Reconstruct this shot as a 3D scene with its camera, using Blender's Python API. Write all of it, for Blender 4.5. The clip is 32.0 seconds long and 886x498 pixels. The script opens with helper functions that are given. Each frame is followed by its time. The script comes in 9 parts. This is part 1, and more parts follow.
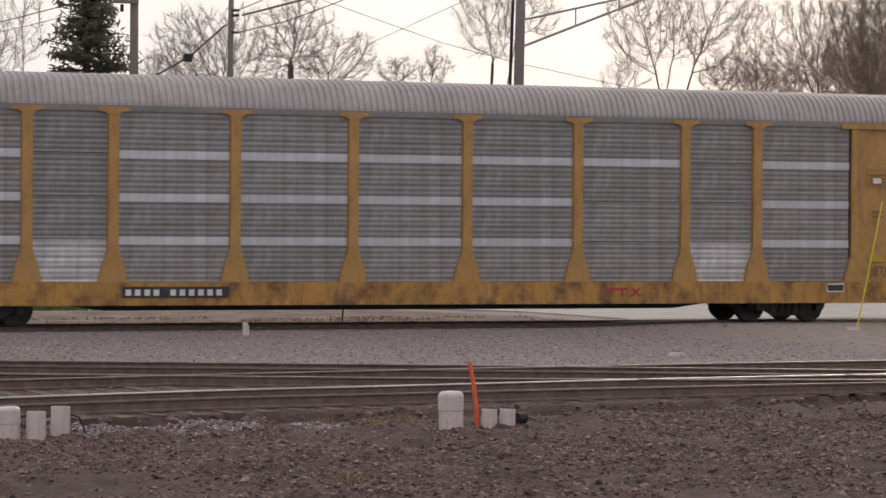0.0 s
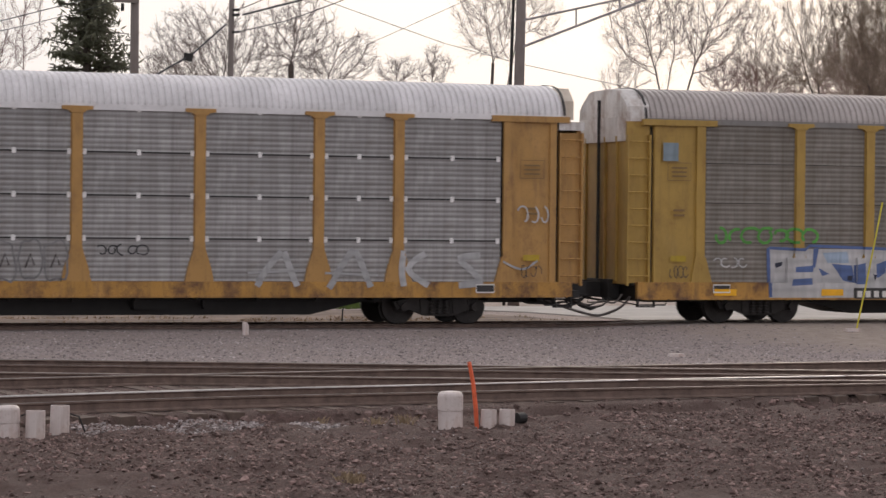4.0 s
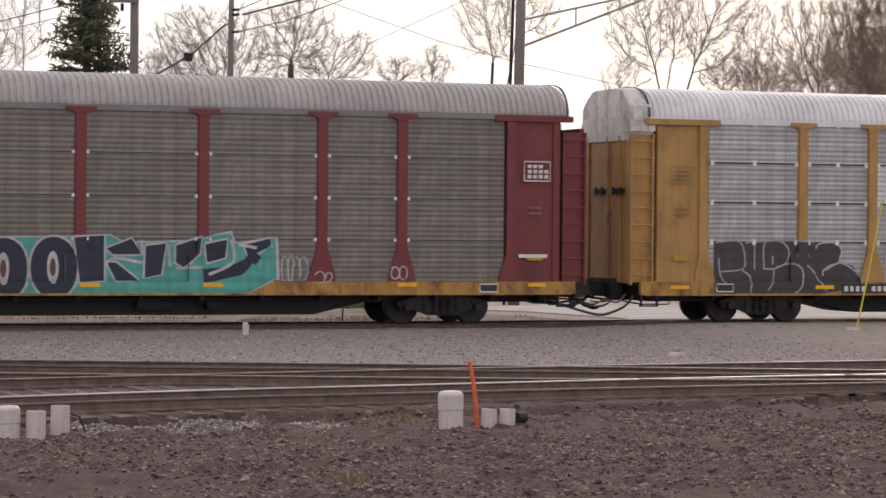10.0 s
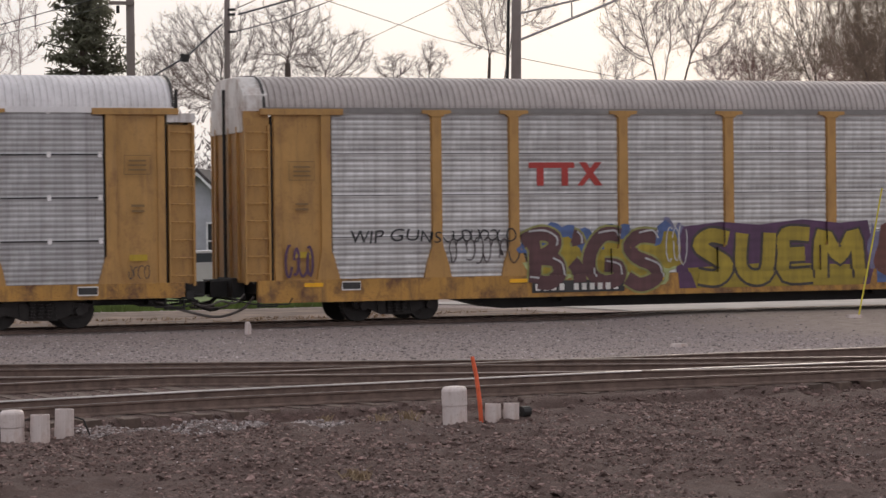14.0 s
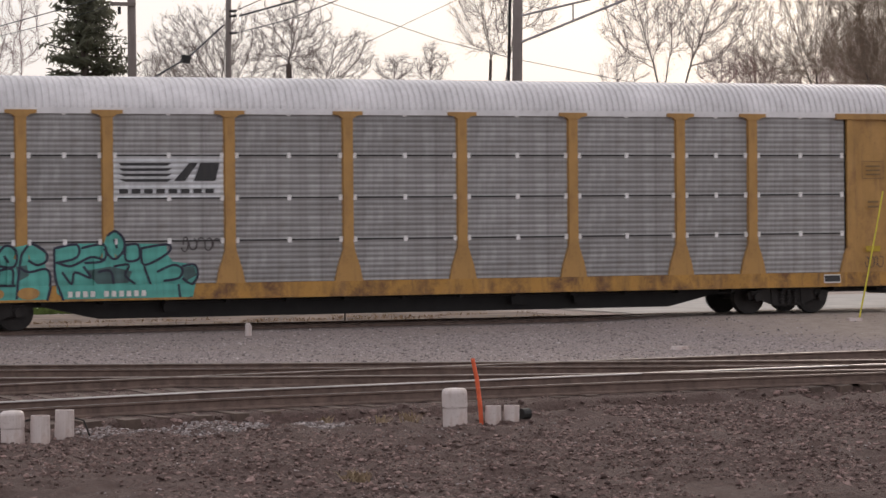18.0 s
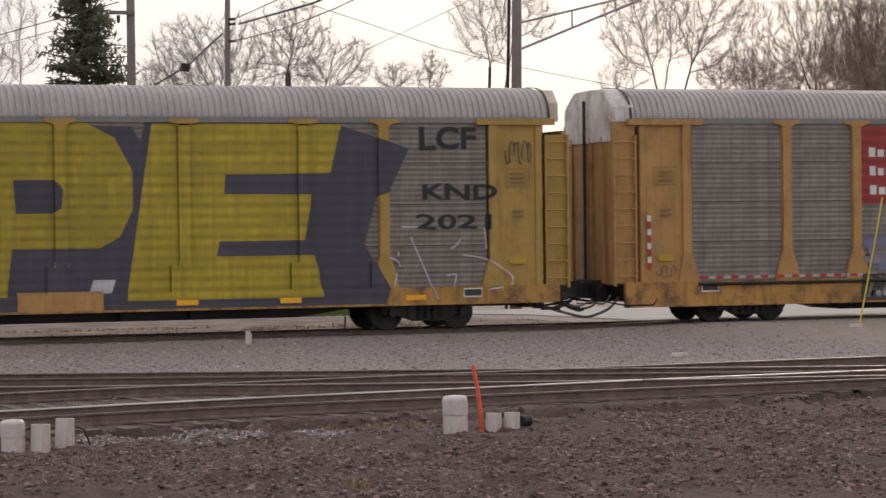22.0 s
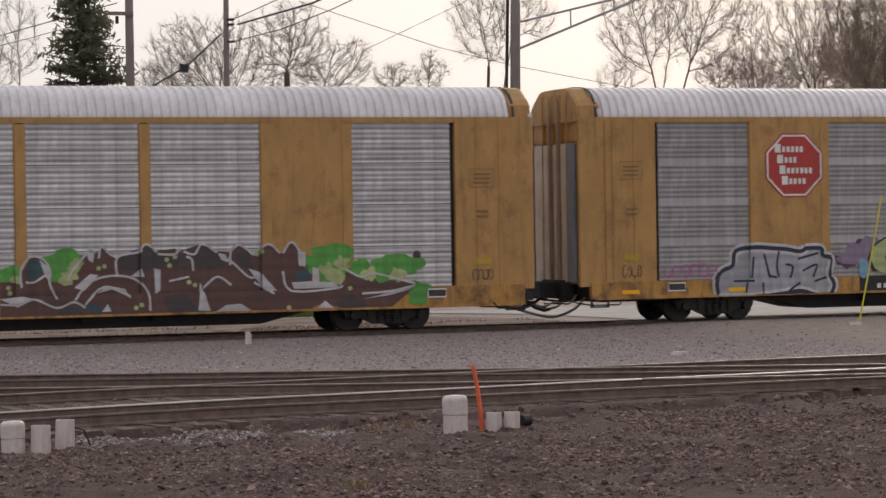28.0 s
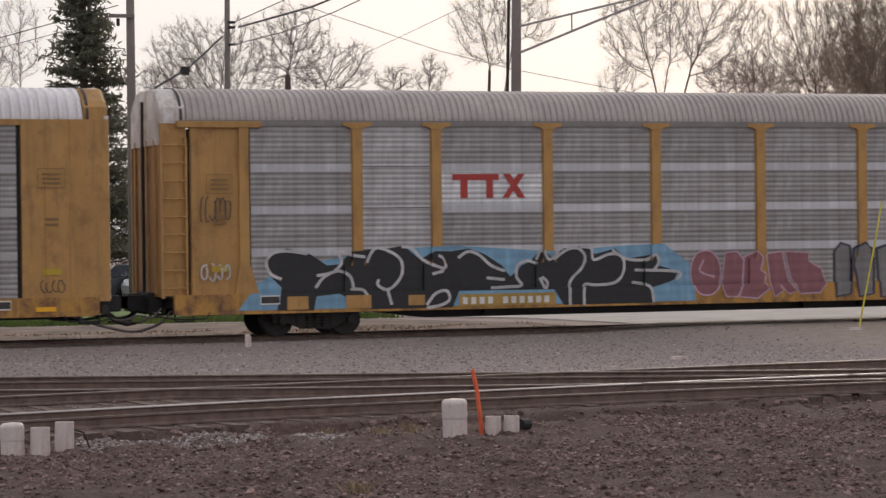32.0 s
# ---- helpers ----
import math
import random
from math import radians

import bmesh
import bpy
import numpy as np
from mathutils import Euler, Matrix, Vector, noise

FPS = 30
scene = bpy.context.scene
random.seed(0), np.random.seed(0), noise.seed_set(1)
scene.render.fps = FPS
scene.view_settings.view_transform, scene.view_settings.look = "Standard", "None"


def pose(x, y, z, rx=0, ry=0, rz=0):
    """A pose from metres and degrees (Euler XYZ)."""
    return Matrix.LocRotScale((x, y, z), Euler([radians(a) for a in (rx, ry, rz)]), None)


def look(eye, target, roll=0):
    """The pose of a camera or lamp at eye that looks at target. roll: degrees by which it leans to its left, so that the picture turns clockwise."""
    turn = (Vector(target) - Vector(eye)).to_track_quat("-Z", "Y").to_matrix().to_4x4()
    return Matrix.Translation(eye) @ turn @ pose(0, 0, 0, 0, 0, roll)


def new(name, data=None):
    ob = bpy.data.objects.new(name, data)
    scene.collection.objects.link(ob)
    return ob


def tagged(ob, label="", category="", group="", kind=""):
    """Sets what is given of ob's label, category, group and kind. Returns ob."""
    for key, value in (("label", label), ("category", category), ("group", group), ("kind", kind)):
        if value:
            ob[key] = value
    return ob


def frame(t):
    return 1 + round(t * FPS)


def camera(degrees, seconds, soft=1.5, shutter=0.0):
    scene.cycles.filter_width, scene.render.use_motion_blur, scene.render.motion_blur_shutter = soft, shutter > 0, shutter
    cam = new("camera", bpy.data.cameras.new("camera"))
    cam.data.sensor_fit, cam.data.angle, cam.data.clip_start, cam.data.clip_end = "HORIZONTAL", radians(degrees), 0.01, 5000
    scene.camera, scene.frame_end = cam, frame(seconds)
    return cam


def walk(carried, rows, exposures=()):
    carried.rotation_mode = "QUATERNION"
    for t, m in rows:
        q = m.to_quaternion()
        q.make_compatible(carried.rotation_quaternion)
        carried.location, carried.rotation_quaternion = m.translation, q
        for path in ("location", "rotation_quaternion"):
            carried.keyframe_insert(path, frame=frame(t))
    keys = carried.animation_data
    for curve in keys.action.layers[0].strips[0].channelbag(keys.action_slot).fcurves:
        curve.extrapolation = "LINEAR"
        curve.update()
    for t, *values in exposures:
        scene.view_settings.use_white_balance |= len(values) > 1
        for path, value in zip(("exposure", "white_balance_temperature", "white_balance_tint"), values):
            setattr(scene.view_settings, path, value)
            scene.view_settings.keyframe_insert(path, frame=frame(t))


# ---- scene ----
SECONDS = 32.0
cam = camera(19.98, SECONDS, soft=1.5, shutter=0.12)

EYE = (-19.63, -54.92, 2.4)
# seconds, yaw, pitch, roll
TURNS = [
    (0, -19.670, -0.626, -0.449), (0.5, -19.669, -0.609, -0.497), (1, -19.670, -0.610, -0.473), (1.5, -19.672, -0.626, -0.477),
    (2, -19.681, -0.629, -0.489), (2.5, -19.674, -0.621, -0.547), (3, -19.671, -0.629, -0.571), (3.5, -19.670, -0.625, -0.588),
    (5.5, -19.670, -0.631, -0.591), (6, -19.671, -0.616, -0.611), (6.5, -19.671, -0.603, -0.608), (7, -19.669, -0.590, -0.604),
    (7.5, -19.677, -0.615, -0.587), (8, -19.669, -0.621, -0.593), (8.5, -19.666, -0.591, -0.635), (9, -19.668, -0.600, -0.632),
    (9.5, -19.668, -0.620, -0.631), (10, -19.669, -0.635, -0.500), (10.5, -19.664, -0.491, 0.143), (11, -19.645, -0.479, 0.510),
    (11.5, -19.650, -0.530, 0.310), (12, -19.656, -0.482, 0.340), (12.5, -19.653, -0.568, 0.250), (13, -19.671, -0.541, 0.313),
    (13.5, -19.653, -0.618, 0.334), (14, -19.670, -0.734, 0.666), (14.5, -19.624, -0.640, 0.692), (16.5, -19.636, -0.667, 0.430),
    (17, -19.661, -0.575, 0.440), (17.5, -19.647, -0.619, 0.616), (18, -19.652, -0.690, 0.505), (18.5, -19.653, -0.466, 0.547),
    (19, -19.668, -0.481, 0.656), (19.5, -19.662, -0.427, 0.557), (20, -19.663, -0.478, 0.547), (20.5, -19.668, -0.477, 0.629),
    (21, -19.671, -0.490, 0.687), (21.5, -19.662, -0.470, 0.642), (22, -19.658, -0.522, 0.702), (22.5, -19.655, -0.545, 0.696),
    (23, -19.654, -0.590, 0.870), (23.5, -19.647, -0.581, 0.830), (24, -19.648, -0.596, 0.802), (24.5, -19.643, -0.556, 0.832),
    (25, -19.659, -0.582, 0.903), (25.5, -19.656, -0.536, 0.731), (27.5, -19.672, -0.614, 0.878), (28, -19.673, -0.529, 0.910),
    (28.5, -19.672, -0.486, 0.703), (29, -19.656, -0.561, 0.707), (29.5, -19.685, -0.473, 0.970), (30, -19.664, -0.532, 0.725),
    (30.5, -19.666, -0.383, 0.633), (31, -19.663, -0.429, 0.691), (31.5, -19.670, -0.450, 0.651), (32, -19.667, -0.447, 0.681)]
EXPOSURES = ((0, -0.15), (3, -0.13), (6, -0.05), (7, 0.0), (8, 0.18), (9, 0.18), (10, 0.08), (11, -0.03), (12, -0.17), (14, -0.17), (17, -0.12), (22, -0.11), (23, -0.02), (25, 0.08), (27.5, -0.26), (29, -0.26), (32, -0.22))
walk(cam, [(t, pose(*EYE, 90 + pitch, roll, yaw)) for t, yaw, pitch, roll in TURNS], [(t, e, 6600, 13) for t, e in EXPOSURES])

# ---- light: bright hazy sky, low veiled sun behind the train ----
world = bpy.data.worlds.new("sky")
scene.world = world
world.use_nodes = True
wn, wl = world.node_tree.nodes, world.node_tree.links
sky = wn.new("ShaderNodeTexSky")
sky.sky_type, sky.sun_disc = "NISHITA", False
SUN_EL, SUN_AZ = radians(24), radians(35)
sky.sun_elevation, sky.sun_rotation = SUN_EL, SUN_AZ
sky.dust_density, sky.air_density = 4.0, 1.0
veil = wn.new("ShaderNodeMixRGB")
veil.inputs[0].default_value = 0.82
veil.inputs[2].default_value = (9.95, 10.0, 10.3, 1)
wl.new(sky.outputs[0], veil.inputs[1])
wl.new(veil.outputs[0], wn["Background"].inputs[0])
wn["Background"].inputs[1].default_value = 0.1

sun = new("sun", bpy.data.lights.new("sun", "SUN"))
sun.data.energy, sun.data.angle, sun.data.color = 0.6, radians(14), (1.0, 0.9, 0.78)
sun.matrix_world = look((0, 0, 0), (-math.sin(SUN_AZ) * math.cos(SUN_EL), -math.cos(SUN_AZ) * math.cos(SUN_EL), -math.sin(SUN_EL)))


# ---- materials ----
def nodes(name, rough=0.6, metal=0.0):
    m = bpy.data.materials.new(name)
    m.use_nodes = True
    b = m.node_tree.nodes["Principled BSDF"]
    b.inputs["Roughness"].default_value, b.inputs["Metallic"].default_value = rough, metal
    return m, m.node_tree.nodes, m.node_tree.links, b


def coords(n, l, scale=(1, 1, 1), space="Object"):
    tc, mp = n.new("ShaderNodeTexCoord"), n.new("ShaderNodeMapping")
    mp.inputs["Scale"].default_value = scale
    l.new(tc.outputs[space], mp.inputs[0])
    return mp.outputs[0]


def noisy(n, l, vec, scale, detail=4, rough=0.6):
    t = n.new("ShaderNodeTexNoise")
    t.inputs["Scale"].default_value, t.inputs["Detail"].default_value, t.inputs["Roughness"].default_value = scale, detail, rough
    l.new(vec, t.inputs["Vector"])
    return t.outputs[0]


def ramp(n, l, fac, *stops):
    r = n.new("ShaderNodeValToRGB")
    e = r.color_ramp.elements
    while len(e) < len(stops):
        e.new(0.5)
    for k, (p, c) in enumerate(stops):
        e[k].position, e[k].color = p, (*c, 1) if len(c) == 3 else c
    l.new(fac, r.inputs[0])
    return r.outputs[0]


def mixed(n, l, fac, a, b, kind="MIX"):
    x = n.new("ShaderNodeMixRGB")
    x.blend_type = kind
    for k, v in enumerate((fac, a, b)):
        if isinstance(v, (int, float)):
            x.inputs[k].default_value = v
        elif isinstance(v, tuple):
            x.inputs[k].default_value = (*v, 1)
        else:
            l.new(v, x.inputs[k])
    return x.outputs[0]


def bumped(n, l, b, height, strength=0.4, dist=0.01):
    k = n.new("ShaderNodeBump")
    k.inputs["Strength"].default_value, k.inputs["Distance"].default_value = strength, dist
    l.new(height, k.inputs["Height"])
    l.new(k.outputs[0], b.inputs["Normal"])


def grey(v):
    return (v, v, v)


def painted(name, col, dirt=(0.09, 0.06, 0.045), amount=0.5, rough=0.55, metal=0.0, streak=True, space="Object"):
    """Weathered paint: broad fading, vertical dirt streaks and fine speckle."""
    m, n, l, b = nodes(name, rough, metal)
    v = coords(n, l, (1, 1, 1), space)
    broad = ramp(n, l, noisy(n, l, v, 0.9, 5), (0.35, grey(0)), (0.75, grey(1)))
    c = mixed(n, l, broad, tuple(x * 0.84 for x in col), tuple(min(1, x * 1.12) for x in col))
    vs = coords(n, l, (3.0, 3.0, 0.35 if streak else 3.0), space)
    s = ramp(n, l, noisy(n, l, vs, 2.2, 6, 0.65), (0.5, grey(0)), (0.8, grey(amount)))
    c = mixed(n, l, s, c, dirt)
    if streak:
        big = noisy(n, l, coords(n, l, (1, 1, 0.8), space), 1.7, 8, 0.72)
        c = mixed(n, l, ramp(n, l, big, (0.6 - 0.13 * amount, grey(0)), (0.76 - 0.13 * amount, grey(amount * 0.9))), c, (dirt[0] * 1.05, dirt[1] * 0.8, dirt[2] * 0.7))
        fade = noisy(n, l, coords(n, l, (1.4, 1, 0.5), space), 1.2, 4, 0.6)
        c = mixed(n, l, ramp(n, l, fade, (0.55, grey(0)), (0.75, grey(0.35))), c, tuple(min(1, x * 1.15 + 0.05) for x in col))
    sp = ramp(n, l, noisy(n, l, v, 26, 3), (0.58, grey(0)), (0.72, grey(amount * 0.6)))
    c = mixed(n, l, sp, c, tuple(x * 0.7 for x in dirt))
    l.new(c, b.inputs["Base Color"])
    bumped(n, l, b, noisy(n, l, v, 40, 3), 0.12, 0.004)
    return m


def panel_paint(name, col, dirt, amount, rib=0.117, rough=0.42, metal=0.25, holes=0.25):
    """Perforated galvanised sheet: rows of punched holes between the ribs, blotches and streaks of grime, painted-in
    bands of shading.
    """
    m, n, l, b = nodes(name, rough, metal)
    v = coords(n, l)
    info = n.new("ShaderNodeObjectInfo")
    broad = ramp(n, l, noisy(n, l, v, 0.7, 4), (0.3, grey(0)), (0.75, grey(1)))
    c = mixed(n, l, broad, tuple(x * 0.85 for x in col), tuple(min(1, x * 1.12) for x in col))
    tone = n.new("ShaderNodeMapRange")
    tone.inputs["To Min"].default_value, tone.inputs["To Max"].default_value = 0.86, 1.1
    l.new(info.outputs["Random"], tone.inputs[0])
    c = mixed(n, l, 1.0, c, tone.outputs[0], "MULTIPLY")
    vs = coords(n, l, (2.2, 1.0, 0.12))
    s = ramp(n, l, noisy(n, l, vs, 1.9, 4, 0.6), (0.42, grey(0)), (0.72, grey(amount)))
    c = mixed(n, l, s, c, dirt)
    # upright bands put into the colour as shading of uprights behind the perforation
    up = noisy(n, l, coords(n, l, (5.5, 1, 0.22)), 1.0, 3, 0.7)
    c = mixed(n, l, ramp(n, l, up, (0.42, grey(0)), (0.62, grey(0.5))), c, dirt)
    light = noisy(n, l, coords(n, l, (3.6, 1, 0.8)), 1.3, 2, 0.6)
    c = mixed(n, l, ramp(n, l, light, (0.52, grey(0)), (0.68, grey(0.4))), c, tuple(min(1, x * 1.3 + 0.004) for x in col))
    # level bands painted in for decks and braces behind, and rusty blotches
    deck = noisy(n, l, coords(n, l, (0.35, 1, 3.4)), 1.0, 2, 0.5)
    c = mixed(n, l, ramp(n, l, deck, (0.46, grey(0)), (0.66, grey(0.45))), c, dirt)
    blot = noisy(n, l, coords(n, l, (1.3, 1, 0.8)), 1.1, 6, 0.7)
    c = mixed(n, l, ramp(n, l, blot, (0.6, grey(0)), (0.78, grey(amount * 0.8))), c, (dirt[0] * 0.8, dirt[1] * 0.66, dirt[2] * 0.55))
    # hole rows
    w = n.new("ShaderNodeTexWave")
    w.wave_type, w.bands_direction, w.wave_profile = "BANDS", "Z", "SIN"
    w.inputs["Scale"].default_value, w.inputs["Distortion"].default_value = math.tau / 20 / (rib * 2), 0
    l.new(v, w.inputs[0])
    rows_ = ramp(n, l, w.outputs[0], (0.2, grey(0)), (0.95, grey(holes * 0.95)))
    w2 = n.new("ShaderNodeTexWave")
    w2.wave_type, w2.bands_direction = "BANDS", "X"
    w2.inputs["Scale"].default_value = math.tau / 20 / 0.045
    l.new(v, w2.inputs[0])
    dots = mixed(n, l, 1.0, rows_, ramp(n, l, w2.outputs[0], (0.3, grey(0.45)), (0.7, grey(1))), "MULTIPLY")
    patch = ramp(n, l, noisy(n, l, coords(n, l, (1.0, 1, 1.6)), 1.6, 2), (0.35, grey(0.35)), (0.62, grey(1)))
    dots = mixed(n, l, 1.0, dots, patch, "MULTIPLY")
    c = mixed(n, l, dots, c, tuple(x * 0.22 for x in dirt))
    l.new(c, b.inputs["Base Color"])
    return m


def plain(name, col, rough=0.6, metal=0.0, var=0.25, scale=6.0, bump=0.15):
    m, n, l, b = nodes(name, rough, metal)
    v = coords(n, l)
    f = noisy(n, l, v, scale, 5)
    c = mixed(n, l, ramp(n, l, f, (0.3, grey(0)), (0.7, grey(1))), tuple(x * (1 - var) for x in col), tuple(min(1, x * (1 + var)) for x in col))
    f2 = noisy(n, l, v, scale * 9, 3)
    c = mixed(n, l, ramp(n, l, f2, (0.5, grey(0)), (0.8, grey(var))), c, tuple(x * 0.5 for x in col))
    l.new(c, b.inputs["Base Color"])
    if bump:
        bumped(n, l, b, f2, bump, 0.01)
    return m


YELLOW = painted("yellow rack paint", (0.45, 0.245, 0.075), (0.15, 0.08, 0.045), 0.6)
YELLOW2 = painted("bright yellow rack paint", (0.42, 0.26, 0.06), (0.15, 0.08, 0.03), 0.5)
REDBROWN = painted("oxide red rack paint", (0.19, 0.035, 0.036), (0.09, 0.04, 0.03), 0.45)
SILL = painted("yellow sill paint", (0.46, 0.235, 0.05), (0.09, 0.05, 0.036), 1.0)
WHITE = painted("white hood paint", (0.70, 0.66, 0.64), (0.25, 0.18, 0.14), 0.75)
ROOF_LIGHT = painted("galvanised roof", (0.78, 0.75, 0.76), (0.36, 0.31, 0.31), 0.35, 0.45, 0.2, False)
ROOF_DULL = painted("dull roof", (0.48, 0.43, 0.415), (0.22, 0.17, 0.16), 0.4, 0.55, 0.1, False)
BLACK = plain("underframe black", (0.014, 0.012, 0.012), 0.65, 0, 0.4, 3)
STEEL = plain("wheel steel", (0.028, 0.023, 0.022), 0.5, 0.4, 0.4, 5)
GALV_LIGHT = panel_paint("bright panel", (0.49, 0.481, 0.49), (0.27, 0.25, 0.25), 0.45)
# strong hole rows also put the ribs' dark lines into the colour
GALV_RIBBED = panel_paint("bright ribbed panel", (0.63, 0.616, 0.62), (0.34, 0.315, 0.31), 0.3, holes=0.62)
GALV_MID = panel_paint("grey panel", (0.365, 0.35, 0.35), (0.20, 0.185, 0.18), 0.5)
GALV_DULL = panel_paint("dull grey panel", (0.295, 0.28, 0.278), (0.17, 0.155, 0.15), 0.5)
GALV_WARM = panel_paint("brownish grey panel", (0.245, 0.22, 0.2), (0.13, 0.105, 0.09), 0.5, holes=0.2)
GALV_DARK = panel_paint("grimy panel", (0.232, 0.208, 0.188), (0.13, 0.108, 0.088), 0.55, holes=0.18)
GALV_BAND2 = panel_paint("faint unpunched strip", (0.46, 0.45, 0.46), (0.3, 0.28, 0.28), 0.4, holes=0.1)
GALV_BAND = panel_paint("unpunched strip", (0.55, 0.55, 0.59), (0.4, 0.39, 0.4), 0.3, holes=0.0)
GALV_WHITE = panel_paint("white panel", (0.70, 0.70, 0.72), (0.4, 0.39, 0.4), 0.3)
FASCIA = painted("grey roof fascia", (0.23, 0.215, 0.21), (0.12, 0.1, 0.095), 0.4, 0.6, 0.0, False)
CREAM = painted("cream hood paint", (0.62, 0.53, 0.44), (0.3, 0.22, 0.17), 0.5)
DOORCREAM = painted("dirty cream door paint", (0.66, 0.59, 0.5), (0.3, 0.22, 0.16), 0.6)
DOORBLUE = painted("grey blue door paint", (0.20, 0.21, 0.24), (0.12, 0.1, 0.1), 0.5)
CLIP = plain("pale clips", (0.75, 0.72, 0.72), 0.5)
BLACKPAINT = painted("black lettering field", (0.03, 0.028, 0.03), (0.1, 0.08, 0.07), 0.3)
OFFWHITE = painted("white stencil", (0.72, 0.69, 0.66), (0.3, 0.26, 0.22), 0.35)
REFLECT = plain("amber reflector strip", (0.85, 0.42, 0.01), 0.35, 0, 0.1)
LOGORED = painted("signal red paint", (0.42, 0.04, 0.033), (0.2, 0.08, 0.06), 0.3)
RAILTOP = plain("worn rail", (0.17, 0.14, 0.125), 0.5, 0.7, 0.25, 4)
RAILDULL = plain("half polished rail", (0.27, 0.225, 0.20), 0.42, 0.8, 0.4, 2.5)
RAILSHINE = plain("polished rail", (0.42, 0.39, 0.375), 0.38, 1.0, 0.3, 0.6, 0)
RUST = plain("rusty rail side", (0.155, 0.104, 0.086), 0.8, 0, 0.35, 5)
TIE = plain("weathered tie", (0.115, 0.079, 0.064), 0.9, 0, 0.4, 3)
PVC = painted("white plastic pipe", (0.66, 0.57, 0.55), (0.33, 0.22, 0.16), 0.65, 0.45)
ORANGE = plain("orange plastic", (0.75, 0.13, 0.05), 0.5, 0, 0.15)
YELLOWROD = plain("yellow plastic", (0.62, 0.52, 0.05), 0.5, 0, 0.15)
WOODPOLE = painted("weathered pole wood", (0.20, 0.165, 0.155), (0.09, 0.07, 0.065), 0.4, 0.85)
WIRE = plain("cable black", (0.03, 0.03, 0.033), 0.6)
BARK = plain("grey brown bark", (0.10, 0.078, 0.07), 0.9, 0, 0.35, 2)
TWIG = plain("pale twig bark", (0.18, 0.14, 0.125), 0.9, 0, 0.3, 2)
NEEDLES = plain("conifer needles", (0.10, 0.102, 0.075), 0.85, 0, 0.45, 1.5)
_n, _l = NEEDLES.node_tree.nodes, NEEDLES.node_tree.links
_t, _m = _n.new("ShaderNodeBsdfTranslucent"), _n.new("ShaderNodeMixShader")
_t.inputs[0].default_value = (0.24, 0.235, 0.17, 1)
_m.inputs[0].default_value = 0.5
_l.new(_n["Principled BSDF"].outputs[0], _m.inputs[1])
_l.new(_t.outputs[0], _m.inputs[2])
_l.new(_m.outputs[0], _n["Material Output"].inputs[0])
GALVPIPE = plain("galvanised tube", (0.30, 0.28, 0.29), 0.5, 0.4, 0.2)


def spray(name, col, holes=0.3):
    # the hole rows also put the ribs' shading lines into flat paint
    return panel_paint(name, col, tuple(x * 0.6 + 0.006 for x in col), 0.22, rough=0.55, metal=0.0, holes=holes)


S_BLACK = spray("black spray", (0.016, 0.015, 0.018))
S_WHITE = spray("white spray", (0.57, 0.55, 0.56))
S_GREY = spray("pale grey spray", (0.42, 0.42, 0.45))
S_NAVY = spray("navy spray", (0.024, 0.027, 0.055))
S_BLUE = spray("blue spray", (0.09, 0.14, 0.32))
S_SKY = spray("sky blue spray", (0.22, 0.42, 0.60))
S_CYAN = spray("pale cyan spray", (0.38, 0.58, 0.62))
S_TEAL = spray("turquoise spray", (0.10, 0.42, 0.36))
S_PINK = spray("pale pink spray", (0.55, 0.36, 0.44))
S_MAGENTA = spray("magenta spray", (0.50, 0.12, 0.33))
S_PURPLE = spray("purple spray", (0.10, 0.042, 0.10))
S_LILAC = spray("lilac spray", (0.2, 0.19, 0.31))
S_GOLD = spray("gold spray", (0.37, 0.27, 0.03))
S_YELLOW = spray("yellow spray", (0.45, 0.33, 0.018), 0.55)
S_LIME = spray("pale lime spray", (0.43, 0.48, 0.22))
S_GREEN = spray("green spray", (0.10, 0.36, 0.06))
S_BROWN = spray("brown spray", (0.15, 0.055, 0.045))
S_RED = spray("red spray", (0.36, 0.05, 0.042))
# stronger rows, so the board's colour carries the rib lines too
RED_BOARD = spray("red board paint", (0.37, 0.035, 0.03), 0.5)
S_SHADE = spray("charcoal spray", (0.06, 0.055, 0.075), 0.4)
S_SLATE = spray("slate green spray", (0.07, 0.13, 0.13))
S_CHESTNUT = spray("chestnut spray", (0.125, 0.058, 0.048))
S_NAVYTEAL = spray("dark teal spray", (0.035, 0.085, 0.105))
S_FADED = spray("faded red spray", (0.27, 0.06, 0.05))
S_ASH = spray("ash grey spray", (0.23, 0.22, 0.225))
S_PALEBLUE = spray("pale blue spray", (0.34, 0.42, 0.54))
S_MAUVE = spray("pale mauve spray", (0.40, 0.29, 0.33))
S_TAN = spray("tan spray", (0.33, 0.25, 0.14))
S_BLUEGREY = spray("faded blue paint", (0.2, 0.25, 0.29), 0.0)
S_PURPLEHAZE = spray("purple haze", (0.25, 0.19, 0.27))
S_HAZE = spray("grey lilac spray", (0.235, 0.215, 0.265))
S_MOSS = spray("grey green spray", (0.2, 0.22, 0.15))
S_HAZEWHITE = spray("faint white spray", (0.45, 0.44, 0.45))
S_PLUM = spray("plum brown spray", (0.115, 0.048, 0.052))
S_OLIVE = spray("olive lime spray", (0.30, 0.29, 0.10))
S_WINE = spray("dusty wine spray", (0.28, 0.11, 0.13))
S_SOOT = spray("brown black spray", (0.065, 0.05, 0.05))

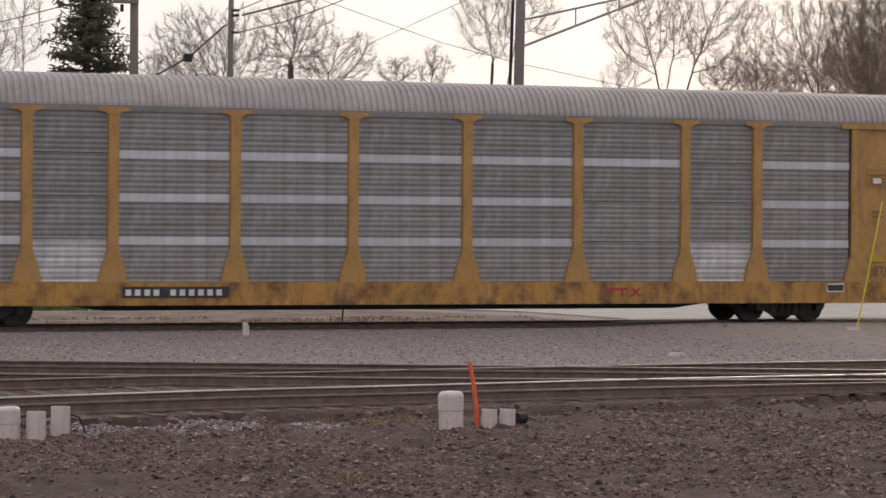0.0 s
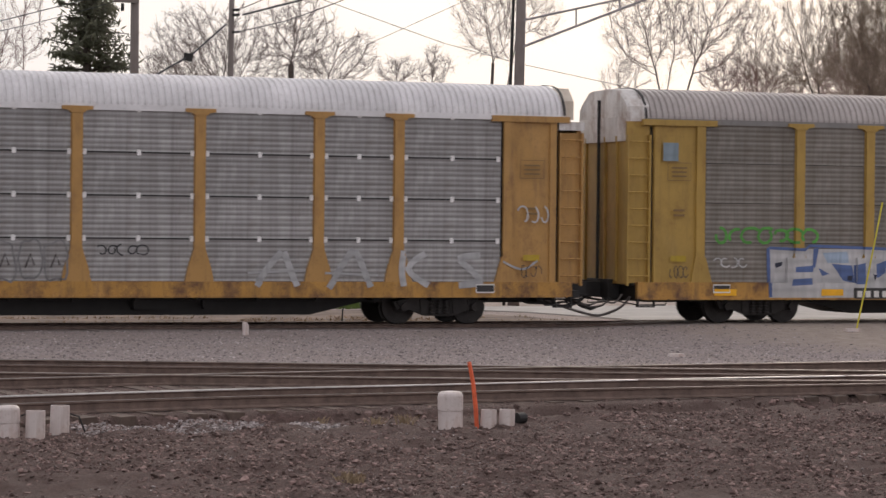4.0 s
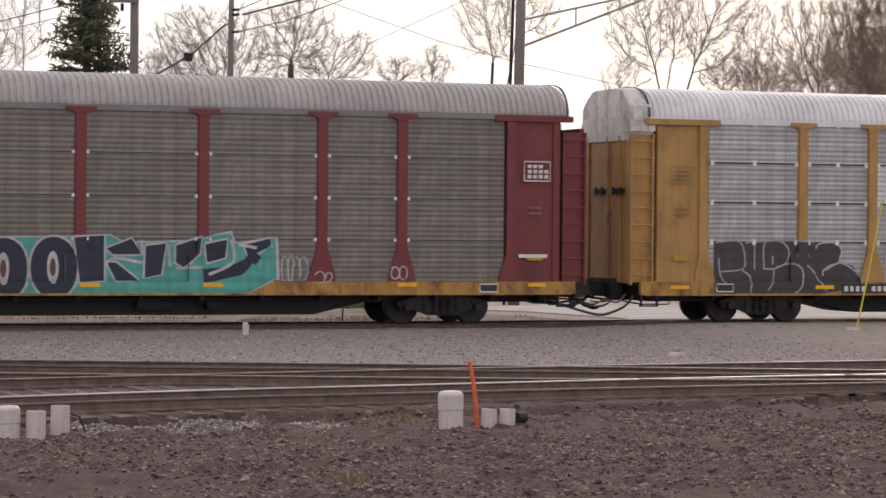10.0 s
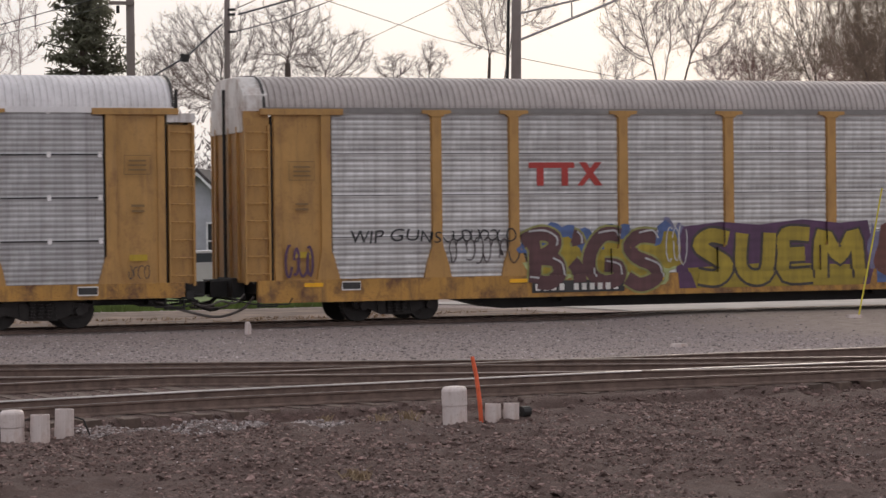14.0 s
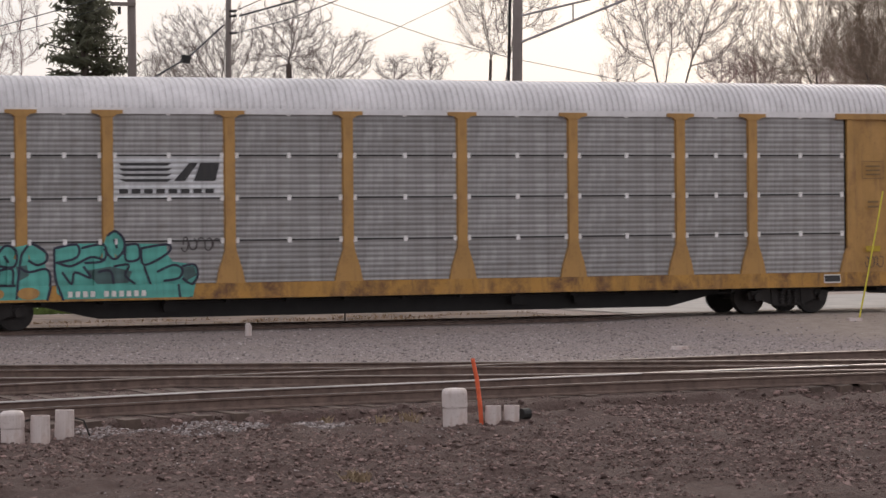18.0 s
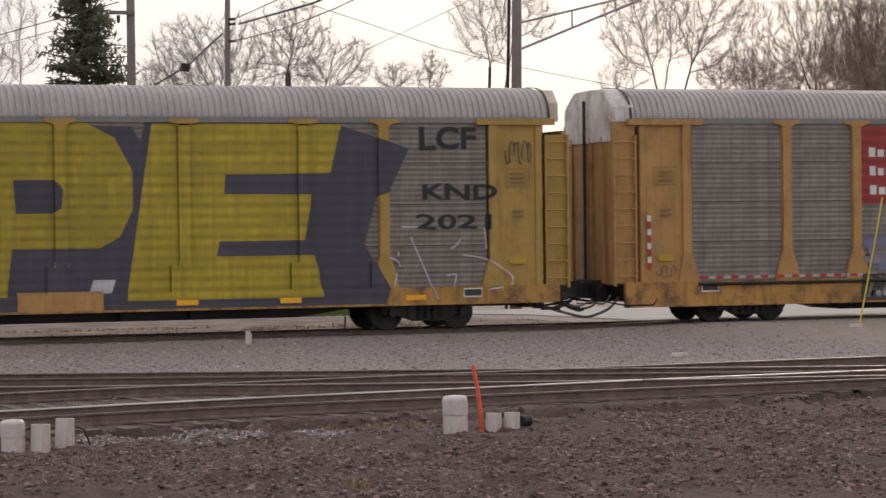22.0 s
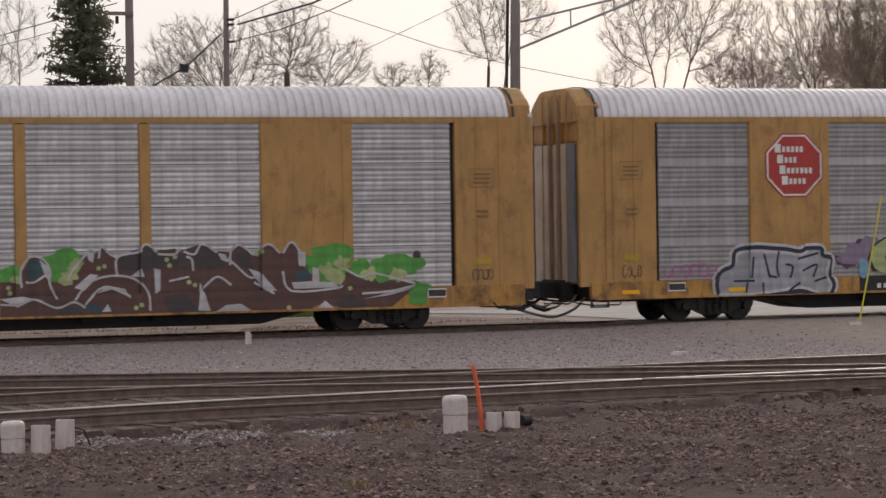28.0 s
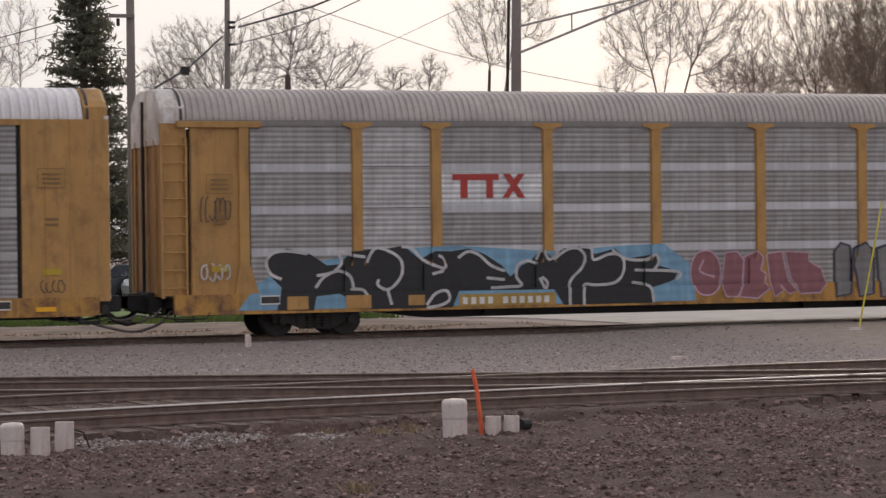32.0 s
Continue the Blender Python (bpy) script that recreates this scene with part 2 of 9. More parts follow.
INK = painted("faded black stencil", (0.22, 0.13, 0.05), (0.2, 0.12, 0.05), 0.5)
HOSE = plain("grey rubber hose", (0.10, 0.085, 0.08), 0.6, 0, 0.3)
EDGE_BLACK = plain("black weather strip", (0.045, 0.04, 0.04), 0.7, 0, 0.3)
OLDPAINT = painted("old grey brown paint", (0.33, 0.27, 0.22), (0.12, 0.08, 0.06), 0.7)


# ---- mesh helpers ----
def box(bm, x0, x1, y0, y1, z0, z1):
    v = [bm.verts.new(p) for p in ((x0, y0, z0), (x1, y0, z0), (x1, y1, z0), (x0, y1, z0), (x0, y0, z1), (x1, y0, z1), (x1, y1, z1), (x0, y1, z1))]
    for f in ((0, 3, 2, 1), (4, 5, 6, 7), (0, 1, 5, 4), (1, 2, 6, 5), (2, 3, 7, 6), (3, 0, 4, 7)):
        bm.faces.new([v[i] for i in f])


def slab(bm, outline, y0, y1):
    """A plate with the (x, z) outline between y0 (front) and y1."""
    a = [bm.verts.new((x, y0, z)) for x, z in outline]
    b = [bm.verts.new((x, y1, z)) for x, z in outline]
    bm.faces.new(a)
    bm.faces.new(b[::-1])
    k = len(a)
    for i in range(k):
        bm.faces.new((a[i], b[i], b[(i + 1) % k], a[(i + 1) % k]))


def tube(bm, pts, radii, sides=6, caps=True):
    rings = []
    pts = [Vector(p) for p in pts]
    if not hasattr(radii, "__len__"):
        radii = [radii] * len(pts)
    for i, p in enumerate(pts):
        d = (pts[min(i + 1, len(pts) - 1)] - pts[max(i - 1, 0)]).normalized()
        u = d.cross(Vector((0.31, 0.17, 0.93) if abs(d.z) < 0.9 else (1, 0.2, 0))).normalized()
        w = d.cross(u)
        rings.append([bm.verts.new(p + radii[i] * (math.cos(a) * u + math.sin(a) * w)) for a in [math.tau * k / sides for k in range(sides)]])
    for r, q in zip(rings, rings[1:]):
        for k in range(sides):
            bm.faces.new((r[k], r[(k + 1) % sides], q[(k + 1) % sides], q[k]))
    if caps:
        bm.faces.new(rings[0][::-1])
        bm.faces.new(rings[-1])


def disc(bm, c, axis, r0, r1, half, sides=24):
    """A solid wheel round the y axis: centre c, tread r0, flange r1."""
    prof = [(-half, r0), (half * 0.55, r0 * 1.01), (half * 0.6, r1), (half, r1)]
    rings = []
    for y, r in prof:
        rings.append([bm.verts.new((c[0] + r * math.cos(math.tau * k / sides), c[1] + y * axis, c[2] + r * math.sin(math.tau * k / sides))) for k in range(sides)])
    for r, q in zip(rings, rings[1:]):
        for k in range(sides):
            bm.faces.new((r[k], r[(k + 1) % sides], q[(k + 1) % sides], q[k]))
    bm.faces.new(rings[0][::-1])
    bm.faces.new(rings[-1])


def mesh_of(bm, name, smooth=False):
    bmesh.ops.recalc_face_normals(bm, faces=bm.faces)
    me = bpy.data.meshes.new(name)
    bm.to_mesh(me)
    bm.free()
    if smooth:
        me.polygons.foreach_set("use_smooth", [True] * len(me.polygons))
    me.materials.append(None)
    return me


def part(name, bm, material, parent=None, label="", at=None, smooth=False):
    """One mesh object under a thing or a part; bm is a bmesh or a shared mesh."""
    me = bm if isinstance(bm, bpy.types.Mesh) else mesh_of(bm, name, smooth)
    ob = new(name, me)
    ob.material_slots[0].link = "OBJECT"
    ob.material_slots[0].material = material
    if parent:
        ob.parent = parent
    if at:
        ob.location = at
    return tagged(ob, label)


def solid(name, build, material, parent=None, label="", at=None, smooth=False):
    bm = bmesh.new()
    build(bm)
    return part(name, bm, material, parent, label, at, smooth)


def thing(name, label, category, m=None, group=""):
    ob = new(name)
    if m:
        ob.matrix_world = m
    return tagged(ob, label, category, group)


# ---- rail car kit: x along the car, near side at y = 0, rail top at z = 0 ----
POSTS = (-8.88, -6.96, -4.175, -1.39, 1.39, 4.175, 6.96, 8.88)
BAY_END = 11.5
EDGES = (-BAY_END, *POSTS, BAY_END)
SILL_Z0, SILL_Z1, TOP_Z = 0.66, 1.0, 4.82
PANEL_H = (TOP_Z - SILL_Z1) / 4
WIDE = 3.1
MESH = {}


def shared(key, build, smooth=False):
    if key not in MESH:
        bm = bmesh.new()
        build(bm)
        MESH[key] = mesh_of(bm, key, smooth)
    return MESH[key]


def panel_mesh(width, deep):
    """Corrugated sheet: eight horizontal ribs with flat crests and valleys."""
    def build(bm):
        h, ribs = PANEL_H - 0.016, 8
        prof = [(0.0, 0.0)]
        p = h / ribs
        for k in range(ribs):
            z = k * p
            prof += [(z + 0.1 * p, 0.0), (z + 0.36 * p, deep), (z + 0.56 * p, deep), (z + 0.84 * p, 0.0)]
        prof += [(h, 0.0)]
        back = 0.06
        cols = [[bm.verts.new((x, y, z)) for z, y in prof] for x in (0.0, width)]
        for i in range(len(prof) - 1):
            bm.faces.new((cols[0][i], cols[1][i], cols[1][i + 1], cols[0][i + 1]))
        box(bm, 0, width, 0.045, back, 0, h)
    return shared("panel %.2f %.3f" % (width, deep), build)


def post_mesh(flare=True):
    def build(bm):
        w = 0.115
        f = 0.33 if flare else w
        slab(bm, [(-f, SILL_Z1), (f, SILL_Z1), (f * 0.82, SILL_Z1 + 0.3), (w + 0.02, SILL_Z1 + 0.72), (w, SILL_Z1 + 0.9), (w, TOP_Z - 0.06), (-w, TOP_Z - 0.06),
                  (-w, SILL_Z1 + 0.9), (-w - 0.02, SILL_Z1 + 0.72), (-f * 0.82, SILL_Z1 + 0.3)], -0.075, 0.06)
        box(bm, -w - 0.02, w + 0.02, -0.02, 0.06, SILL_Z1 + 0.7, TOP_Z - 0.05)
    return shared("post%d" % flare, build)


def cap_mesh():
    def build(bm):
        slab(bm, [(-0.35, TOP_Z + 0.05), (-0.35, TOP_Z - 0.025), (-0.2, TOP_Z - 0.05), (-0.15, TOP_Z - 0.1), (0.15, TOP_Z - 0.1), (0.2, TOP_Z - 0.05), (0.35, TOP_Z - 0.025), (0.35, TOP_Z + 0.05)], -0.09, 0.04)
    return shared("cap", build)


ROOF_PROFILE = [(0.0, 4.86), (0.0, 4.98), (0.03, 5.1), (0.12, 5.28), (0.28, 5.46), (0.5, 5.58), (0.85, 5.66), (1.3, 5.69)]


def roof_outline():
    half = list(ROOF_PROFILE)
    return half + [(WIDE - y, z) for y, z in reversed(half)]


def roof_mesh(length, pitch, depth, duty=0.5):
    def build(bm):
        n = round(2 * length / pitch)
        gap = 2 * length / n
        prof = roof_outline()
        mid = WIDE / 2
        rings = []
        for k in range(n):
            for a, d in ((0.0, 0.0), (duty * 0.7, 0.0), (duty, 1.0), (0.85, 1.0)):
                x = -length + (k + a) * gap
                ring = []
                for y, z in prof:
                    s = 1 - depth * d / 1.5
                    ring.append(bm.verts.new((x, mid + (y - mid) * s, z - depth * d * min(1, max(0, (z - 4.98) / 0.2)))))
                rings.append(ring)
        for r, q in zip(rings, rings[1:]):
            for i in range(len(r) - 1):
                bm.faces.new((r[i], q[i], q[i + 1], r[i + 1]))
        bm.faces.new(rings[0])
        bm.faces.new(rings[-1][::-1])
    return shared("roof %.2f %.3f" % (length, pitch), build)


def hood_mesh():
    """The smooth end piece of the roof, closed by the end plate."""
    def build(bm):
        mid = WIDE / 2
        rings = []
        half = [(0.0, 4.86), (0.02, 5.22), (0.16, 5.36), (0.62, 5.64), (0.78, 5.67), (1.3, 5.68)]
        prof = half + [(WIDE - y, z) for y, z in reversed(half)]
        for x, s, dz in ((0.0, 0.985, 0.02), (0.48, 0.97, 0.02), (0.55, 0.955, 0.045)):
            rings.append([bm.verts.new((x, mid + (y - mid) * s, z - dz)) for y, z in prof])
        for r, q in zip(rings, rings[1:]):
            for i in range(len(r) - 1):
                bm.faces.new((r[i], q[i], q[i + 1], r[i + 1]))
        bm.faces.new(rings[0])
        bm.faces.new(rings[-1][::-1])
    return shared("hood", build)


def inset_hood_mesh():
    """The narrower box behind the roof's end, with chamfered shoulders."""
    def build(bm):
        prof = [(0.62, 4.86), (0.62, 5.3), (0.95, 5.62), (2.15, 5.62), (2.48, 5.3), (2.48, 4.86)]
        slab(bm, [(y, z) for y, z in prof], 0.0, 0.5)
        bm.transform(Matrix(((0, 1, 0, 0), (1, 0, 0, 0), (0, 0, 1, 0), (0, 0, 0, 1))))
    return shared("inset hood", build)


def truck_frame_mesh(base, r):
    def build(bm):
        q, h = base / 2, r
        for y in (0.42, WIDE - 0.42):
            s = 1 if y < 1 else -1
            slab(bm, [(-q - 0.24, h + 0.12), (-q - 0.19, h - 0.05), (-q + 0.16, h - 0.07), (-0.35, h - 0.21), (0.35, h - 0.21), (q - 0.16, h - 0.07), (q + 0.19, h - 0.05), (q + 0.24, h + 0.12), (q - 0.1, h + 0.2), (0.42, h + 0.31), (-0.42, h + 0.31), (-q + 0.1, h + 0.2)], y - 0.07, y + 0.07)
            # bearing boxes, springs, wedge ribs and brake beam
            for x in (-q, q):
                tube(bm, [(x, y - 0.19 * s, h), (x, y + 0.12 * s, h)], 0.1, 10)
                box(bm, x - 0.15, x + 0.15, y - 0.11, y + 0.11, h + 0.05, h + 0.16)
            for x in (-0.18, 0.0, 0.18):
                for k in range(5):
                    tube(bm, [(x, y - 0.1 * s, h - 0.16 + 0.07 * k), (x, y - 0.1 * s, h - 0.12 + 0.07 * k)], 0.075, 8)
            for x in (-0.4, 0.4):
                slab(bm, [(x - 0.05, h - 0.16), (x + 0.05, h - 0.16), (x + 0.09, h + 0.3), (x - 0.09, h + 0.3)], y - 0.1, y + 0.1)
        box(bm, -0.22, 0.22, 0.4, WIDE - 0.4, h + 0.04, h + 0.25)
        for x in (-q + 0.48, q - 0.48):
            box(bm, x - 0.05, x + 0.05, 0.6, WIDE - 0.6, h - 0.1, h)
    return shared("truck frame %.2f" % r, build)


def wheelset_mesh(r):
    def build(bm):
        for y, a in ((0.80, 1), (WIDE - 0.80, -1)):
            disc(bm, (0, y, 0), a, r, r + 0.03, 0.07)
            # dished web: rim ring, hub
            disc(bm, (0, y - 0.03 * a, 0), a, r * 0.82, r * 0.82, 0.045)
            disc(bm, (0, y - 0.045 * a, 0), a, 0.16, 0.16, 0.06, 12)
            for k in range(3):
                t = math.tau * k / 3
                tube(bm, [(0.1 * math.cos(t), y - 0.11 * a, 0.1 * math.sin(t)), (0.1 * math.cos(t), y - 0.125 * a, 0.1 * math.sin(t))], 0.02, 6)
        tube(bm, [(0, 0.6, 0), (0, WIDE - 0.6, 0)], 0.08, 10)
    return shared("wheelset %.2f" % r, build)


def underframe_mesh(belly):
    def build(bm):
        slab(bm, [(-12.6, 0.7), (-12.6, 0.5), (-8.2, 0.5), (-7.0, belly), (7.0, belly), (8.2, 0.5), (12.6, 0.5), (12.6, 0.7)], 0.75, WIDE - 0.75)
        box(bm, -13.2, 13.2, 0.06, WIDE - 0.06, 0.7, 0.92)
    return shared("underframe %.2f" % belly, build)


def arch(bm, x0, x1):
    """A strip over the roof from eave to eave."""
    mid = WIDE / 2
    rings = [[bm.verts.new((x, mid + (y - mid) * q, 4.86 + (z - 4.86) * (1.0 + (q - 1) * 1.5))) for y, z in roof_outline()] for x, q in ((x0, 1.0), (x0, 1.012), (x1, 1.012), (x1, 1.0))]
    for r, q in zip(rings, rings[1:]):
        for i in range(len(r) - 1):
            bm.faces.new((r[i], q[i], q[i + 1], r[i + 1]))


def smooth_line(pts):
    P = [Vector(p) for p in pts]
    out = []
    for i in range(len(P) - 1):
        a, b, c, d = P[max(0, i - 1)], P[i], P[i + 1], P[min(len(P) - 1, i + 2)]
        for k in range(4):
            t = k / 4
            out.append(tuple(0.5 * (2 * b + (c - a) * t + (2 * a - 5 * b + 4 * c - d) * t * t + (3 * b - a - 3 * c + d) * t ** 3)))
    return out + [tuple(P[-1])]


def ladder_mesh():
    """Ladder side panel 0.6 m wide from x = 0 outwards."""
    def build(bm):
        box(bm, 0, 0.6, 0.06, 0.12, 0.98, TOP_Z - 0.3)
    return shared("ladder panel", build)


def rung_mesh():
    def build(bm):
        tube(bm, [(0.03, -0.03, 0), (0.08, -0.075, 0), (0.52, -0.075, 0), (0.57, -0.03, 0)], 0.018, 6)
    return shared("rung", build)


def coupler_mesh():
    def build(bm):
        box(bm, 0, 0.5, 1.35, 1.75, 0.62, 0.98)
        box(bm, 0.45, 0.72, 1.38, 1.72, 0.68, 0.96)
        box(bm, -0.2, 0.1, 0.9, 2.2, 0.6, 1.05)
        tube(bm, [(0.0, 0.2, 0.72), (0.25, 0.15, 0.7), (0.25, 0.9, 0.7)], 0.025, 6)
        tube(bm, [(0.05, 1.0, 0.75), (0.3, 1.0, 0.5), (0.72, 1.1, 0.4)], 0.03, 6)
        tube(bm, [(-0.9, 0.1, 0.6), (0.1, 0.1, 0.58)], 0.025, 6)
        box(bm, -0.35, -0.3, 0.06, 0.12, 0.5, 0.9)
        tube(bm, [(-0.1, 0.5, 0.66), (0.2, 0.45, 0.42), (0.5, 0.6, 0.34), (0.75, 0.9, 0.36)], 0.035, 6)
        tube(bm, [(-1.6, 0.35, 0.62), (-1.2, 0.3, 0.5), (-0.6, 0.3, 0.48), (0.0, 0.4, 0.56)], 0.03, 6)
        box(bm, -1.0, -0.6, 0.3, 0.8, 0.5, 0.72)
        box(bm, -0.1, 0.35, 0.5, 1.1, 0.66, 1.0)
        box(bm, -0.2, -0.02, 0.0, 0.5, 0.62, 0.8)
        tube(bm, [(-0.3, 0.02, 0.66), (-0.3, 0.02, 0.42), (-0.7, 0.02, 0.42), (-0.7, 0.02, 0.66)], 0.02, 6)
    return shared("coupler", build)


def far_side_mesh():
    def build(bm):
        y = WIDE
        box(bm, -BAY_END, BAY_END, y - 0.04, y - 0.01, SILL_Z1, TOP_Z + 0.04)
        for x in (*POSTS, -BAY_END, BAY_END):
            box(bm, x - 0.115, x + 0.115, y - 0.01, y + 0.07, SILL_Z1, TOP_Z)
        for s in (-1, 1):
            a, b = sorted((s * BAY_END, s * 13.45))
            box(bm, a, b, y - 0.12, y - 0.02, 0.95, TOP_Z)
        box(bm, -13.4, 13.4, y - 0.05, y + 0.08, SILL_Z0, SILL_Z1)
    return shared("far side", build)


PLATED = set()
SILL_FOOT = {}


def joined(x, z, plated):
    """How far the near face stands proud at (x, z) of a car side."""
    if z < SILL_Z1:
        return 0.085
    for p in POSTS:
        if abs(x - p) < (0.334 if z < SILL_Z1 + 0.6 and not plated else 0.139):
            return 0.08
    if plated and 6.856 < abs(x) < 8.984:
        return 0.066
    return 0.08 if abs(x) > BAY_END - 0.054 else 0.004


class Stroke(list):
    """Pairs of edge points that make one painted stroke; adding puts shapes side by side."""

    def __add__(self, other):
        return [self] + ([other] if isinstance(other, Stroke) else list(other))

    def __radd__(self, other):
        return list(other) + [self]


def laid(car, name, shapes, material, lift=0.004, label=""):
    """Paint lying on a car's near side: one part for each (x, z) polygon or stroke, folded over posts and sill."""
    ob = None
    if isinstance(shapes, Stroke):
        shapes = [shapes]
    for k, shape in enumerate(shapes):
        bm = bmesh.new()
        if isinstance(shape, Stroke):
            pairs = [[bm.verts.new((x, -0.0003 * i, z)) for x, z in pair] for i, pair in enumerate(shape)]
            for p, q in zip(pairs, pairs[1:]):
                bm.faces.new((p[0], q[0], q[1], p[1]))
        else:
            bm.faces.new([bm.verts.new((x, 0, z)) for x, z in shape])
        ob = fold(car, name, bm, material, lift + 0.0007 * (k % 9), label)
    return ob


def fold(car, name, bm, material, lift, label=""):
    plated = car.name in PLATED
    xs, zs = [v.co.x for v in bm.verts], [v.co.z for v in bm.verts]
    lo, hi, zlo, zhi = min(xs), max(xs), min(zs), max(zs)
    ds = (-0.334, -0.139, 0.139, 0.334) if zlo < SILL_Z1 + 0.6 and not plated else (-0.139, 0.139)
    cuts = [(Vector((p + d, 0, 0)), Vector((1, 0, 0))) for p in POSTS for d in ds if lo < p + d < hi]
    cuts += [(Vector((d, 0, 0)), Vector((1, 0, 0))) for d in (-BAY_END + 0.054, BAY_END - 0.054, *((-8.984, -6.856, 6.856, 8.984) if plated else ())) if lo < d < hi]
    cuts += [(Vector((0, 0, z)), Vector((0, 0, 1))) for z in (SILL_Z1, SILL_Z1 + 0.6) if zlo < z < zhi]
    for co, no in cuts:
        bmesh.ops.bisect_plane(bm, geom=bm.verts[:] + bm.edges[:] + bm.faces[:], plane_co=co, plane_no=no)
    low = SILL_FOOT.get(car.name, 0.6) + 0.004
    if zlo < low:
        bmesh.ops.bisect_plane(bm, geom=bm.verts[:] + bm.edges[:] + bm.faces[:], plane_co=(0, 0, low), plane_no=(0, 0, 1), clear_inner=True)
    out, faces, known, depth = [], [], {}, {}

    def vertex(v, y):
        p = (round(v.co.x, 5), round(y + v.co.y, 5), round(v.co.z, 5))
        if p not in known:
            known[p] = len(out)
            out.append(p)
        return known[p]

    bm.faces.index_update()
    for f in bm.faces:
        c = f.calc_center_bounds()
        y = depth[f.index] = -joined(c.x, c.z, plated) - lift
        faces.append([vertex(v, y) for v in f.verts])
    # the paint runs on over the sides of posts and sill
    for e in bm.edges:
        if len(e.link_faces) == 2:
            ya, yb = (depth[f.index] for f in e.link_faces)
            if abs(ya - yb) > 1e-4:
                v, w = e.verts
                faces.append([vertex(v, ya), vertex(w, ya), vertex(w, yb), vertex(v, yb)])
    bm.free()
    me = bpy.data.meshes.new(name)
    me.from_pydata(out, [], faces)
    me.materials.append(None)
    return part(name, me, material, car, label)


def rect(x0, x1, z0, z1):
    return [(x0, z0), (x1, z0), (x1, z1), (x0, z1)]


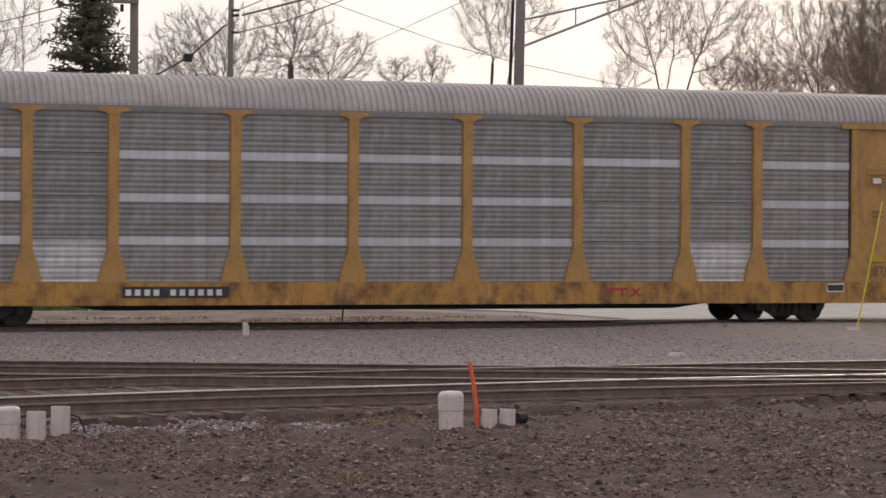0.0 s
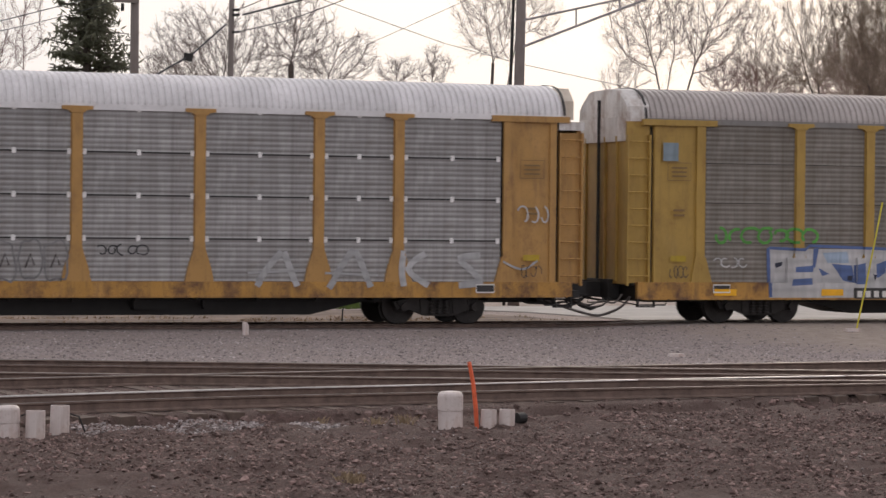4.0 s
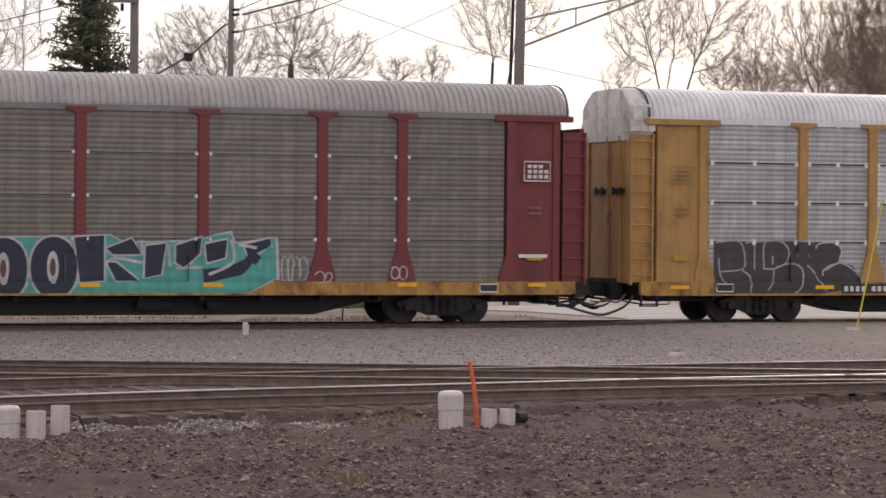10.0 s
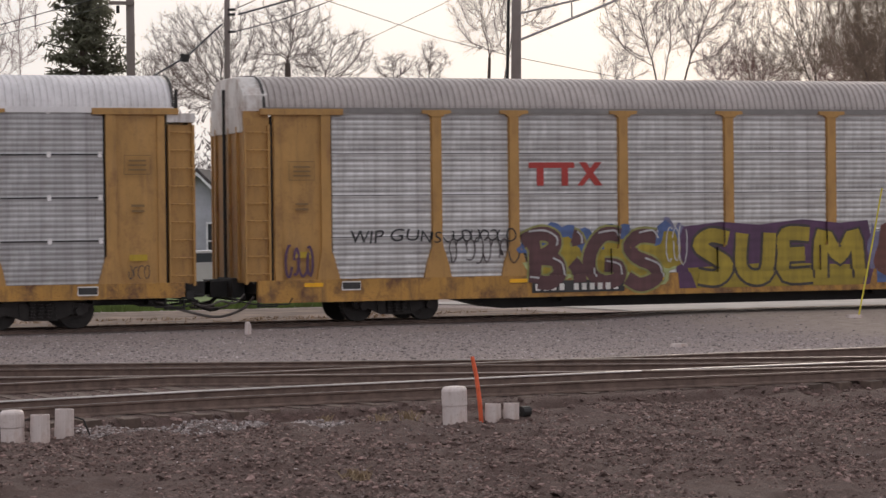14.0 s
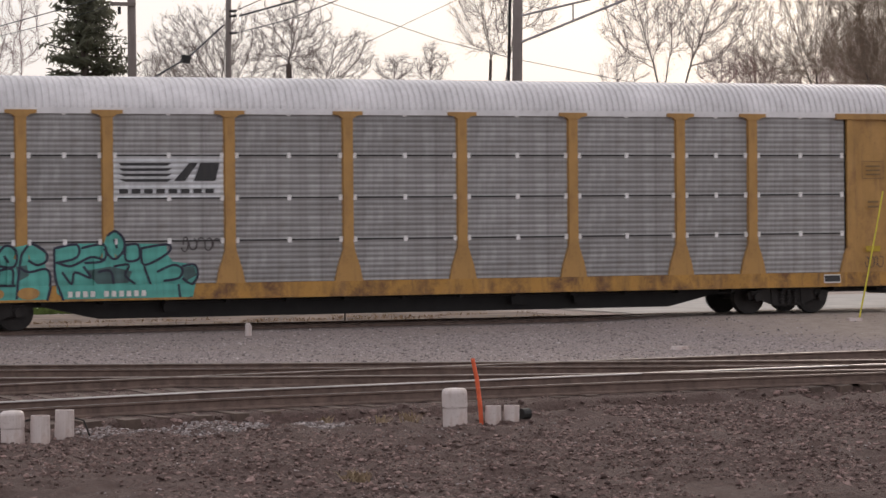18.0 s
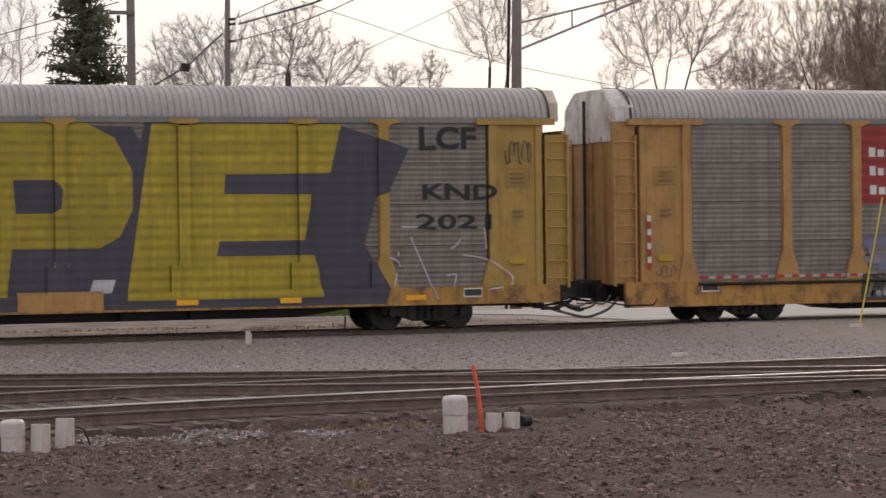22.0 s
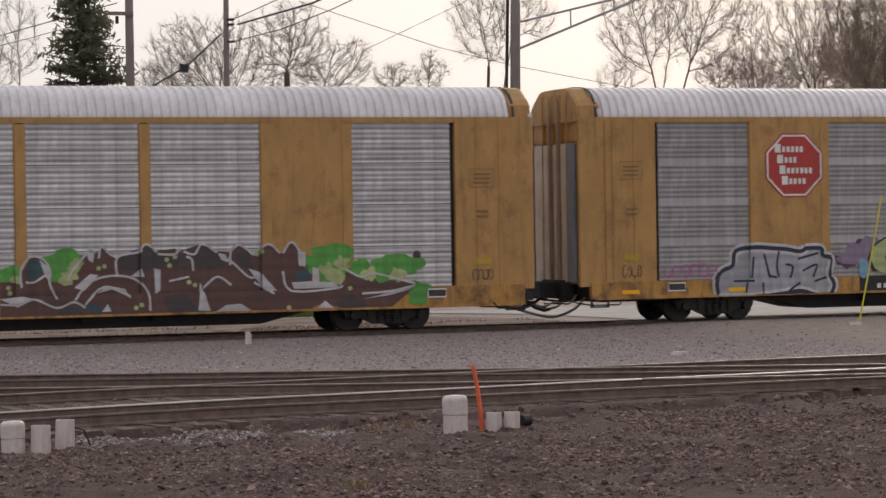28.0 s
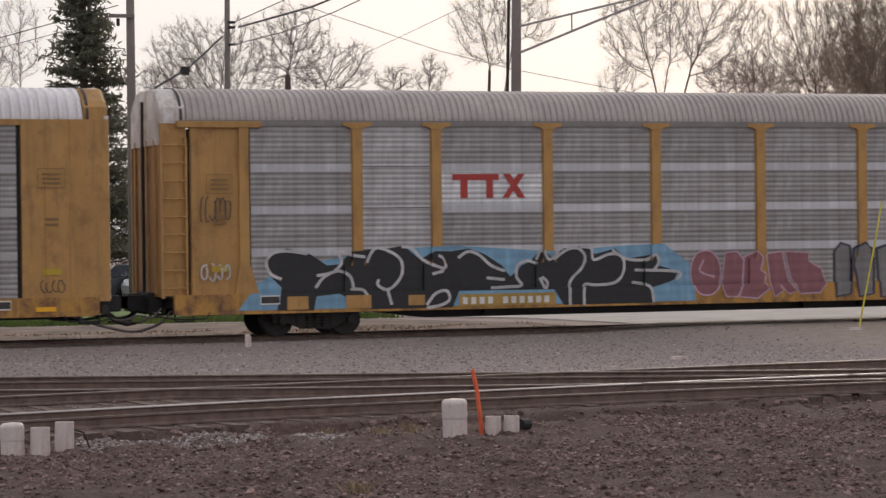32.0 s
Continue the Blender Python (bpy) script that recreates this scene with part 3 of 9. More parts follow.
def autorack(label, rack, panels, roof, hood, sill=None, style="plain", shape="post", odd=(), accents=None, roof_pitch=0.155, sill_z0=0.66, band_bays=(), belly=0.33, rib_depth=0.01, small=False, latches=False, capped=False, hooded=True, group="autorack cars of the train"):
    """One covered automobile car. style: plain, clips (dark seams with pale clips) or bands (pale unpunched strips)."""
    sill = sill or rack
    car = thing("autorack_car", label, "rail car", None, group)
    if shape == "plate":
        PLATED.add(car.name)
    SILL_FOOT[car.name] = sill_z0
    # panels
    for i in range(9):
        x0, x1 = EDGES[i] + 0.1, EDGES[i + 1] - 0.1
        if shape == "plate" and i in (1, 7):
            solid("plate", lambda bm: slab(bm, rect(EDGES[i] - 0.1, EDGES[i + 1] + 0.1, SILL_Z1 + 0.002, TOP_Z + 0.06), -0.06, 0.05), rack, car)
            continue
        for k in range(4):
            me = panel_mesh(round(x1 - x0, 2), rib_depth)
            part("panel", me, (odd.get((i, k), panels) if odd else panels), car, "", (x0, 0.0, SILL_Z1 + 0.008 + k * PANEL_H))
            if k < 3 and (i in band_bays or (i, k) in band_bays):
                part("unpunched_strip", shared("strip %.2f" % (x1 - x0), lambda bm: box(bm, 0, x1 - x0, -0.006, 0.03, 0, 0.18)), GALV_BAND2 if shape == "plate" else GALV_BAND, car, "pale unpunched strip", (x0, 0.0, SILL_Z1 + (k + 1) * PANEL_H - 0.12))
    # added black sheet behind the seams, standing in for the dark inside
    solid("inner_lining", lambda bm: box(bm, -BAY_END, BAY_END, 0.07, 0.1, SILL_Z1 - 0.05, TOP_Z + 0.1), BLACK, car, "black sheet backing the seams")
    if style == "clips":
        for i in range(9):
            x0, x1 = EDGES[i] + 0.17, EDGES[i + 1] - 0.17
            for k in range(1, 5):
                for x in (x0, (x0 + x1) / 2, x1):
                    part("clip", shared("clip", lambda bm: slab(bm, [(-0.045, -0.05), (-0.03, -0.065), (0.03, -0.065), (0.045, -0.05), (0.045, 0.05), (0.03, 0.065), (-0.03, 0.065), (-0.045, 0.05)], -0.02, 0.02)), CLIP, car, "", (x, 0, SILL_Z1 + k * PANEL_H))
        for k in range(1, 4):
            z = SILL_Z1 + k * PANEL_H
            part("seam", shared("seam", lambda bm: box(bm, -BAY_END, BAY_END, -0.005, 0.05, -0.018, 0.018)), BLACK, car, "dark panel seam", (0, 0, z))
    if style == "dots":
        for p in (*POSTS, -BAY_END - 0.03):
            for k in range(1, 4):
                for d in (-0.16, 0.16):
                    part("clip", shared("dot", lambda bm: slab(bm, [(-0.03, -0.04), (0.03, -0.04), (0.03, 0.04), (-0.03, 0.04)], -0.03, 0.02)), CLIP, car, "", (p + d, 0, SILL_Z1 + k * PANEL_H))
    for k, p in enumerate(POSTS):
        part("post", post_mesh(shape == "post"), rack, car, "", (p, 0, 0))
        if shape == "post":
            part("post_cap", cap_mesh(), rack, car, "", (p, 0, 0))
    # end columns
    for s in (-1, 1):
        a, b = sorted((s * BAY_END, s * 12.8))
        solid("end_column", lambda bm: slab(bm, rect(a, b, 0.98, TOP_Z), -0.07 if shape == "plate" else -0.01, 0.1), rack, car)
        if shape == "post":
            a, b = sorted((s * (BAY_END - 0.05), s * (BAY_END + 0.18)))
            solid("corner_post", lambda bm: slab(bm, rect(a, b, SILL_Z1 + 0.6, TOP_Z - 0.02), -0.08, 0.02), rack, car)
            solid("post_foot", lambda bm: slab(bm, [(s * (BAY_END - 0.25), SILL_Z1), (s * (BAY_END + 0.3), SILL_Z1), (s * (BAY_END + 0.2), SILL_Z1 + 0.6), (s * (BAY_END - 0.08), SILL_Z1 + 0.6)][::s], -0.077, 0.0), rack, car)
            a, b = sorted((s * 12.62, s * 12.78))
            solid("door_track", lambda bm: slab(bm, rect(a, b, 0.98, TOP_Z), -0.05, 0.05), rack, car)
            # black strip stands in for the shade inside the gap
            solid("door_gap", lambda bm: box(bm, *sorted((s * 12.8, s * 12.84)), 0.03, 0.12, 1.0, TOP_Z - 0.1), BLACK, car, "black strip standing in for the gap beside the door")
            if s < 0 and latches:
                for y in (0.42, 1.5):
                    solid("door_latch", lambda bm: (box(bm, -13.5, -13.4, y, y + 0.62, 3.1, 3.22), box(bm, -13.53, -13.49, y + 0.06, y + 0.14, 3.06, 3.26), box(bm, -13.53, -13.49, y + 0.48, y + 0.56, 3.06, 3.26)), BLACK, car, "black door latch")
        else:
            for x in (12.05, 12.6):
                solid("column_rib", lambda bm: box(bm, s * x - 0.03, s * x + 0.03, -0.09, 0.0, 1.0, TOP_Z), rack, car)
            if s > 0:
                solid("edge_strip", lambda bm: box(bm, 13.36, 13.46, -0.02, 0.12, 0.95, 5.0), WHITE, car, "white door edge")
            else:
                solid("corner_strip", lambda bm: tube(bm, [(-13.3, 0.08, 0.98), (-13.3, 0.08, 4.86)], 0.1, 14), rack, car, "rounded yellow corner", None, True)
                for y, w, m_, words_ in ((0.3, 0.42, DOORBLUE if hooded == "blue" else DOORCREAM, "grey blue door leaf" if hooded == "blue" else "cream door leaf"), (0.78, 0.34, DOORCREAM, "cream door leaf"), (1.18, 0.12, OLDPAINT, "grey brown door rib"), (1.4, 0.2, DOORCREAM, "cream door leaf"),
                                         (1.68, 0.12, OLDPAINT, "grey brown door rib"), (1.92, 0.3, DOORCREAM, "cream door leaf"), (2.3, 0.5, DOORCREAM, "cream door leaf")):
                    solid("door_leaf", lambda bm: slab(bm, rect(-13.46, -13.4, 1.0, 4.32), y, y + w), m_, car, words_)
                for y in (0.74, 1.13, 1.34, 1.64, 1.86, 2.26):
                    solid("door_rib", lambda bm: box(bm, -13.47, -13.38, y - 0.02, y + 0.03, 1.0, 5.5), rack, car)
                for y in (1.2, 1.7):
                    solid("locking_rod", lambda bm: tube(bm, [(-13.49, y, 1.0), (-13.49, y, 5.4)], 0.025, 6), OLDPAINT, car, "grey brown locking rod")
        if shape == "post":
            x = s * 12.87 if s > 0 else -13.47
            if capped:
                solid("ladder_cap", lambda bm: box(bm, x - 0.02, x + 0.62, -0.04, 0.6, TOP_Z - 0.24, TOP_Z - 0.04), WHITE, car, "white cap over the ladder")
            if s < 0:
                solid("hood_skirt", lambda bm: box(bm, x, x + 0.6, 0.05, 0.12, TOP_Z - 0.31, TOP_Z + 0.02), hood if capped else rack, car)
            lad = part("ladder_panel", ladder_mesh(), rack, car, "", (x, 0, 0))
            for q in (0, 0.55):
                part("stile", shared("stile", lambda bm: box(bm, 0, 0.05, -0.05, 0.06, 0.92, TOP_Z - 0.3)), rack, lad, "", (q, 0, 0))
            for k in range(9):
                part("rung", rung_mesh(), rack, lad, "", (0, 0, 1.15 + k * 0.4))
            a, b = sorted((s * (BAY_END - 0.35), s * 13.1))
            solid("top_rail", lambda bm: box(bm, a, b, -0.1, 0.1, TOP_Z - 0.07, TOP_Z + 0.07), rack, car)
        else:
            a, b = sorted((s * 12.8, s * 13.45))
            solid("corner_panel", lambda bm: slab(bm, rect(a, b, 0.9, TOP_Z + 0.1), -0.03, 0.12), rack, car)
        # end doors and hood
        e = s * (13.42 if shape == "post" else 13.36)
        a, b = sorted((e, e - s * 0.08))
        solid("end_door", lambda bm: box(bm, a, b, 0.14, WIDE - 0.14, 0.95, 4.5), rack, car)
        a, b = sorted((e + s * 0.04, e - s * 0.06))
        solid("end_door_head", lambda bm: box(bm, a, b, 0.12, WIDE - 0.12, 4.37 if s < 0 else 4.5, 4.95 if s < 0 else 4.62), hood if s < 0 else rack, car)
        if s > 0 and shape == "post":
            if hooded:
                part("roof_hood", inset_hood_mesh(), CREAM, car, "cream coloured end hood", (12.98, 0, 0))
        else:
            h = part("roof_hood", hood_mesh(), hood, car, "", (s * 12.9, 0, 0))
            if s < 0:
                h.rotation_euler, h.location = (0, 0, math.pi), (-12.9, WIDE, 0)
        if shape == "post" and not (latches and s < 0):
            solid("locking_rod", lambda bm: tube(bm, [(e + s * 0.06, 1.72, 1.0), (e + s * 0.06, 1.72, 5.4)], 0.04, 6), BLACK, car, "black locking rod")
        for y in ((0.7, 1.42, 2.6) if shape == "post" else ()):
            solid("door_rib", lambda bm: box(bm, *sorted((e, e + s * 0.05)), y - 0.04, y + 0.04, 1.0, 4.5), rack, car)
        c = part("coupler", coupler_mesh(), BLACK, car, "black coupler with hoses", (s * 13.45, 0, 0))
        c.rotation_euler, c.location = ((0, 0, 0), (13.45, 0, 0)) if s > 0 else ((0, 0, math.pi), (-13.45, WIDE, 0))
        solid("roof_edge", lambda bm: arch(bm, s * 12.96, s * 13.02), EDGE_BLACK, car, "dark weather strip at the roof end")
        if s > 0:
            for k, pts in enumerate((((-0.9, 0.15, 0.62), (-0.5, 0.1, 0.45), (0.0, 0.1, 0.3), (0.5, 0.3, 0.2), (0.9, 0.6, 0.22), (1.3, 0.6, 0.38), (1.5, 0.5, 0.64)),
                                     ((0.0, 1.1, 0.72), (0.25, 1.0, 0.5), (0.6, 1.0, 0.38), (1.0, 1.0, 0.42), (1.3, 1.1, 0.7)),
                                     ((-0.2, 0.4, 0.7), (0.1, 0.3, 0.5), (0.4, 0.3, 0.46), (0.7, 0.4, 0.55), (1.0, 0.3, 0.5), (1.25, 0.4, 0.7)))):
                solid("air_hose", lambda bm: tube(bm, [(13.45 + a, b, c_) for a, b, c_ in smooth_line(pts)], (0.032, 0.026, 0.022)[k], 8), HOSE, car, "sagging grey air hose", None, True)
        solid("uncoupling_lever", lambda bm: tube(bm, [(s * 12.4, -0.09, 0.6), (s * 12.5, -0.11, 0.46), (s * 13.2, -0.1, 0.46), (s * 13.5, 0.1, 0.52), (s * 13.6, 0.9, 0.6)], 0.018, 6), BLACK, car, "bent uncoupling lever")
        solid("step", lambda bm: (box(bm, *sorted((s * 12.75, s * 13.2)), -0.09, 0.05, 0.4, 0.43), box(bm, *sorted((s * 12.75, s * 12.78)), -0.085, 0.0, 0.43, sill_z0), box(bm, *sorted((s * 13.17, s * 13.2)), -0.085, 0.0, 0.43, sill_z0)), BLACK, car, "black corner step")
        # truck
        base, r = (1.62, 0.37) if small else (1.74, 0.41)
        t = part("truck_frame", truck_frame_mesh(base, r), STEEL, car, "dark cast truck frame", (10.02 - 0.1 * small if s > 0 else -9.78, 0, 0))
        for x in (-base / 2, base / 2):
            WHEELS.append(part("wheelset", wheelset_mesh(r), STEEL, t, "dark steel wheelset", (x, 0, r)))
    part("roof", roof_mesh(13.0, roof_pitch, 0.045 if shape == "post" else 0.06), roof, car)
    solid("eave", lambda bm: box(bm, -13.0, 13.0, -0.035, 0.05, TOP_Z - 0.03, TOP_Z + 0.1), (FASCIA if roof is ROOF_DULL else roof) if shape == "post" else rack, car)
    part("far_side", far_side_mesh(), rack, car)
    solid("side_sill", lambda bm: (box(bm, -13.2, 13.2, -0.08, 0.06, sill_z0, SILL_Z1), box(bm, -13.1, 13.1, -0.1, 0.0, sill_z0 - 0.02, sill_z0 + 0.03)), sill, car)
    part("underframe", underframe_mesh(belly), BLACK, car, "black underframe")
    for k in range(-8, 9):
        part("crossbearer", shared("crossbearer", lambda bm: slab(bm, [(-0.05, 0.7), (-0.05, 0.56), (0.05, 0.56), (0.05, 0.7)], 0.1, WIDE - 0.1)), BLACK, car, "", (k * 1.4, 0, 0))
    part("brake_pipe", shared("brake pipe", lambda bm: tube(bm, [(-7, 0.34, 0.6), (7, 0.34, 0.6)], 0.03, 6)), BLACK, car, "black brake pipe")
    for x, w in ((-5.6, 0.5), (2.8, 0.8), (4.4, 0.35)):
        part("equipment_box", shared("equipment box %.2f" % w, lambda bm: slab(bm, [(0.04, 0.36), (w - 0.04, 0.36), (w, 0.42), (w, 0.66), (0, 0.66), (0, 0.42)], 0.5, 0.74)), BLACK, car, "black brake equipment box", (x, 0, 0))
    solid("deck", lambda bm: box(bm, -13.3, 13.3, 0.06, WIDE - 0.06, 0.93, 0.98), BLACK, car)
    return car


WHEELS = []


# ---- the train ----
def build_train():
    cars = []
    spec = [
        ("grey autorack car with yellow posts and sill, pale strips", YELLOW, GALV_DULL, ROOF_DULL, WHITE, SILL, "bands", "post"),
        ("grey autorack car with yellow posts and red logo panel", YELLOW, GALV_MID, ROOF_LIGHT, WHITE, SILL, "clips", "post"),
        ("grimy autorack car with yellow posts and blue white graffiti", YELLOW2, GALV_DARK, ROOF_DULL, WHITE, SILL, "plain", "post"),
        ("grimy autorack car with oxide red posts and turquoise graffiti", REDBROWN, GALV_DARK, ROOF_DULL, WHITE, SILL, "dots", "post"),
        ("silver autorack car with yellow posts and black graffiti", YELLOW, GALV_LIGHT, ROOF_LIGHT, WHITE, SILL, "clips", "post"),
        ("bright silver autorack car with purple and gold graffiti", YELLOW, GALV_RIBBED, ROOF_DULL, WHITE, SILL, "plain", "post"),
        ("silver autorack car with yellow posts and turquoise graffiti", YELLOW, GALV_MID, ROOF_LIGHT, WHITE, SILL, "clips", "post"),
        ("autorack car covered with huge yellow and black letters", YELLOW2, GALV_DARK, ROOF_DULL, WHITE, SILL, "plain", "post"),
        ("grey autorack car with yellow posts and red name panel", YELLOW, GALV_WARM, ROOF_DULL, WHITE, SILL, "plain", "post"),
        ("yellow plated autorack car with script graffiti", YELLOW, GALV_RIBBED, ROOF_LIGHT, YELLOW, SILL, "plain", "plate"),
        ("yellow plated autorack car with green letter graffiti", YELLOW, GALV_MID, ROOF_LIGHT, YELLOW, SILL, "bands", "plate"),
        ("grey autorack car with yellow posts and blue black graffiti", YELLOW, GALV_MID, ROOF_DULL, WHITE, SILL, "bands", "post"),
    ]
    sills = (0.5, 0.66, 0.6, 0.71, 0.68, 0.51, 0.67, 0.6, 0.42, 0.53, 0.6, 0.56)
    bands = {1: (0, 2, 3, 4, 5, 8, (6, 2)), 11: (0, 2, 3, 4, 5, 6, 8), 12: (0, 2, 3, 4, 5, 6, 7, 8)}
    odd = {1: {(1, 0): GALV_RIBBED, (7, 0): GALV_RIBBED}, 2: {(2, 2): RED_BOARD}, 4: {}, 5: {(2, 2): GALV_WHITE}, 7: {(2, 2): GALV_WHITE},
           12: {(1, 3): GALV_LIGHT, (1, 2): GALV_LIGHT, (1, 1): GALV_LIGHT, (2, 2): GALV_WHITE}}
    for k, (label, rack, panels, roof, hood, sill, style, shape) in enumerate(spec, 1):
        cars.append(autorack(label, rack, panels, roof, hood, sill, style, shape, odd.get(k, {}), roof_pitch=0.155 if shape == "post" else 0.21, sill_z0=sills[k - 1], band_bays=bands.get(k, ()),
                             belly=0.34 if k in (1, 8, 12) else 0.22, rib_depth=0.0065 if k in (3, 4, 8, 9) else 0.013 if k in (6, 10) else 0.009, small=k in (1, 6, 9, 10, 11, 12), latches=k in (2, 4, 5, 7), capped=k in (2, 5, 7), hooded="blue" if k == 11 else k not in (4, 5, 7)))
    return cars


CARS = build_train()

# ---- ground ----
def blend_line(n, l, x, y, ox, oy, slope):
    """How far y lies beyond the line through (ox, oy)."""
    m = n.new("ShaderNodeMath")
    m.operation = "MULTIPLY_ADD"
    l.new(x, m.inputs[0])
    m.inputs[1].default_value, m.inputs[2].default_value = -slope, slope * ox - oy
    a = n.new("ShaderNodeMath")
    a.operation = "ADD"
    l.new(m.outputs[0], a.inputs[0])
    l.new(y, a.inputs[1])
    return a.outputs[0]


def dirt_material():
    """Dark soil round the yard tracks, pale ballast between them and the train, dusty gravel beyond."""
    m, n, l, b = nodes("gravel ground", 0.95)
    v = coords(n, l)
    sep = n.new("ShaderNodeSeparateXYZ")
    l.new(v, sep.inputs[0])
    x, y = sep.outputs[0], sep.outputs[1]
    least = n.new("ShaderNodeMath")
    least.operation = "MINIMUM"
    l.new(blend_line(n, l, x, y, -12.0, -9.6, -0.414), least.inputs[0])
    l.new(blend_line(n, l, x, y, -12.9, -14.6, 0.127), least.inputs[1])
    edge = n.new("ShaderNodeMath")
    edge.operation = "MULTIPLY_ADD"
    l.new(noisy(n, l, v, 1.3, 6, 0.65), edge.inputs[0])
    edge.inputs[1].default_value = 1.4
    l.new(least.outputs[0], edge.inputs[2])
    fine = noisy(n, l, v, 14, 6, 0.75)
    dirt = mixed(n, l, ramp(n, l, fine, (0.3, grey(0)), (0.7, grey(1))), (0.036, 0.02, 0.0165), (0.158, 0.096, 0.083))
    dirt = mixed(n, l, ramp(n, l, noisy(n, l, v, 0.9, 6, 0.7), (0.42, grey(0)), (0.62, grey(0.8))), dirt, (0.088, 0.053, 0.045))
    dirt = mixed(n, l, ramp(n, l, noisy(n, l, v, 0.33, 4), (0.46, grey(0)), (0.62, grey(0.55))), dirt, (0.125, 0.085, 0.072))
    ballast = mixed(n, l, ramp(n, l, fine, (0.3, grey(0)), (0.7, grey(1))), (0.19, 0.15, 0.143), (0.43, 0.352, 0.337))
    dusty = mixed(n, l, ramp(n, l, noisy(n, l, v, 0.45, 4), (0.45, grey(0)), (0.68, grey(0.7))), ballast, (0.30, 0.24, 0.215))
    zone = n.new("ShaderNodeMapRange")
    zone.inputs["From Min"].default_value, zone.inputs["From Max"].default_value = 0.0, 0.7
    l.new(edge.outputs[0], zone.inputs[0])
    c = mixed(n, l, zone.outputs[0], dirt, dusty)
    # dust of the crossing, thinning out towards the ballast
    near = n.new("ShaderNodeMath")
    near.operation = "MINIMUM"
    off = n.new("ShaderNodeMath")
    off.operation = "SUBTRACT"
    l.new(x, off.inputs[0])
    off.inputs[1].default_value = 5.0
    l.new(off.outputs[0], near.inputs[0])
    l.new(blend_line(n, l, x, y, 8.0, -9.6, -0.1), near.inputs[1])
    haze = n.new("ShaderNodeMath")
    haze.operation = "MULTIPLY_ADD"
    l.new(noisy(n, l, v, 0.9, 6, 0.7), haze.inputs[0])
    haze.inputs[1].default_value = 3.4
    l.new(near.outputs[0], haze.inputs[2])
    dust = n.new("ShaderNodeMapRange")
    dust.inputs["From Min"].default_value, dust.inputs["From Max"].default_value = 1.2, 4.6
    l.new(haze.outputs[0], dust.inputs[0])
    silt = mixed(n, l, ramp(n, l, noisy(n, l, v, 3.0, 6, 0.7), (0.35, grey(0)), (0.7, grey(1))), (0.32, 0.255, 0.215), (0.46, 0.375, 0.325))
    c = mixed(n, l, dust.outputs[0], c, silt)
    l.new(c, b.inputs["Base Color"])
    bumped(n, l, b, fine, 1.0, 0.045)
    return m


GROUND = dirt_material()


def ground_height(x, y):
    side = y - max(-9.6 - 0.414 * (x + 12), -14.6 + 0.127 * (x + 12.9))
    z = -0.2 - 0.1 * min(1, max(0, -side / 1.2))
    if -60 < y < -17:
        lip = -21.45 + 0.127 * (x + 13.7) + 0.25 * noise.noise((x * 0.9, 1.5, 0))
        near = min(1, max(0, (lip - y) / 0.3))
        z -= 0.1 * near
        cut = (lip - y - 0.14) / 0.16
        z -= max(0.0, 0.15 + 0.26 * noise.noise((x * 1.7, 6.0, 0))) * math.exp(-cut * cut)
        z += near * (0.09 * noise.noise((x * 0.9, y * 0.9, 0)) + 0.07 * noise.noise((x * 2.6, y * 2.6, 4)) + 0.035 * noise.noise((x * 6, y * 6, 2)) + 0.02 * noise.noise((x * 13, y * 13, 9)))
    # ballast shoulder and fill of the main track
    shoulder = min(1, max(0, (y + 1.3) / 0.9))
    z += (-0.1 - z) * shoulder
    if y > 3.0:
        z = -0.19
    # packed dust rises to the rail tops at the crossing
    rise = min(1, max(0, (x - 3.0 + 0.8 * noise.noise((y * 0.7, 2.0, 0))) / 4.0)) * min(1, max(0, (y + 6.5) / 4.5)) * (1 if y < 3.5 else 0)
    z += (-0.012 - z) * rise * rise * (3 - 2 * rise)
    return z + 0.012 * noise.noise((x * 1.7, y * 1.7, 7))


def build_ground():
    bm = bmesh.new()
    xs = [-1500, -400, -120, -60, -40, -30, -25] + [-20 + 0.11 * k for k in range(160)] + [-2.2 + 0.4 * k for k in range(60)] + [25, 30, 40, 60, 120, 400, 1500]
    ys = [-400, -120, -70, -60, -48, -42] + [-38 + 0.11 * k for k in range(165)] + [-19.7 + 0.4 * k for k in range(52)] + [3, 6, 12, 20, 40, 80, 160, 400, 1500, 3000]
    g = [[bm.verts.new((x, y, ground_height(x, y))) for x in xs] for y in ys]
    for a, b in zip(g, g[1:]):
        for i in range(len(xs) - 1):
            bm.faces.new((a[i], a[i + 1], b[i + 1], b[i]))
    return tagged(part("ground", bm, GROUND, smooth=True), "brown dirt and grey ballast beside the tracks", "ground", kind="structure")


build_ground()

RAIL = [(-0.07, 0), (0.07, 0), (0.07, 0.02), (0.012, 0.045), (0.012, 0.125), (0.036, 0.14), (0.036, 0.155), (0.02, 0.16), (-0.02, 0.16), (-0.036, 0.155), (-0.036, 0.14), (-0.012, 0.125), (-0.012, 0.045), (-0.07, 0.02)]
HEAD = [(-0.037, 0.15), (-0.034, 0.16), (-0.026, 0.167), (-0.012, 0.17), (0.012, 0.17), (0.026, 0.167), (0.034, 0.16), (0.037, 0.15)]


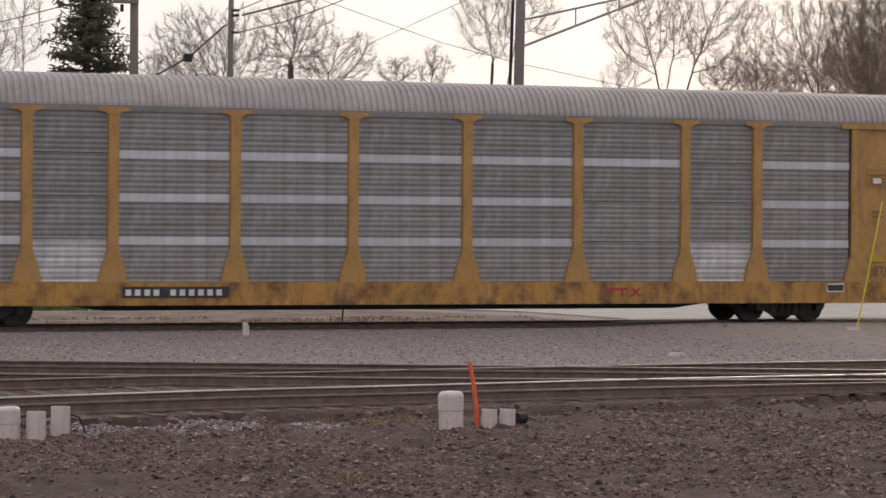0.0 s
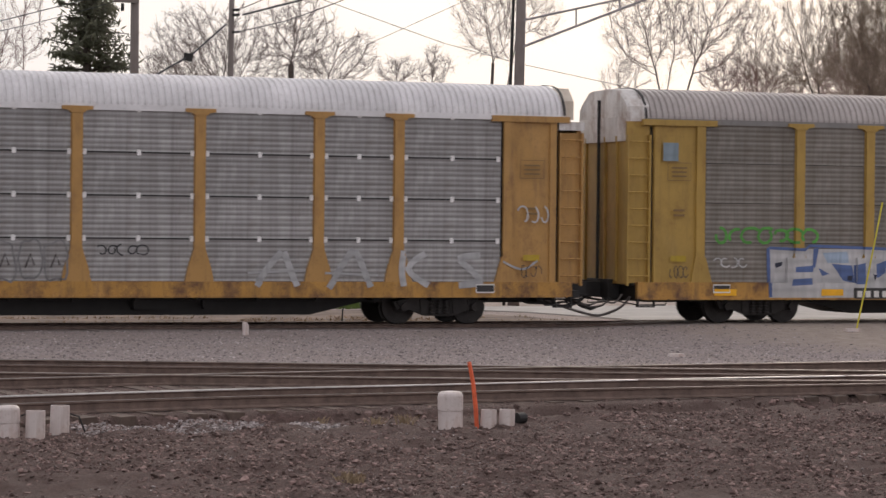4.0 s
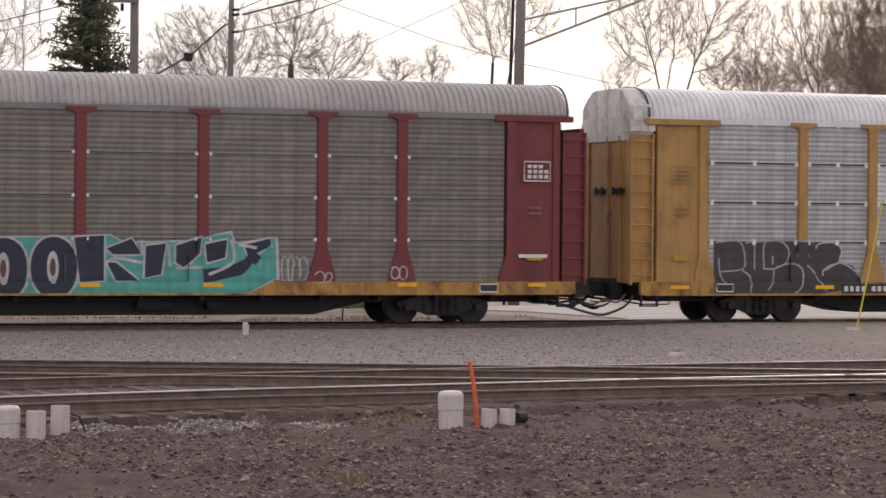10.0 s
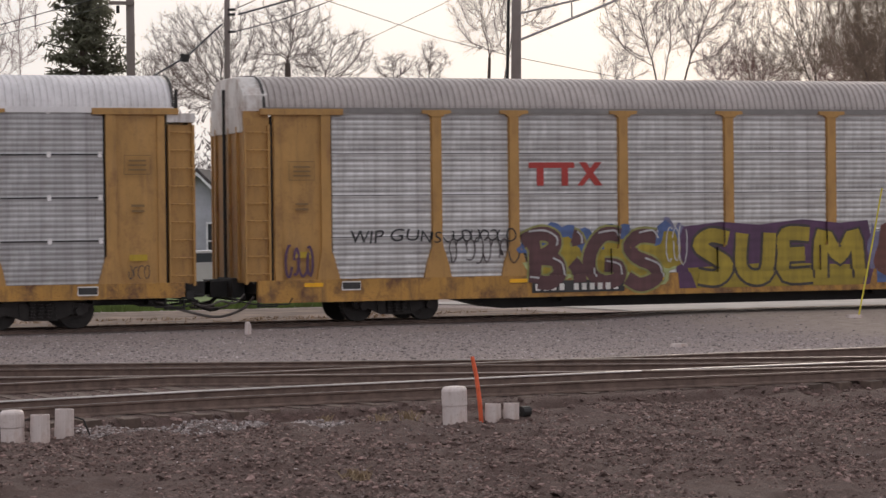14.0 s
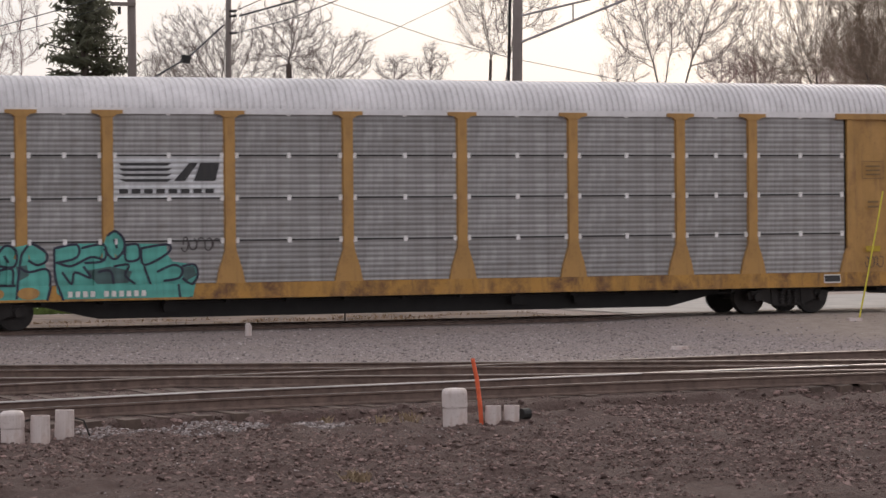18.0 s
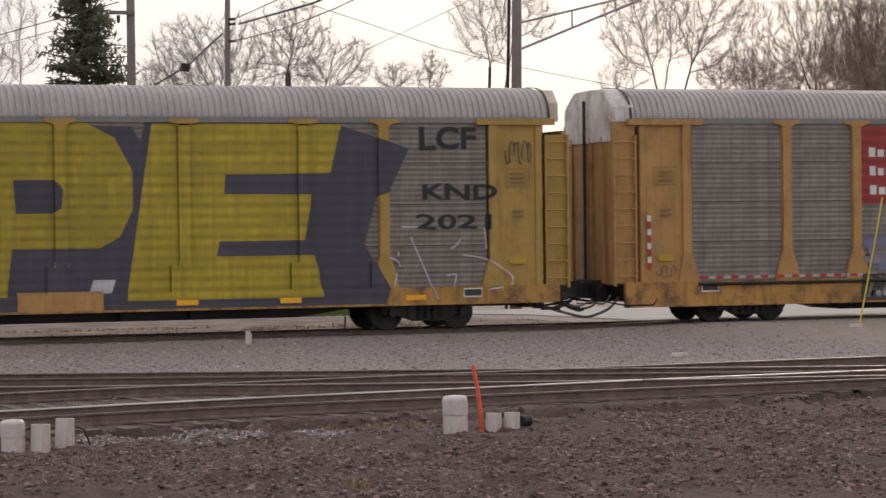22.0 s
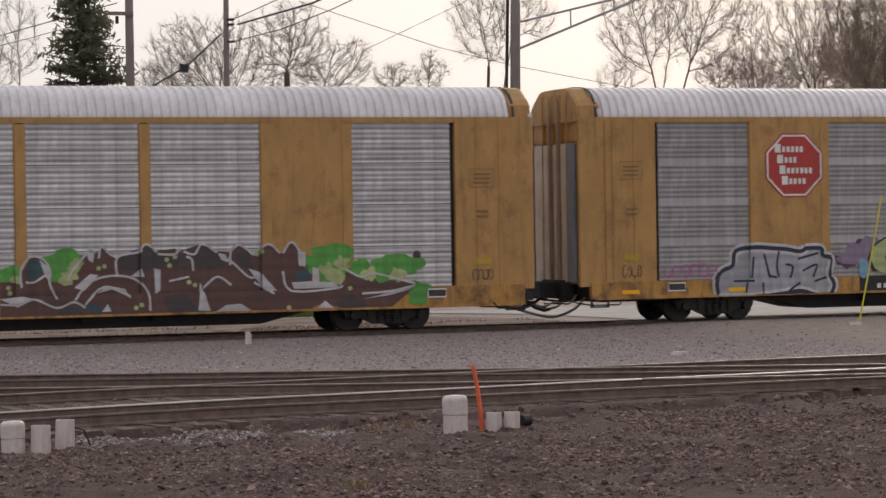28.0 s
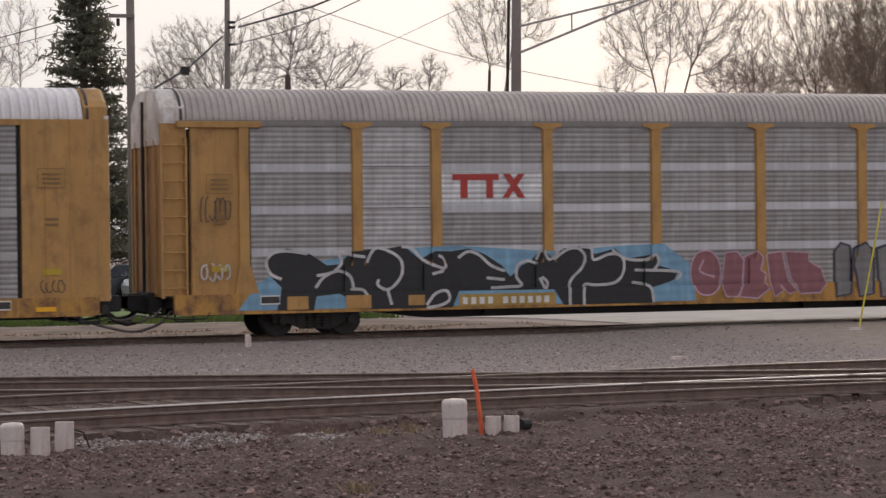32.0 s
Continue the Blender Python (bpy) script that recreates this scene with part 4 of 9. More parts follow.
def rail(pts, top, parent, material=RUST, shine=RAILTOP):
    """A rail with its section swept along the line pts, and its worn running surface."""
    bm = bmesh.new()
    rings = []
    P = [Vector((x, y, top - 0.17)) for x, y in pts]
    for i, p in enumerate(P):
        d = (P[min(i + 1, len(P) - 1)] - P[max(i - 1, 0)]).normalized()
        s = Vector((d.y, -d.x, 0))
        rings.append([bm.verts.new(p + s * a + Vector((0, 0, b))) for a, b in RAIL])
    for r, q in zip(rings, rings[1:]):
        for k in range(len(RAIL)):
            bm.faces.new((r[k], r[(k + 1) % len(RAIL)], q[(k + 1) % len(RAIL)], q[k]))
    bm.faces.new(rings[0])
    bm.faces.new(rings[-1][::-1])
    ob = part("rail", bm, material, parent)
    bm = bmesh.new()
    dirs = [(P[min(i + 1, len(P) - 1)] - P[max(i - 1, 0)]).normalized() for i in range(len(P))]
    a = [[bm.verts.new(p + Vector((d.y * w, -d.x * w, h))) for w, h in (HEAD if shine is RAILSHINE else HEAD[1:-1] if shine is RAILDULL else HEAD[2:-2])] for p, d in zip(P, dirs)]
    for r, q in zip(a, a[1:]):
        for k in range(len(a[0]) - 1):
            bm.faces.new((r[k], r[k + 1], q[k + 1], q[k]))
    part("running_surface", bm, shine, ob, "polished running surface" if shine is RAILSHINE else "dull running surface")
    return ob


def track(name, label, lines, top, bright=(), half=()):
    t = tagged(thing(name, label, "railway track"), kind="structure")
    for k, pts in enumerate(lines):
        rail(pts, top, t, RUST, RAILSHINE if k in bright else RAILDULL if k in half else RAILTOP)
    return t


def line(p, q, n=6):
    return [(p[0] + (q[0] - p[0]) * k / n, p[1] + (q[1] - p[1]) * k / n) for k in range(n + 1)]


track("main_track", "dark rails under the moving train", [line((-160, 1.55 - 0.75), (160, 1.55 - 0.75), 20), line((-160, 1.55 + 0.75), (160, 1.55 + 0.75), 20)], 0.0)


def bent(pts):
    """A smooth line through a few points."""
    out = []
    for i in range(len(pts) - 1):
        p0, p1, p2, p3 = (Vector(pts[max(0, min(len(pts) - 1, i + j))]) for j in (-1, 0, 1, 2))
        for k in range(6):
            t = k / 6
            out.append(tuple(0.5 * (2 * p1 + (p2 - p0) * t + (2 * p0 - 5 * p1 + 4 * p2 - p3) * t * t + (3 * p1 - p0 - 3 * p2 + p3) * t ** 3)))
    return out + [tuple(pts[-1])]


YARD = "rusty rails with polished heads crossing the yard"
track("yard_track", YARD, [bent([(-30, -3.6), (-12.0, -10.28), (-4.69, -13.2), (2.35, -16.23), (24, -24.5)]), bent([(-30, -5.1), (-12.26, -11.83), (-5.2, -14.64), (1.6, -17.54), (24, -26)])], -0.12, (), (0,))
track("yard_track", YARD, [bent([(-30, -24.6), (-13.56, -19.46), (-6.46, -18.15), (1.76, -17.26), (24, -16.2)]), bent([(-30, -26.2), (-13.82, -20.97), (-7.07, -19.86), (0.47, -19.3), (24, -18.2)])], -0.12, (0,))
track("yard_track", YARD, [bent([(-30, -19.2), (-12.9, -15.61), (-5.09, -14.33), (3.91, -13.47), (24, -12.5)]), bent([(-30, -6.8), (-12.66, -14.0), (-5.94, -16.68), (0.98, -18.64), (24, -24.0)])], -0.12, (), (0, 1))


def bed(x0, y0, x1, y1, w):
    def build(bm):
        d = Vector((x1 - x0, y1 - y0, 0)).normalized()
        s = Vector((-d.y, d.x, 0)) * w
        a, b = Vector((x0, y0, 0)), Vector((x1, y1, 0))
        n = int((b - a).length / 0.55)
        for k in range(n):
            c = a + (b - a) * (k / n)
            u = d * 0.115
            e = random.uniform(0.94, 1.12)
            vs = [c - s * e - u, c - s * e + u, c + s + u, c + s - u]
            lo = [bm.verts.new(v + Vector((0, 0, -0.45))) for v in vs]
            hi = [bm.verts.new(v + Vector((0, 0, -0.288 + random.uniform(-0.012, 0.006)))) for v in vs]
            bm.faces.new(hi)
            for i in range(4):
                bm.faces.new((lo[i], lo[(i + 1) % 4], hi[(i + 1) % 4], hi[i]))
    return build


for ends in ((-30, -4.4, 24, -25.2), (-20, -21.6, -6.5, -18.7), (-6.5, -18.7, 24, -16.9), (-30, -18.0, 24, -12.9)):
    tagged(solid("ties", bed(*ends, 1.32), TIE), "row of dark weathered wooden ties", "ties", kind="stuff")
tagged(solid("ties", lambda bm: [box(bm, x, x + 0.22, 0.25, 2.85, -0.3, -0.165) for x in [-30 + 0.55 * k for k in range(110)]], TIE), "row of dark ties under the main track", "ties", kind="stuff")


# ---- beside the tracks ----
def pipe_mesh(r, h, collar=True, tilt=0.0):
    def build(bm):
        prof = [(r, -0.15), (r, h * 0.5)] + ([(r * 0.95, h * 0.505), (r * 0.95, h * 0.53), (r * 1.04, h * 0.535), (r * 1.04, h * 0.92), (r * 0.98, h * 0.98), (r * 0.8, h * 1.03), (r * 0.3, h * 1.05)] if collar else [(r * 0.97, h), (r * 0.82, h), (r * 0.8, h * 0.7)])
        n = 24
        rings = [[bm.verts.new((q * math.cos(math.tau * k / n), q * math.sin(math.tau * k / n), z)) for k in range(n)] for q, z in prof]
        for a, b in zip(rings, rings[1:]):
            for k in range(n):
                bm.faces.new((a[k], a[(k + 1) % n], b[(k + 1) % n], b[k]))
        bm.faces.new(rings[-1])
    return build


def yard_things():
    gz = -0.42
    for x, y, r, h, collar, label in ((-8.03, -22.86, 0.168, 0.5, True, "capped white plastic pipe stub with dirt stains"), (-14.08, -23.12, 0.15, 0.42, True, "capped white plastic pipe stub with a rust streak"),
                                      (-13.75, -23.2, 0.125, 0.37, False, "open white plastic pipe stub"), (-13.36, -22.78, 0.125, 0.4, False, "open white plastic pipe stub"),
                                      (-7.42, -22.7, 0.11, 0.25, False, "short white plastic pipe stub"), (-7.16, -22.72, 0.11, 0.25, False, "short white plastic pipe stub")):
        p = tagged(solid("pipe_stub", pipe_mesh(r, h, collar), PVC, None, "", (x, y, gz)), label, "pipe", "pipe stubs in the dirt")
        p.rotation_euler = (0.0, 0.03 * math.sin(x * 5), 0)
    t = tagged(solid("marker_rod", lambda bm: tube(bm, [(0, 0, -0.1), (-0.03, 0, 0.3), (-0.07, 0, 0.62), (-0.13, 0, 0.9)], [0.03, 0.032, 0.03, 0.028], 8), ORANGE, None, "", (-7.56, -22.64, gz)), "bent orange plastic marker rod stuck in the dirt", "marker")
    tagged(solid("pipe_stub", lambda bm: tube(bm, [(0, 0, 0), (0.13, 0.05, 0.0)], 0.075, 12), BLACK, None, "", (-6.99, -22.66, gz + 0.12)), "black plastic pipe end lying in the dirt", "pipe")
    for x, y, s in ((-13.92, -22.98, 1), (-13.2, -22.75, -1)):
        tagged(solid("cable", lambda bm: tube(bm, [(-0.18 * s, 0, 0.0), (-0.1 * s, 0, 0.2), (0.08 * s, 0, 0.26), (0.2 * s, 0, 0.14), (0.26 * s, 0, -0.02)], 0.012, 6), BLACK, None, "", (x, y, gz + 0.05)), "thin black cable looping out of the ground", "cable")
    m = thing("track_marker", "white marker post beside the main track", "marker", pose(-4.96, -0.9, -0.17))
    solid("post", lambda bm: tube(bm, [(0, 0, -0.1), (0, 0, 0.26), (0, 0, 0.29)], [0.062, 0.062, 0.045], 12), PVC, m)
    solid("flap", lambda bm: box(bm, 0.05, 0.08, -0.03, 0.03, -0.06, 0.24), PVC, m)
    f = thing("marker_rod", "slanting yellow marker rod with a small base", "marker", pose(9.07, -3.2, ground_height(9.07, -3.2)))
    solid("rod", lambda bm: tube(bm, [(0, 0, 0), (0.2, -0.05, 1.0), (0.44, -0.12, 2.3), (0.56, -0.16, 3.0)], 0.02, 8), YELLOWROD, f)
    solid("base", lambda bm: box(bm, -0.28, 0.06, -0.1, 0.1, -0.02, 0.07), PVC, f)
    tagged(solid("valve_box", lambda bm: slab(bm, [(-0.16, 0), (0.16, 0), (0.13, 0.07), (-0.13, 0.07)], -0.1, 0.1), PVC, None, "", (1.21, -10.23, -0.2)), "small pale cover in the gravel", "cover")
    tagged(solid("stake", lambda bm: tube(bm, [(0, 0, -0.1), (0.02, 0, 0.35)], 0.02, 6), BLACK, None, "", (-0.55, 6.0, -0.19)), "thin dark stake behind the track", "stake")
    # dry grass tufts
    for x, y, n, h in ((-11.57, -29.54, 60, 0.16), (-8.5, -22.3, 35, 0.18), (-8.9, -22.2, 25, 0.14), (-9.6, -22.0, 20, 0.12)):
        def tuft(bm):
            rnd = random.Random(int(x * 100))
            for k in range(n):
                a, r = rnd.uniform(0, math.tau), rnd.uniform(0, 0.16)
                p = Vector((r * math.cos(a), r * math.sin(a) * 0.6, 0))
                q = p + Vector((rnd.uniform(-0.16, 0.16), rnd.uniform(-0.1, 0.1), rnd.uniform(0.3, 1) * h))
                mid = (p + q) / 2 + Vector((0, 0, 0.04))
                s = Vector((0.006, 0, 0))
                v = [bm.verts.new(u) for u in (p - s, p + s, mid + s, mid - s, q)]
                bm.faces.new((v[0], v[1], v[2], v[3]))
                bm.faces.new((v[3], v[2], v[4]))
        tagged(solid("grass_tuft", tuft, STRAW, None, "", (x, y, gz + 0.03)), "dry straw coloured grass tuft", "grass", kind="stuff")


STRAW = plain("dry straw", (0.30, 0.22, 0.14), 0.9, 0, 0.3, 8)


def stone_material(name, dark, light):
    m, n, l, b = nodes(name, 0.9)
    g = n.new("ShaderNodeNewGeometry")
    c = ramp(n, l, g.outputs["Random Per Island"], (0.0, dark), (0.4, tuple((a + q) / 2 for a, q in zip(dark, light))), (0.75, light), (1.0, tuple(min(1, q * 1.5) for q in light)))
    v = coords(n, l)
    c = mixed(n, l, ramp(n, l, noisy(n, l, v, 30, 4), (0.35, grey(0)), (0.7, grey(0.5))), c, tuple(x * 0.5 for x in dark))
    l.new(c, b.inputs["Base Color"])
    return m


def scatter(name, label, n, x0, y0, slope, half, ya, yb, smin, smax, material, seed, clear=None):
    """Loose stones: squashed, turned octahedra joined into one object."""
    rng = np.random.default_rng(seed)
    y = rng.uniform(ya, yb, n)
    x = x0 + slope * (y - y0) + rng.uniform(-half, half, n)
    if clear:
        keep = np.array([clear(a, b) for a, b in zip(x, y)])
        x, y = x[keep], y[keep]
        n = len(x)
    s = smin + (smax - smin) * rng.random(n) ** 2.4
    z = np.array([ground_height(a, b) for a, b in zip(x, y)])
    g = (1 + 5 ** 0.5) / 2
    base = np.array([(-1, g, 0), (1, g, 0), (-1, -g, 0), (1, -g, 0), (0, -1, g), (0, 1, g), (0, -1, -g), (0, 1, -g), (g, 0, -1), (g, 0, 1), (-g, 0, -1), (-g, 0, 1)], float) / 1.9
    tri = np.array([(0, 11, 5), (0, 5, 1), (0, 1, 7), (0, 7, 10), (0, 10, 11), (1, 5, 9), (5, 11, 4), (11, 10, 2), (10, 7, 6), (7, 1, 8), (3, 9, 4), (3, 4, 2), (3, 2, 6), (3, 6, 8), (3, 8, 9), (4, 9, 5), (2, 4, 11), (6, 2, 10), (8, 6, 7), (9, 8, 1)])
    p = base[None] * rng.uniform(0.6, 1.2, (n, 1, 3)) * np.array([1, 1, 0.62]) + rng.uniform(-0.3, 0.3, (n, 12, 3))
    a = rng.uniform(0, math.tau, n)
    ca, sa = np.cos(a)[:, None], np.sin(a)[:, None]
    q = np.stack([p[:, :, 0] * ca - p[:, :, 1] * sa, p[:, :, 0] * sa + p[:, :, 1] * ca, p[:, :, 2]], 2) * s[:, None, None]
    q += np.stack([x, y, z + s * rng.uniform(-0.4, 0.2, n)], 1)[:, None, :]
    me = bpy.data.meshes.new(name)
    faces = (tri[None] + 12 * np.arange(n)[:, None, None]).reshape(-1, 3)
    me.from_pydata(q.reshape(-1, 3).tolist(), [], faces.tolist())
    me.materials.append(None)
    return tagged(part(name, me, material), label, "gravel", kind="stuff")


def off_road(x, y):
    return random.random() > min(0.93, (x - 4.0) / 4.0) and ground_height(x, y) > -0.26


yard_things()
DARKSTONE = stone_material("dark trackside stones", (0.066, 0.039, 0.033), (0.25, 0.166, 0.149))
PALESTONE = stone_material("pale ballast stones", (0.16, 0.132, 0.128), (0.42, 0.36, 0.35))
scatter("dirt_stones", "loose dark brown and grey stones in the dirt", 100000, -11.6, -30.0, 0.38, 7.6, -38.0, -21.2, 0.012, 0.042, DARKSTONE, 5, lambda x, y: noise.noise((x * 0.4, y * 0.2, 1.0)) + 0.7 * noise.noise((x * 1.5, y * 0.8, 5.0)) > -0.6 + 0.62 * random.random())
scatter("ballast_stones", "loose pale grey ballast stones beside the main track", 26000, -2.0, -6.0, 0.36, 11.0, -14.5, -0.2, 0.012, 0.04, PALESTONE, 6, off_road)
scatter("track_stones", "dark stones between the yard tracks", 9000, -5.5, -16.0, 0.36, 10.0, -21.2, -11.0, 0.012, 0.04, DARKSTONE, 7, lambda x, y: ground_height(x, y) <= -0.26)
scatter("clods", "larger dark clods of dirt", 700, -11.6, -30.0, 0.38, 7.6, -37.0, -21.3, 0.025, 0.085, DARKSTONE, 8)
scatter("bank_clods", "lumps of dirt and stone along the outer rail", 6000, -8.5, -20.9, 0.0, 8.5, -22.1, -19.5, 0.02, 0.075, DARKSTONE, 10, lambda x, y: abs(y + 21.6 - 0.127 * (x + 13.7)) < 0.2 and noise.noise((x * 1.1, y, 3.0)) > -0.1)
scatter("pale_chips", "pale chips of ballast strewn over the dirt", 5000, -11.6, -30.0, 0.38, 7.6, -38.0, -21.6, 0.008, 0.026, PALESTONE, 12, lambda x, y: noise.noise((x * 0.5, y * 0.3, 9.0)) > -0.15)
scatter("pale_stones", "patches of pale grey ballast on the dirt", 4200, -11.3, -22.2, 0.3, 1.9, -22.8, -21.5, 0.01, 0.036, PALESTONE, 9)

# ---- road and verge behind ----
ROAD = plain("pale worn asphalt", (0.39, 0.36, 0.335), 0.85, 0, 0.15, 0.8, 0.1)
GRASS = plain("spring grass", (0.10, 0.15, 0.035), 0.9, 0, 0.45, 1.2, 0.3)
EARTH = plain("dusty earth and dead grass", (0.17, 0.122, 0.095), 0.95, 0, 0.55, 0.8, 0.3)


def sheet(name, outline, z, material, label, category):
    def build(bm):
        top = [bm.verts.new((x, y, z)) for x, y in outline]
        low = [bm.verts.new((x, y, z - 0.12)) for x, y in outline]
        bm.faces.new(top)
        for i in range(len(top)):
            bm.faces.new((top[i - 1], low[i - 1], low[i], top[i]))
    return tagged(solid(name, build, material), label, category, kind="structure")


sheet("road", [(6.8, 12.0), (7.6, 7.0), (7.2, 2.45), (60, 2.45), (60, 20.0), (4.0, 16.0)], -0.15, ROAD, "pale worn asphalt road along the tracks", "road")
sheet("verge", [(-40, 3.2), (-40, 14.5), (3.2, 14.0), (5.6, 9.0), (6.0, 3.4)], -0.165, EARTH, "dusty strip of earth behind the track", "ground")
sheet("lawn", [(-60, 19.0), (3.6, 19.2), (6.6, 24.0), (9.0, 90.0), (-60, 90.0)], -0.16, GRASS, "spring green lawn behind the tracks", "lawn")


def blades(x0, x1, y0, y1, n, seed):
    rng = random.Random(seed)
    bm = bmesh.new()
    for k in range(n):
        p = Vector((rng.uniform(x0, x1), rng.uniform(y0, y1), -0.17))
        h = rng.uniform(0.06, 0.2)
        s = Vector((rng.uniform(0.01, 0.03), 0, 0))
        bm.faces.new([bm.verts.new(v) for v in (p - s, p + s, p + Vector((rng.uniform(-0.08, 0.08), rng.uniform(-0.05, 0.05), h)))])
    return tagged(part("grass", bm, GRASS), "tufts of spring grass on the verge", "grass", kind="stuff")


blades(-9, 4, 14.6, 18, 5000, 3)

def dead_grass(label, x0, x1, y0, y1, n, seed):
    rng = random.Random(seed)
    bm = bmesh.new()
    for k in range(n):
        x, y = rng.uniform(x0, x1), rng.uniform(y0, y1)
        if noise.noise((x * 0.5, y * 0.5, seed)) < -0.05:
            continue
        p, h = Vector((x, y, -0.18)), rng.uniform(0.03, 0.1)
        s = Vector((rng.uniform(0.008, 0.025), 0, 0))
        bm.faces.new([bm.verts.new(v) for v in (p - s, p + s, p + Vector((rng.uniform(-0.1, 0.1), rng.uniform(-0.06, 0.06), h)))])
    return tagged(part("grass", bm, STRAW), label, "grass", kind="stuff")


dead_grass("dead tan grass on the verge behind the track", -14, 5.5, 3.4, 9.0, 4500, 4)

# ---- houses, cars and signal seen between the rail cars ----
SIDING_BLUE = painted("grey blue siding", (0.50, 0.50, 0.56), (0.2, 0.2, 0.22), 0.3, 0.7, 0, False)
SIDING_GREY = painted("taupe siding", (0.24, 0.215, 0.22), (0.14, 0.12, 0.12), 0.3, 0.7, 0, False)
TRIM = plain("white trim", (0.75, 0.74, 0.76), 0.5)
SHINGLE = plain("dark shingles", (0.075, 0.065, 0.065), 0.9, 0, 0.3, 5)
m_, n_, l_, b_ = nodes("window glass", 0.06)
b_.inputs["Base Color"].default_value = (0.05, 0.055, 0.065, 1)
GLASS = m_


def house(label, m, w, d, wall, peak, siding, windows, rows=14):
    h = thing("house", label, "house", m)

    def walls(bm):
        """Lapped boards: one saw-toothed front drawn along the wall."""
        prof = [(d, 0.0)]
        for q in range(rows):
            prof += [(-0.03, wall * q / rows), (-0.008, wall * (q + 1) / rows)]
        prof += [(d, wall)]
        ends = [[bm.verts.new((x, y, z)) for y, z in prof] for x in (0.0, w)]
        n = len(prof)
        for i in range(n):
            bm.faces.new((ends[0][i], ends[0][(i + 1) % n], ends[1][(i + 1) % n], ends[1][i]))
        bm.faces.new(ends[0])
        bm.faces.new(ends[1][::-1])
    solid("wall", walls, siding, h)
    solid("gable", lambda bm: slab(bm, [(0, wall), (w, wall), (w / 2, peak)], 0.0, d), siding, h)
    for s in (0, 1):
        a, b = ((-0.35, wall - 0.25), (w / 2, peak + 0.12)) if s == 0 else ((w + 0.35, wall - 0.25), (w / 2, peak + 0.12))
        solid("roof", lambda bm: slab(bm, [a, b, (b[0], b[1] + 0.18), (a[0], a[1] + 0.18)], -0.4, d + 0.4), SHINGLE, h)
        solid("barge_board", lambda bm: slab(bm, [a, b, (b[0], b[1] - 0.16), (a[0], a[1] - 0.16)], -0.42, -0.36), TRIM, h)
    for x, z, ww, hh in windows:
        f = solid("window", lambda bm: [box(bm, x - 0.09, x, -0.09, 0.0, z - 0.09, z + hh + 0.09), box(bm, x + ww, x + ww + 0.09, -0.09, 0.0, z - 0.09, z + hh + 0.09), box(bm, x, x + ww, -0.09, 0, z - 0.09, z),
                                       box(bm, x, x + ww, -0.09, 0, z + hh, z + hh + 0.09), box(bm, x, x + ww, -0.08, 0, z + hh / 2 - 0.03, z + hh / 2 + 0.03)], TRIM, h)
        solid("pane", lambda bm: box(bm, x, x + ww, -0.055, -0.03, z, z + hh), GLASS, f)
    return h


house("small grey blue house with white trim", pose(6.4, 54.6, -0.2, 0, 0, -20), 2.9, 7.0, 3.2, 4.6, SIDING_BLUE, [(0.5, 1.6, 0.5, 1.2), (1.9, 0.9, 0.55, 1.5)])
house("taupe house with dark roof and white window", pose(7.95, 46.8, -0.2, 0, 0, -20), 7.0, 8.0, 2.75, 4.6, SIDING_GREY, [(0.55, 0.9, 0.45, 1.1), (1.2, 0.9, 0.45, 1.1), (4.0, 0.9, 0.9, 1.1)])


def parked_car(label, m, paint):
    c = thing("parked_car", label, "car", m)
    solid("body", lambda bm: slab(bm, [(-2.2, 0.3), (2.2, 0.3), (2.25, 0.7), (2.1, 0.92), (1.2, 0.98), (-1.9, 1.02), (-2.2, 0.9)], -0.85, 0.85), paint, c)
    solid("cabin", lambda bm: slab(bm, [(-1.75, 1.0), (1.1, 0.98), (0.5, 1.42), (-1.4, 1.46)], -0.72, 0.72), paint, c)
    for y in (-0.74, 0.72):
        solid("side_window", lambda bm: slab(bm, [(-1.5, 1.04), (0.85, 1.03), (0.42, 1.36), (-1.3, 1.38)], y, y + 0.02), GLASS, c)
    solid("windscreen", lambda bm: bm.faces.new([bm.verts.new(v) for v in ((1.1, -0.66, 1.0), (1.1, 0.66, 1.0), (0.53, 0.64, 1.41), (0.53, -0.64, 1.41))]), GLASS, c)
    for x in (-1.4, 1.4):
        for y in (-0.8, 0.8):
            solid("wheel", lambda bm: disc(bm, (0, 0, 0), 1, 0.32, 0.32, 0.1, 16), BLACK, c, "", (x, y, 0.32))
    return c


parked_car("parked silver car behind the tracks", pose(2.3, 34.2, -0.18, 0, 0, 200), plain("silver car paint", (0.5, 0.5, 0.52), 0.3, 0.5, 0.05, 2, 0))
parked_car("parked dark car behind the tracks", pose(0.9, 35.8, -0.18, 0, 0, 205), plain("dark car paint", (0.06, 0.065, 0.075), 0.3, 0.3, 0.05, 2, 0))

